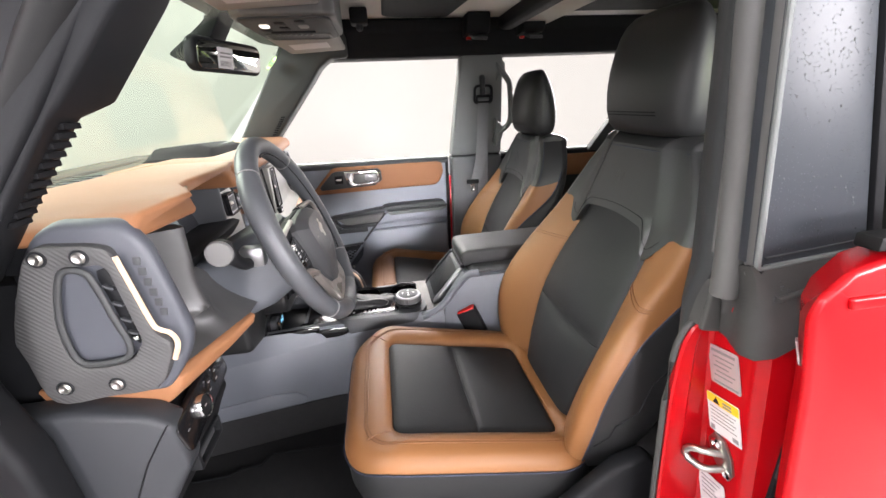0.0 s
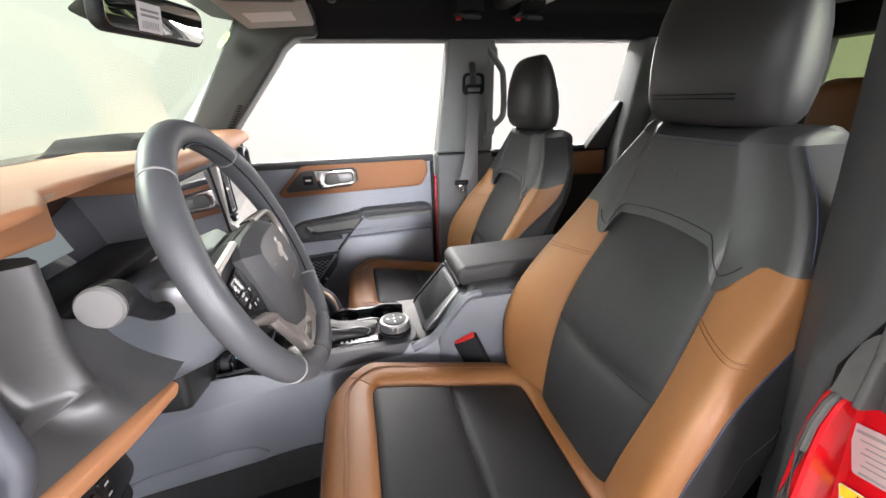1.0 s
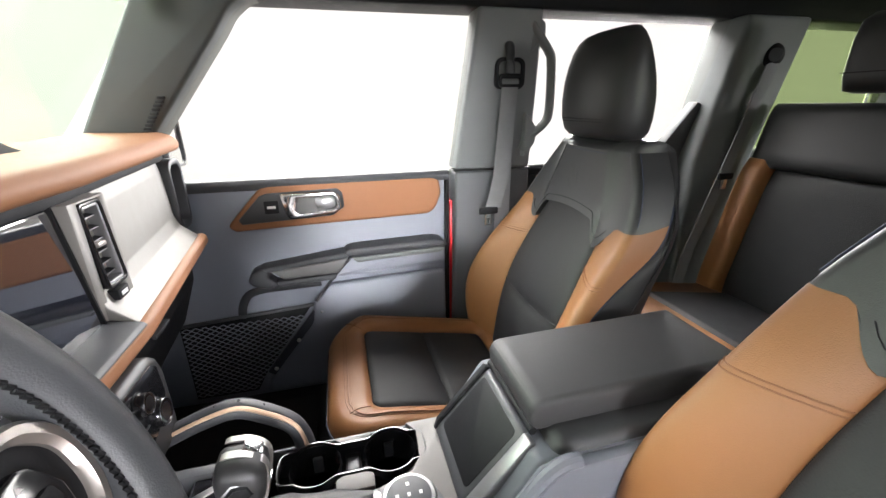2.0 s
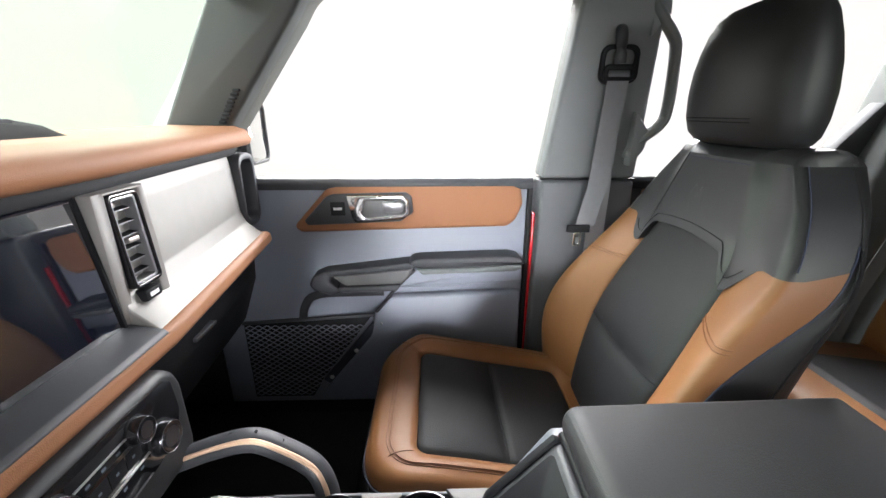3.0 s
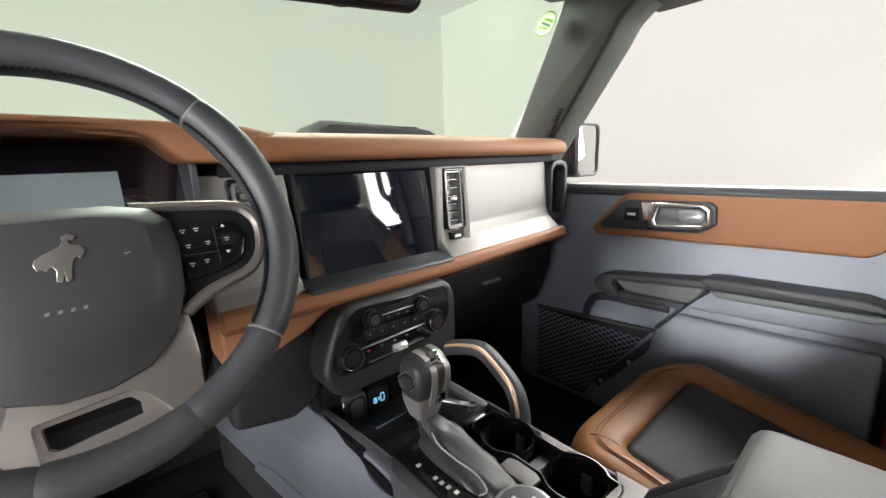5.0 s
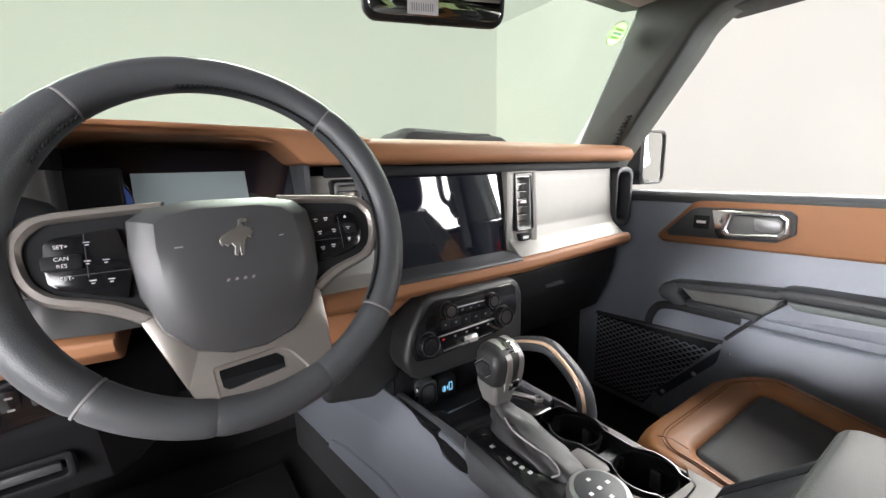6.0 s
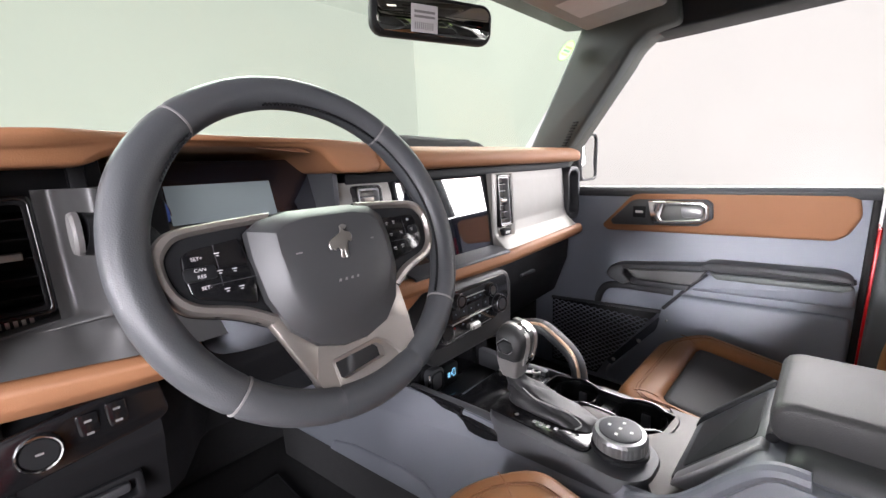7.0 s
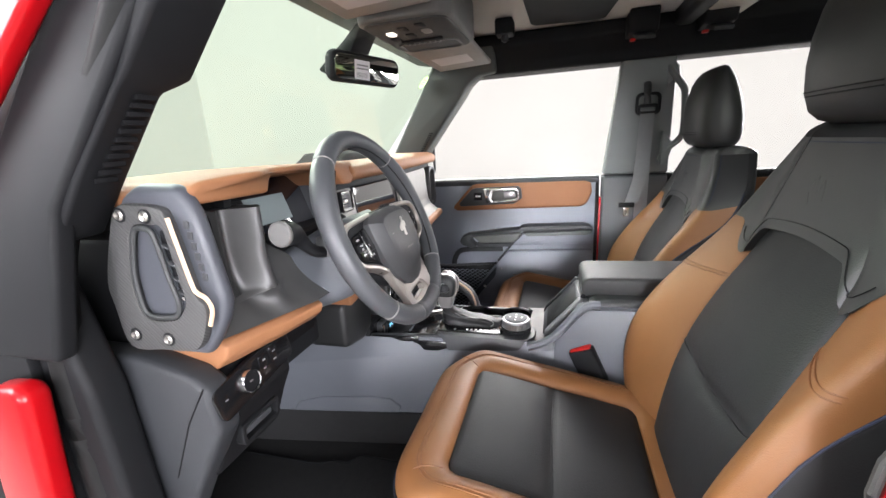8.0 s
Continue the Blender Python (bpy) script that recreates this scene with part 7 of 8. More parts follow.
rb = empty("rear_belt", (1.1, 0.6, 1.2), "dark grey rear seat belt hanging from the rear pillar", "seat belt")
part("anchor", lathe([(0.034, 0), (0.034, 0.012), (0.02, 0.022)], (1.19, 0.628, 1.60), (-0.3, -1, 0), 20), DARKER, rb, "black anchor cover")
part("webbing", strap_strip([(1.185, 0.610, 1.58), (1.12, 0.600, 1.38), (1.06, 0.590, 1.22), (0.98, 0.580, 1.0), (0.95, 0.57, 0.88)], 0.05, (1, 0, 0.3)), WEB, rb, "grey webbing")
part("tongue", box(1.045, 1.10, 0.580, 0.590, 1.235, 1.255, 0.003), DARKER, rb)
part("tongue_steel", box(1.055, 1.08, 0.581, 0.586, 1.205, 1.236, 0.001), CHROME, rb, "steel tongue")

# ---- overhead ----
mir = empty("rearview_mirror", (-0.46, 0.03, 1.62), "black framed rear-view mirror on the windshield", "mirror")
MM = pose(-0.449, 0.002, 1.648, 0, 8, -18)
part("mirror_shell", moved(prism(rrect(0.255, 0.074, 0.024, 6), "x", -0.028, 0.0, 0.008, 3), MM), DARKER, mir, "black shell", angle=50)
part("mirror_glass", moved(prism(rrect(0.236, 0.058, 0.018, 6), "x", -0.001, 0.0022, 0.0005), MM), MIRROR, mir, "mirror glass")
part("mirror_tag", moved(box(0.002, 0.0032, -0.053, 0.001, -0.026, 0.020, 0), MM), LABEL, mir, "white paper tag with print")
part("tag_print", moved(join(*[box(0.0031, 0.0036, -0.047, -0.005, z, z + 0.004, 0) for z in (0.006, -0.002)] + [box(0.0031, 0.0036, -0.046 + k * 0.004, -0.0445 + k * 0.004, -0.021, -0.009, 0) for k in range(10)]), MM), GREYINK, mir, "grey print as plain bars")
part("mirror_arm", sweep(spline([(-0.472, 0.010, 1.660), (-0.490, 0.016, 1.70), (-0.485, 0.022, 1.74)], 10), 0.014, sides=12), DARKER, mir)
part("sensor_box", prism([(-0.575, 1.655), (-0.50, 1.71), (-0.45, 1.752), (-0.43, 1.752), (-0.47, 1.69), (-0.545, 1.638)], "y", -0.045, 0.055, 0.008), DARKER, mir, "black sensor housing")

oh = empty("overhead_console", (-0.28, -0.05, 1.70), "grey overhead console with map lamps and keys", "overhead console")
part("console_shell", prism(rrect(0.215, 0.300, 0.038, 7, -0.285, -0.035), "z", 1.7045, 1.80, 0.009, 3), OHC, oh, "grey plastic shell", angle=50)
part("console_face", prism(rrect(0.192, 0.277, 0.030, 7, -0.285, -0.035), "z", 1.7000, 1.7070, 0.003), PILLAR_DK, oh, "darker lower face")
part("map_lamp", prism(rrect(0.020, 0.030, 0.007, 4, -0.338, -0.095), "z", 1.6965, 1.7015, 0.002), LAMPLENS, oh, "lit map lamp lens")
part("map_lamp", prism(rrect(0.022, 0.034, 0.007, 4, -0.255, -0.085), "z", 1.6970, 1.7015, 0.002), VISOR, oh, "unlit map lamp lens")
for x_, y_ in ((-0.300, -0.120), (-0.300, -0.065), (-0.345, -0.045), (-0.255, -0.135)):
    part("key", prism(rrect(0.022, 0.034, 0.006, 4, x_, y_), "z", 1.6975, 1.7015, 0.0015), DARKER, oh)
part("glasses_hatch", ring_prism(rrect(0.160, 0.092, 0.022, 6, -0.285, 0.050), rrect(0.148, 0.080, 0.017, 6, -0.285, 0.050), "z", 1.6965, 1.7010, 0.0012), OHC, oh, "raised rim of the glasses hatch")
part("microphone_grille", prism(rrect(0.105, 0.020, 0.005, 4, -0.290, -0.012), "z", 1.6965, 1.7010, 0.001), DARKER, oh)
for k in range(7):
    part("grille_rib", box(-0.335 + k * 0.0135, -0.3275 + k * 0.0135, -0.006, 0.008, 1.6935, 1.6975, 0.0012), OHC, oh)


def visor(name, y0, y1, label):
    v = empty(name, (-0.30, (y0 + y1) / 2, 1.71), label, "sun visor", "sun visors")
    part("visor_flap", moved(box(-0.098, 0.098, -(y1 - y0) / 2, (y1 - y0) / 2, -0.009, 0.009, 0.008, 4), pose(-0.298, (y0 + y1) / 2, 1.722, 0, -3, 0)), VISOR, v, "pale grey flap", angle=50)
    part("visor_label", moved(box(-0.062, 0.055, -0.075, 0.045, -0.0102, -0.0088, 0), pose(-0.298, (y0 + y1) / 2 + 0.06, 1.722, 0, -3, 0)), LABEL, v, "paper warning label")
    part("visor_rod", lathe([(0.006, -(y1 - y0) / 2), (0.006, (y1 - y0) / 2)], (-0.388, (y0 + y1) / 2, 1.738), (0, 1, 0), 10), DARK, v)
    part("visor_clip", box(-0.395, -0.370, y0 - 0.02, y0 + 0.012, 1.722, 1.755, 0.005), DARKER, v)
    return v


visor("sun_visor", 0.085, 0.515, "pale grey folded sun visor with a paper label")
visor("sun_visor", -0.535, -0.205, "pale grey folded sun visor of the driver")

rp = empty("roof_pad", (0.08, 0.25, 1.82), "black sound-deadening pad on the hardtop underside", "roof pad", "roof pads")
part("pad_panel", prism([(-0.070, 0.0), (-0.060, 0.49), (-0.045, 0.515), (0.155, 0.545), (0.185, 0.53), (0.24, 0.0)], "z", 1.822, 1.836, 0.006, 3), DARKER, rp)
rp2 = empty("roof_pad", (0.85, 0.2, 1.82), "black sound-deadening pad on the hardtop underside", "roof pad", "roof pads")
part("pad_panel", box(0.60, 1.55, -0.4, 0.45, 1.820, 1.836, 0.006), DARKER, rp2)
rbm = empty("roof_beam", (0.40, 0.0, 1.79), "dark cross beam under the hardtop with latches", "roof beam")
part("beam", prism([(0.405, 1.795), (0.42, 1.785), (0.455, 1.785), (0.47, 1.795), (0.47, 1.835), (0.405, 1.835)], "y", -0.60, 0.60, 0.005), DARKER, rbm, "dark steel beam")
part("beam_cover", prism([(0.478, 1.80), (0.60, 1.80), (0.60, 1.834), (0.478, 1.834)], "y", -0.60, 0.60, 0.006), HEADLINER, rbm, "pale cover strip")
for x in (0.30, 0.52):
    lt = empty("roof_latch", (x, 0.56, 1.78), "black roof panel latch with a red tab", "latch", "roof latches")
    part("latch_body", prism([(0.50, 1.8345), (0.51, 1.780), (0.52, 1.765), (0.60, 1.76), (0.615, 1.79), (0.615, 1.8345)], "x", x - 0.045, x + 0.045, 0.006), DARKER, lt)
    part("latch_lever", moved(box(-0.03, 0.03, -0.05, 0.03, -0.006, 0.006, 0.004), pose(x, 0.55, 1.762, 20, 0, 8)), DARK, lt)
    part("latch_tab", box(x - 0.03, x - 0.012, 0.585, 0.60, 1.752, 1.762, 0.002), REDPL, lt, "red tab")
lt2 = empty("visor_hook", (-0.12, 0.5, 1.78), "small black coat hook bracket under the roof", "hook")
part("bracket", box(-0.17, -0.11, 0.40, 0.47, 1.785, 1.835, 0.008), DARKER, lt2)
part("knob", lathe([(0.012, 0), (0.012, 0.015), (0.006, 0.02)], (-0.14, 0.43, 1.785), (0, 0, -1), 14), DARK, lt2)

# windshield sticker
stk2 = empty("windshield_sticker", (-0.482, 0.570, 1.691), "round green and white sticker on the windshield", "sticker")
nn = Vector((0.415, 0, -0.38)).normalized()
part("disc", lathe([(0.031, 0), (0.031, 0.0008)], (-0.480, 0.570, 1.688), tuple(nn), 32), FILM, stk2, "pale disc")
q_ = Vector((0, 0, 1)).rotation_difference(nn).to_matrix()
part("ring", sweep([Vector((-0.480, 0.570, 1.688)) + q_ @ Vector((0.0295 * math.cos(2 * math.pi * k / 40), 0.0295 * math.sin(2 * math.pi * k / 40), 0.001)) for k in range(40)], 0.0014, 0.0006, closed=True, sides=6, up=tuple(nn)), FILM_GREEN, stk2, "green rim")
for k in range(3):
    m = facing(Vector((-0.480, 0.570, 1.688)) + nn * 0.0012 + Vector((0.38, 0, 0.415)).normalized() * (0.010 - k * 0.010), (0, 1, 0), (0.38, 0, 0.415))
    part("bar", moved(box(-0.018, 0.018, -0.003, 0.003, 0, 0.0006, 0), m), FILM_GREEN if k != 1 else FILM_GREY, stk2)

# outside mirror
om = empty("outside_mirror", (-0.66, 1.02, 1.29), "door mirror with a black rim outside the passenger window", "mirror")
part("mirror_housing", prism(rrect(0.150, 0.190, 0.030, 6, 1.040, 1.385), "x", -0.72, -0.618, 0.014, 3), DARKER, om, "black housing", angle=50)
part("mirror_glass", prism(rrect(0.134, 0.174, 0.024, 6, 1.040, 1.385), "x", -0.6195, -0.6155, 0.0005), MIRROR, om, "mirror glass")
part("mirror_arm", box(-0.70, -0.64, 0.83, 0.975, 1.30, 1.345, 0.012), DARKER, om)
part("mirror_edge", ring_prism(rrect(0.150, 0.190, 0.030, 6, 1.040, 1.385), rrect(0.132, 0.172, 0.024, 6, 1.040, 1.385), "x", -0.625, -0.612, 0.003), DARK, om, "dark rim")
solo("fender", prism([(-1.6, 1.20), (-1.6, 1.30), (-0.95, 1.352), (-0.86, 1.40), (-0.82, 1.40), (-0.80, 1.20)], "y", 0.74, 0.90, 0.02, 3), RED, "red painted front fender outside the windshield", "fender", kind="structure")

# A-pillar speaker grille slots
for side, nm in ((1, "passenger"), (-1, "driver")):
    sg = empty("pillar_grille", (-0.5, side * 0.68, 1.43), "slotted dark grille in the windshield pillar trim", "grille", "pillar grilles")
    n = 11
    for k in range(n):
        f = k / (n - 1)
        if side < 0:
            c = Vector((-0.474 + 0.058 * f, -0.702 + 0.026 * f, 1.429 + 0.089 * f))
            part("slot", moved(box(-0.004, 0.003, -0.013, 0.013, -0.0030, 0.0030, 0.001), Matrix.Translation(c)), KNEE, sg)
        else:
            x, z = -0.550 + 0.060 * f, 1.408 + 0.085 * f
            y = 0.715 - LEAN_Y * (z - SILL_Z) / (RAIL_Z - SILL_Z)
            part("slot", moved(box(-0.008, 0.008, -0.004, 0.004, -0.0028, 0.0028, 0.001), Matrix.Translation((x - 0.002, y - 0.001, z))), DARKER, sg)

# ---- driver side: open doorway ----
solo("pillar_hinge_driver", prism([(-0.86, 0.56), (-0.86, 1.34), (-0.60, 1.385), (-0.56, 1.28), (-0.53, 1.16), (-0.515, 0.85), (-0.48, 0.56)], "y", -0.752, -0.700, 0.012, 3), DARKER,
     "dark plastic kick trim of the driver's door hinge pillar", "pillar trim", kind="structure")
solo("jamb_hinge_back", prism([(-0.95, 0.40), (-0.95, 1.20), (-0.60, 1.28), (-0.60, 0.40)], "y", -0.765, -0.752, 0.002), DARKER, "black sealed gap behind the hinge pillar", "door jamb", kind="structure")
solo("jamb_hinge", prism([(-0.78, 0.40), (-0.652, 1.17), (-0.62, 1.195), (-0.572, 1.20), (-0.558, 1.185), (-0.58, 1.05), (-0.66, 0.40)], "y", -0.80, -0.766, 0.012, 4), RED, "red painted hinge pillar of the open driver doorway", "door jamb", kind="structure")
fl = prism([(-0.22, 1.80), (-0.36, 1.80), (-0.50, 1.61), (-0.64, 1.40), (-0.68, 1.22), (-0.53, 1.22), (-0.50, 1.40), (-0.36, 1.61)], "y", -0.772, -0.745, 0.008, 3)
solo("pillar_a_flange", lean(fl, -0.85), DARKER, "black rubber-covered flange of the windshield pillar", "door seal", kind="structure")
pa = prism([(-0.30, 1.80), (-0.40, 1.80), (-0.56, 1.61), (-0.72, 1.40), (-0.67, 1.40), (-0.47, 1.61)], "y", -0.80, -0.774, 0.008, 3)
solo("pillar_a_outer", lean(pa, -0.85), RED, "red painted windshield pillar of the doorway", "pillar", kind="structure")
sealp = spline([(0.24, -0.69, 1.735), (-0.10, -0.69, 1.730), (-0.27, -0.69, 1.715), (-0.355, -0.693, 1.65), (-0.435, -0.70, 1.54), (-0.525, -0.722, 1.40), (-0.565, -0.735, 1.27), (-0.575, -0.74, 1.05), (-0.555, -0.74, 0.6)], 64)
solo("door_seal", sweep(sealp, 0.021, 0.019, sides=14), SEAL, "thick black rubber door seal of the driver doorway", "door seal", kind="structure")
solo("sill_driver", box(-0.55, 0.25, -0.82, -0.72, 0.40, 0.60, 0.012), DARKER, "black door sill of the driver doorway", "sill", kind="structure")
solo("pillar_hinge_passenger", box(-1.12, -0.702, 0.762, 0.84, 0.50, 1.33, 0.012), CARPET, "black trim of the passenger's hinge pillar", "pillar trim", kind="structure")

# centre pillar of the driver's side, its jamb, seal and the closed rear door behind
def swept_back(bm):
    for v in bm.verts:
        v.co.x += (1.63 - v.co.z) * 0.08
    return bm


def between(z, table):
    """Straight steps through a table of (height, value), highest first."""
    for (z0, v0), (z1, v1) in zip(table, table[1:]):
        if z >= z1:
            return v0 + (v1 - v0) * min(1.0, max(0.0, (z0 - z) / (z0 - z1)))
    return table[-1][1]


JAMB_IN = [(1.222, 0.332), (1.216, 0.320), (1.203, 0.307), (1.18, 0.298), (1.15, 0.295), (1.08, 0.294), (0.98, 0.299), (0.90, 0.303), (0.40, 0.335)]
JAMB_CREASE = [(1.222, 0.340), (1.204, 0.342), (1.086, 0.358), (0.948, 0.376), (0.40, 0.44)]
psec = [(0.372, -0.60), (0.338, -0.622), (0.306, -0.660), (0.287, -0.695), (0.284, -0.708), (0.290, -0.717), (0.32, -0.719), (0.46, -0.70), (0.46, -0.60)]
pil = loft([[(x, y + (0.024 if z < 1.25 and y < -0.68 else 0), z) for x, y in psec] for z in (1.80, 1.30, 1.235, 0.58)])
solo("pillar_b_driver", swept_back(pil), PILLAR_DK, "dark grained plastic trim of the driver's centre pillar", "pillar trim", kind="structure", angle=50)
solo("pillar_b_seam", sweep([(0.286 + (1.63 - z) * 0.08, -0.7185, z) for z in (1.80, 1.6, 1.45, 1.325)], 0.0022, sides=8), SEAL_LT, "thin pale lip along the centre pillar trim", "trim", kind="structure")
solo("seal_b_driver", sweep([(0.266, -0.7355, 1.80), (0.284, -0.735, 1.60), (0.306, -0.735, 1.44), (0.318, -0.735, 1.33), (0.322, -0.735, 1.27)], 0.0150, 0.0175, sides=18, up=(0, 1, 0)), SEAL_LT, "grey rubber seal along the centre pillar", "door seal", kind="structure")
flat = prism([(0.003, -0.750), (-0.012, -0.768), (-0.012, -0.778), (0.03, -0.778), (0.03, -0.745)], "z", 1.312, 1.80, 0.002)
for v in flat.verts:
    v.co.x += 0.322 - (v.co.z - 1.325) * 0.128
solo("seal_b_flat", flat, SEAL_LT, "flat grey flange beside the seal", "door seal", kind="structure")


def jamb_section(z):
    """Plan of the lock pillar at a height: flange that meets the seal, crease, face with the labels, outer return."""
    xl, xc = between(z, JAMB_IN), between(z, JAMB_CREASE)
    pts = [(xl + 0.004, -0.696), (xl, -0.7105), (xl + 0.003, -0.7135), (xl + (xc - xl) * 0.42, -0.7140), (xl + (xc - xl) * 0.50, -0.7115), (xc - 0.006, -0.7115), (xc, -0.7155), (xc - 0.001, -0.776), (xc - 0.0005, -0.780), (xc + 0.002, -0.786), (xc + 0.006, -0.7905), (xc + 0.010, -0.795), (xc + 0.02, -0.798), (0.52, -0.798), (0.52, -0.696)]
    return [(x, y, z) for x, y in pts]


jamb = loft([jamb_section(z) for z in (1.262, 1.222, 1.216, 1.210, 1.203, 1.192, 1.18, 1.165, 1.15, 1.12, 1.08, 1.03, 0.98, 0.90, 0.65, 0.40)])
solo("jamb_b", jamb, RED, "red painted lock pillar of the driver doorway", "door jamb", kind="structure", angle=24)
solo("jamb_b_seal", sweep([(between(z, JAMB_IN) - 0.005, -0.7065, z) for z in (1.222, 1.212, 1.203, 1.19, 1.18, 1.165, 1.15, 1.08, 0.98, 0.90, 0.60)], 0.0045, 0.0045, sides=10), BOOT_RUBBER, "grey rubber lip round the red flange", "door seal", kind="structure")
# black plate, proud of the red return, in place of the gap's shade
solo("jamb_b_gap", box(0.405, 0.53, -0.8035, -0.79, 0.42, 1.092, 0.003), DARKER, "black plate for the shaded gap behind the lock pillar", "door jamb", kind="structure")
check = empty("door_check", (0.41, -0.80, 1.02), "black latch block in the gap of the rear door", "latch")
part("block", box(0.408, 0.432, -0.812, -0.802, 0.985, 1.050, 0.003), GREYMET, check)
part("arm", box(0.402, 0.41, -0.818, -0.802, 1.00, 1.03, 0.002), DARK, check)
for zz in (1.20, 1.16, 1.125):
    solo("body_plug", lathe([(0.009, 0.0), (0.009, 0.002), (0.006, 0.0035), (0.0, 0.0035)], (0.405 + (1.2 - zz) * 0.3, -0.7975, zz), (0, -1, 0), 20), RED, "red painted plug in the body side", "plug", group="body plugs")

# rubber boot that closes the top of the lock pillar: a flat flap, a hollow and a drooping corner
boot = loft([
    [(0.309, -0.700, 1.214), (0.311, -0.719, 1.214), (0.338, -0.7205, 1.206), (0.337, -0.738, 1.2045), (0.329, -0.758, 1.203), (0.322, -0.776, 1.203), (0.325, -0.795, 1.206), (0.338, -0.808, 1.216), (0.375, -0.810, 1.236), (0.375, -0.700, 1.236)],
    [(0.309, -0.702, 1.220), (0.311, -0.720, 1.220), (0.337, -0.7220, 1.212), (0.338, -0.738, 1.210), (0.327, -0.758, 1.208), (0.319, -0.777, 1.208), (0.321, -0.797, 1.211), (0.336, -0.811, 1.222), (0.380, -0.812, 1.242), (0.380, -0.702, 1.242)],
    [(0.312, -0.704, 1.250), (0.314, -0.7215, 1.250), (0.333, -0.7235, 1.248), (0.340, -0.738, 1.248), (0.328, -0.758, 1.246), (0.318, -0.777, 1.245), (0.320, -0.795, 1.246), (0.335, -0.806, 1.252), (0.40, -0.808, 1.262), (0.40, -0.704, 1.262)],
    [(0.315, -0.708, 1.272), (0.317, -0.7225, 1.272), (0.326, -0.7255, 1.274), (0.334, -0.740, 1.276), (0.328, -0.758, 1.278), (0.317, -0.776, 1.280), (0.318, -0.789, 1.280), (0.332, -0.796, 1.284), (0.425, -0.798, 1.292), (0.425, -0.708, 1.292)],
    [(0.314, -0.715, 1.284), (0.316, -0.7255, 1.286), (0.322, -0.7335, 1.294), (0.326, -0.744, 1.300), (0.319, -0.760, 1.308), (0.309, -0.774, 1.314), (0.310, -0.784, 1.316), (0.322, -0.788, 1.318), (0.448, -0.790, 1.326), (0.448, -0.715, 1.326)],
    [(0.318, -0.730, 1.300), (0.319, -0.734, 1.304), (0.320, -0.740, 1.310), (0.318, -0.752, 1.318), (0.310, -0.763, 1.324), (0.304, -0.774, 1.328), (0.304, -0.780, 1.329), (0.316, -0.782, 1.330), (0.458, -0.784, 1.338), (0.458, -0.725, 1.338)]])
solo("boot_b", boot, BOOT_RUBBER, "grey rubber corner boot over the lock pillar", "rubber boot", kind="structure", angle=55)
solo("boot_flap", prism([(0.3085, 1.2105), (0.312, 1.252), (0.315, 1.276), (0.319, 1.284), (0.327, 1.270), (0.333, 1.245), (0.3385, 1.2045)], "y", -0.7275, -0.7190, 0.003, 3), FLAP_RUBBER, "pale grey flap of the corner boot", "rubber boot", kind="structure")
solo("boot_rib", sweep(spline([(0.335, -0.7965, 1.290), (0.37, -0.7995, 1.300), (0.41, -0.7975, 1.300), (0.44, -0.793, 1.308)], 20), 0.0035, sides=8), BOOT_RUBBER, "moulded rib of the rubber panel", "trim", kind="structure")
solo("boot_clip", prism([(-0.006, 0.009), (-0.001, 0.010), (0.006, -0.008), (0.002, -0.010)], "y", -0.789, -0.786, 0.001), DARKER, "small black torn clip on the seal", "clip", kind="structure").location = (0.317, 0.004, 1.322)
solo("applique_b", prism([(0.310, 1.328), (0.457, 1.341), (0.312, 1.80), (0.250, 1.80)], "y", -0.782, -0.755, 0.003), WET, "dark glossy pillar panel beaded with rain", "pillar panel", kind="structure")
solo("applique_edge", sweep([(0.455, -0.7835, 1.3395), (0.313, -0.7835, 1.3275), (0.3095, -0.7835, 1.330), (0.250, -0.7835, 1.80)], 0.0034, sides=8, up=(0, 1, 0)), PILLAR, "grey rim of the pillar panel", "trim", kind="structure")
solo("applique_fold", sweep([(0.452, -0.7828, 1.3515), (0.318, -0.7828, 1.3395)], 0.0016, sides=6, up=(0, 1, 0)), DARK, "raised lower line of the pillar panel", "trim", kind="structure")
solo("applique_rear", prism([(0.459, 1.341), (0.472, 1.342), (0.328, 1.80), (0.314, 1.80)], "y", -0.786, -0.760, 0.002), DARKER, "black window channel", "trim", kind="structure")
rnd = random.Random(77)
drops = bmesh.new()
for k in range(150):
    z = 1.345 + 0.27 * rnd.random() ** 1.2
    f = (z - 1.34) / 0.46
    x0, x1 = 0.313 - 0.06 * f, 0.452 - 0.142 * f
    r = rnd.uniform(0.0004, 0.0011)
    bmesh.ops.create_icosphere(drops, subdivisions=1, radius=r, matrix=Matrix.Translation((x0 + (x1 - x0) * rnd.random(), -0.7824, z)) @ Matrix.Diagonal((1, 0.6, rnd.uniform(1.0, 1.7), 1)))
for k in range(16):
    bmesh.ops.create_icosphere(drops, subdivisions=1, radius=rnd.uniform(0.0008, 0.0016), matrix=Matrix.Translation((rnd.uniform(0.325, 0.36), -0.7965, rnd.uniform(1.285, 1.318))))
solo("rain_drops", drops, DROPS, "clear beads of rain on the pillar panel", "water drops", kind="stuff")
rdd = empty("rear_driver_door", (0.7, -0.86, 0.42), "closed glossy red rear door on the driver's side", "car door")
sk = prism([(0.43, 0.42), (0.332, 1.05), (0.308, 1.215), (0.293, 1.28), (0.285, 1.312), (0.291, 1.334), (0.318, 1.360), (0.352, 1.368), (1.10, 1.372), (1.10, 0.42)], "y", -0.872, -0.822, 0.007, 4)
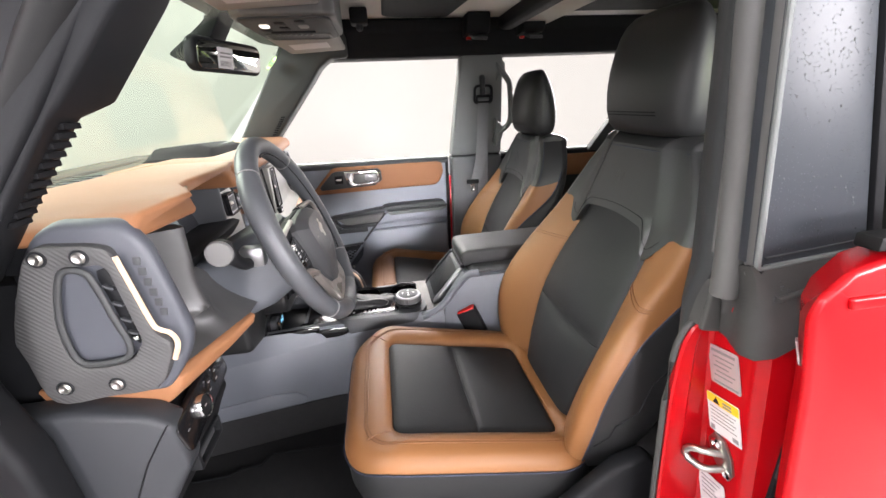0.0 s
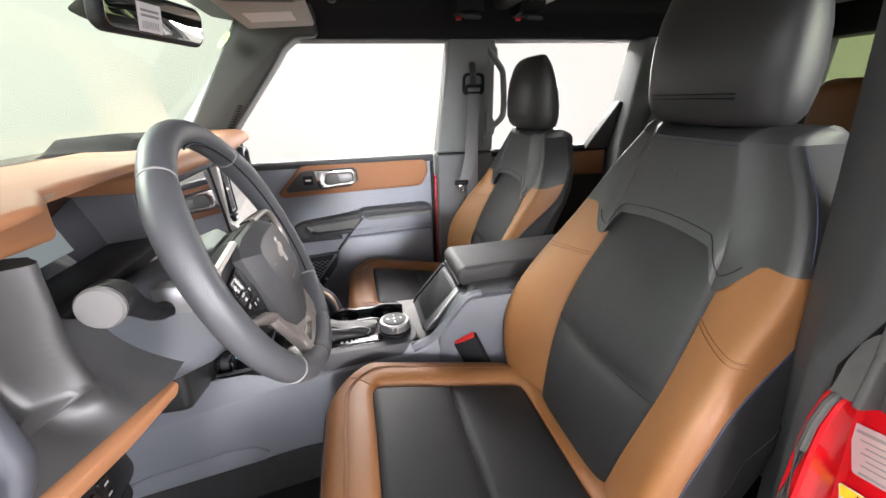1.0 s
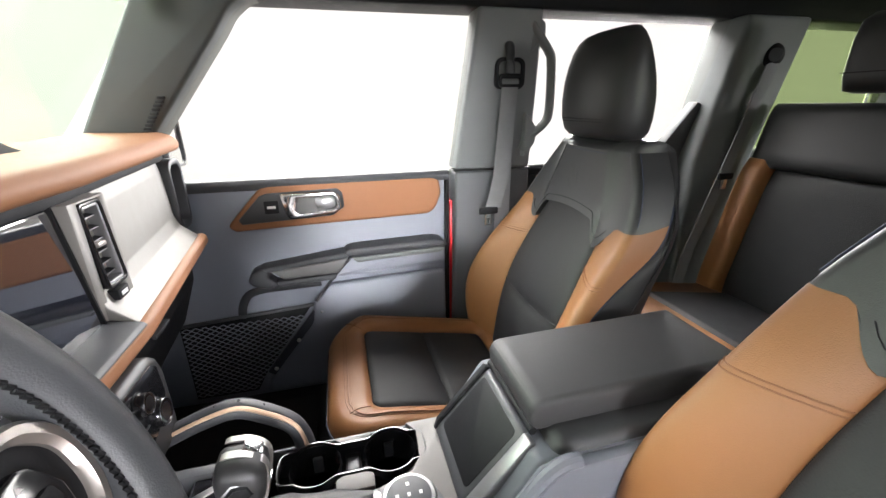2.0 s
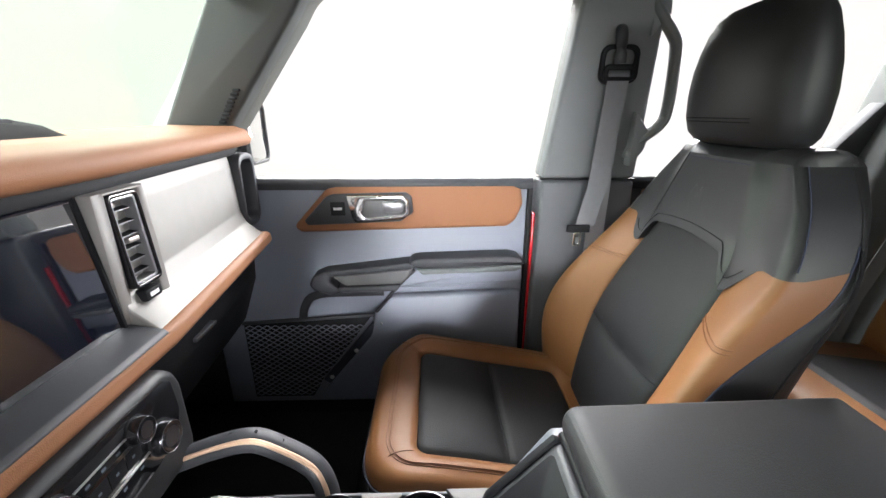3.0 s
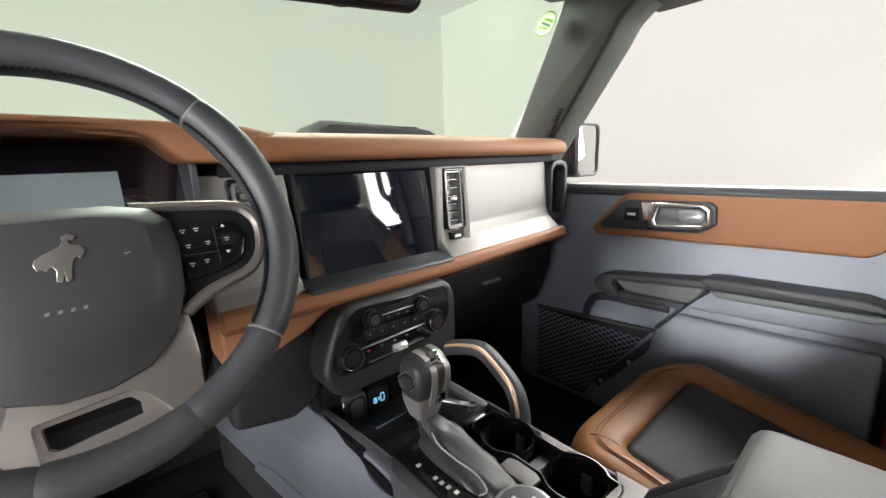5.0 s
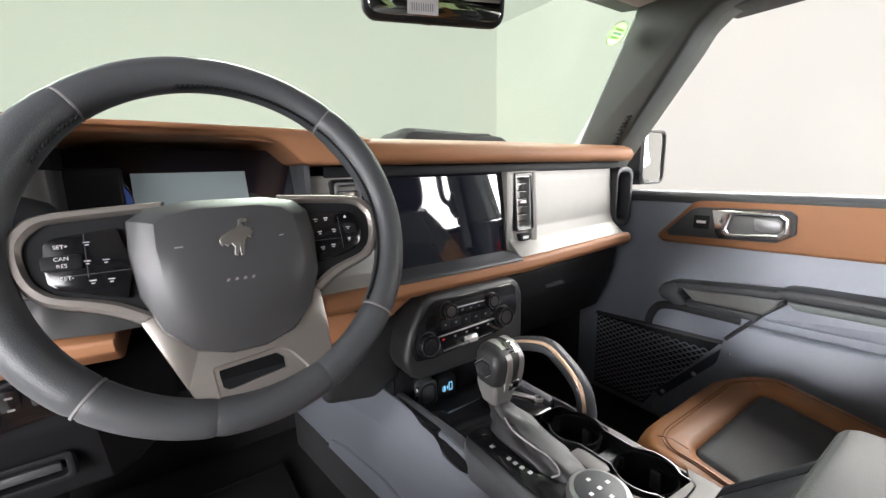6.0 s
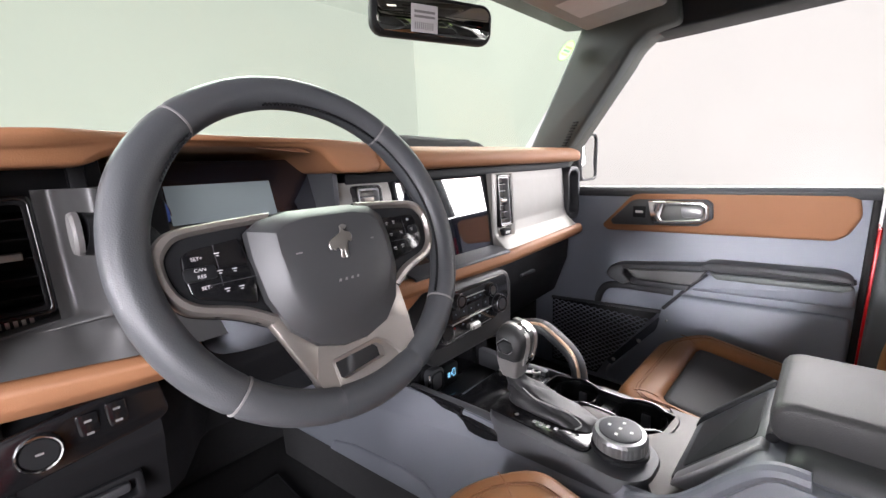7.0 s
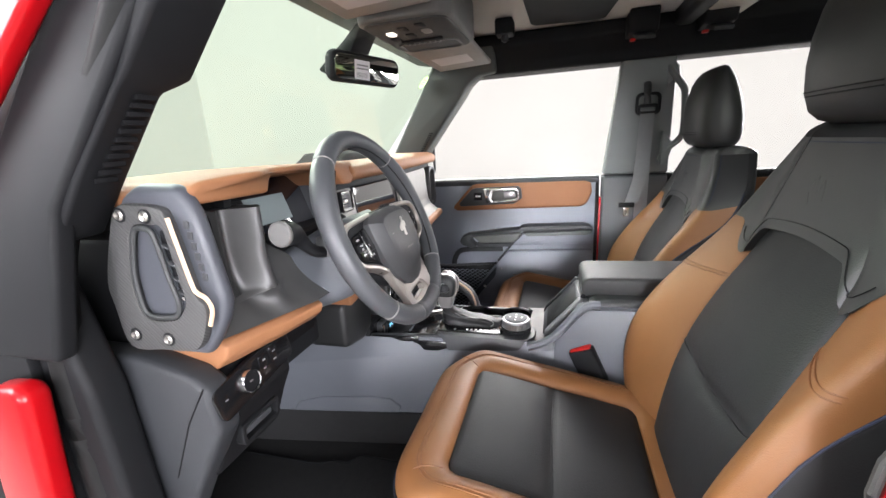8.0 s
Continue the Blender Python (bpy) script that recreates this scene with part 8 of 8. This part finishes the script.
for v in sk.verts:
    if v.co.x < 0.6:
        v.co.x += 0.040 * smooth01((v.co.y + 0.868) / 0.046)
    elif v.co.z > 1.2:
        v.co.z -= 0.012 * smooth01((v.co.y + 0.868) / 0.046)
part("door_skin", sk, RED, rdd, "glossy red door skin", angle=35)
part("skin_crease", prism([(0.318, 1.3335), (1.09, 1.332), (1.09, 1.318), (0.322, 1.320)], "y", -0.8765, -0.870, 0.003, 3), RED, rdd, "raised swage line")
part("edge_plate", moved(prism(rrect(0.010, 0.030, 0.002, 3), "z", -0.001, 0.001, 0.0004), facing((0.3125, -0.8482, 1.258), (0.76, 0.65, 0), (-0.2, 0.2, 1))), LABEL_SIL, rdd, "small pale plate on the door edge")
part("belt_strip", box(0.345, 1.10, -0.866, -0.842, 1.374, 1.389, 0.003), SEAL, rdd, "black belt strip")
gl_r = part("door_glass", box(0.478, 1.08, -0.786, -0.780, 1.36, 1.80, 0.001), PRIVACY, rdd, "tinted window glass")
gl_r.visible_shadow = False
part("door_inner", box(0.54, 1.08, -0.83, -0.72, 0.45, 1.33, 0.006), DARKER, rdd)

# striker and labels on the lock pillar: a plane across the jamb
JO, JR = Vector((0.35, -0.75, 1.1)), Vector((-0.01, -1.0, 0.20))


def jamb_m(s, z):
    return facing((between(z, JAMB_CREASE) - 0.002, -0.7155 - s, z), JR, (-0.132, 0.20, 1))


strk = empty("door_striker", tuple(JO), "steel door striker bolted to the red pillar", "striker")
SM = jamb_m(0.034, 0.995)
part("striker_plate", moved(prism([(-0.020, 0.020), (-0.006, 0.038), (0.012, 0.032), (0.023, 0.008), (0.023, -0.020), (0.012, -0.037), (0.002, -0.032), (-0.016, -0.008)], "z", 0.000, 0.005, 0.0015), SM), STEEL, strk, "steel plate")
part("striker_loop", moved(sweep(spline([(0.006, -0.020, 0.002), (-0.006, -0.020, 0.026), (-0.026, -0.014, 0.036), (-0.032, -0.004, 0.036), (-0.024, 0.006, 0.032), (-0.006, 0.008, 0.020), (0.004, 0.004, 0.002)], 30), 0.0058, sides=12), SM), STEEL, strk, "bright loop")
part("striker_bolt", moved(lathe([(0.0085, 0.004), (0.0085, 0.008), (0.005, 0.010), (0.003, 0.007)], (-0.002, 0.022, 0), (0, 0, 1), 18), SM), CHROME, strk)
part("striker_bolt", moved(lathe([(0.0070, 0.004), (0.0070, 0.007), (0.004, 0.008), (0.003, 0.006)], (0.011, -0.025, 0), (0, 0, 1), 18), SM), CHROME, strk)


def label_tag(name, s, z, w, h, mats, text_rows, label):
    t = empty(name, tuple(JO), label, "label", "door jamb labels")
    m = jamb_m(s, z)
    part("paper", moved(prism(rrect(w, h, 0.003, 3), "z", 0.0008, 0.0015, 0), m), mats[0], t)
    if len(mats) > 1:
        part("header", moved(box(-w / 2 + 0.001, w / 2 - 0.001, h / 2 - 0.016, h / 2 - 0.001, 0.0014, 0.002, 0), m), mats[1], t, "yellow header")
        part("warning_mark", moved(prism([(-0.017, h / 2 - 0.014), (-0.005, h / 2 - 0.014), (-0.011, h / 2 - 0.003)], "z", 0.0019, 0.0024, 0), m), DARKER, t)
        for zz in (0.0055, 0.0105):
            part("header_print", moved(box(0.001, 0.016, h / 2 - zz - 0.0032, h / 2 - zz, 0.0019, 0.0024, 0), m), GREYINK, t)
    for x0, x1, zz, hh in text_rows:
        part("print", moved(box(x0, x1, zz, zz + hh, 0.0014, 0.0019, 0), m), GREYINK, t)
    return t


label_tag("tyre_label", 0.0245, 1.151, 0.052, 0.062, [LABEL_SIL], [(-0.021, 0.020, 0.021, 0.004)] + [(-0.018 + 0.004 * (k % 2), 0.018 - 0.005 * (k % 3), 0.013 - k * 0.0075, 0.0018) for k in range(5)] + [(-0.020, 0.022, -0.028, 0.003)], "silver printed label on the red lock pillar")
label_tag("warning_label", 0.032, 1.066, 0.058, 0.066, [LABEL, YELLOW], [(-0.024, 0.022 - 0.004 * (k % 2), 0.009 - k * 0.0062, 0.0014) for k in range(5)] + [(-0.026, -0.018, -0.030, 0.008), (0.014, 0.024, -0.029, 0.007)], "white warning label with a yellow header on the pillar")
label_tag("data_label", 0.027, 0.895, 0.054, 0.080, [LABEL], [(-0.020, 0.018 - 0.006 * (k % 3), 0.030 - k * 0.0085, 0.0018) for k in range(5)] + [(-0.014 + k * 0.007, -0.011 + k * 0.007, -0.034, 0.018) for k in range(5)], "white data label with barcode bars on the pillar")

# ---- floor mat and footwell ----
mt = empty("floor_mat", (-0.5, -0.42, 0.58), "black carpet floor mat in the driver's footwell", "floor mat")
mo = [(-0.86, -0.66), (-0.86, -0.26), (-0.60, -0.255), (-0.57, -0.235), (-0.52, -0.235), (-0.50, -0.20), (-0.24, -0.20), (-0.22, -0.62), (-0.30, -0.66)]
part("carpet_face", prism(mo, "z", 0.5795, 0.594, 0.005, 2), MATRUB, mt)
part("mat_binding", sweep([(x, y, 0.590) for x, y in mo + mo[:1]], 0.005, sides=8), DARKER, mt, "black bound edge")
mt2 = empty("floor_mat", (-0.5, 0.45, 0.58), "black carpet floor mat in the passenger's footwell", "floor mat")
part("carpet_face", box(-0.85, -0.25, 0.18, 0.70, 0.5795, 0.592, 0.005), MATRUB, mt2)
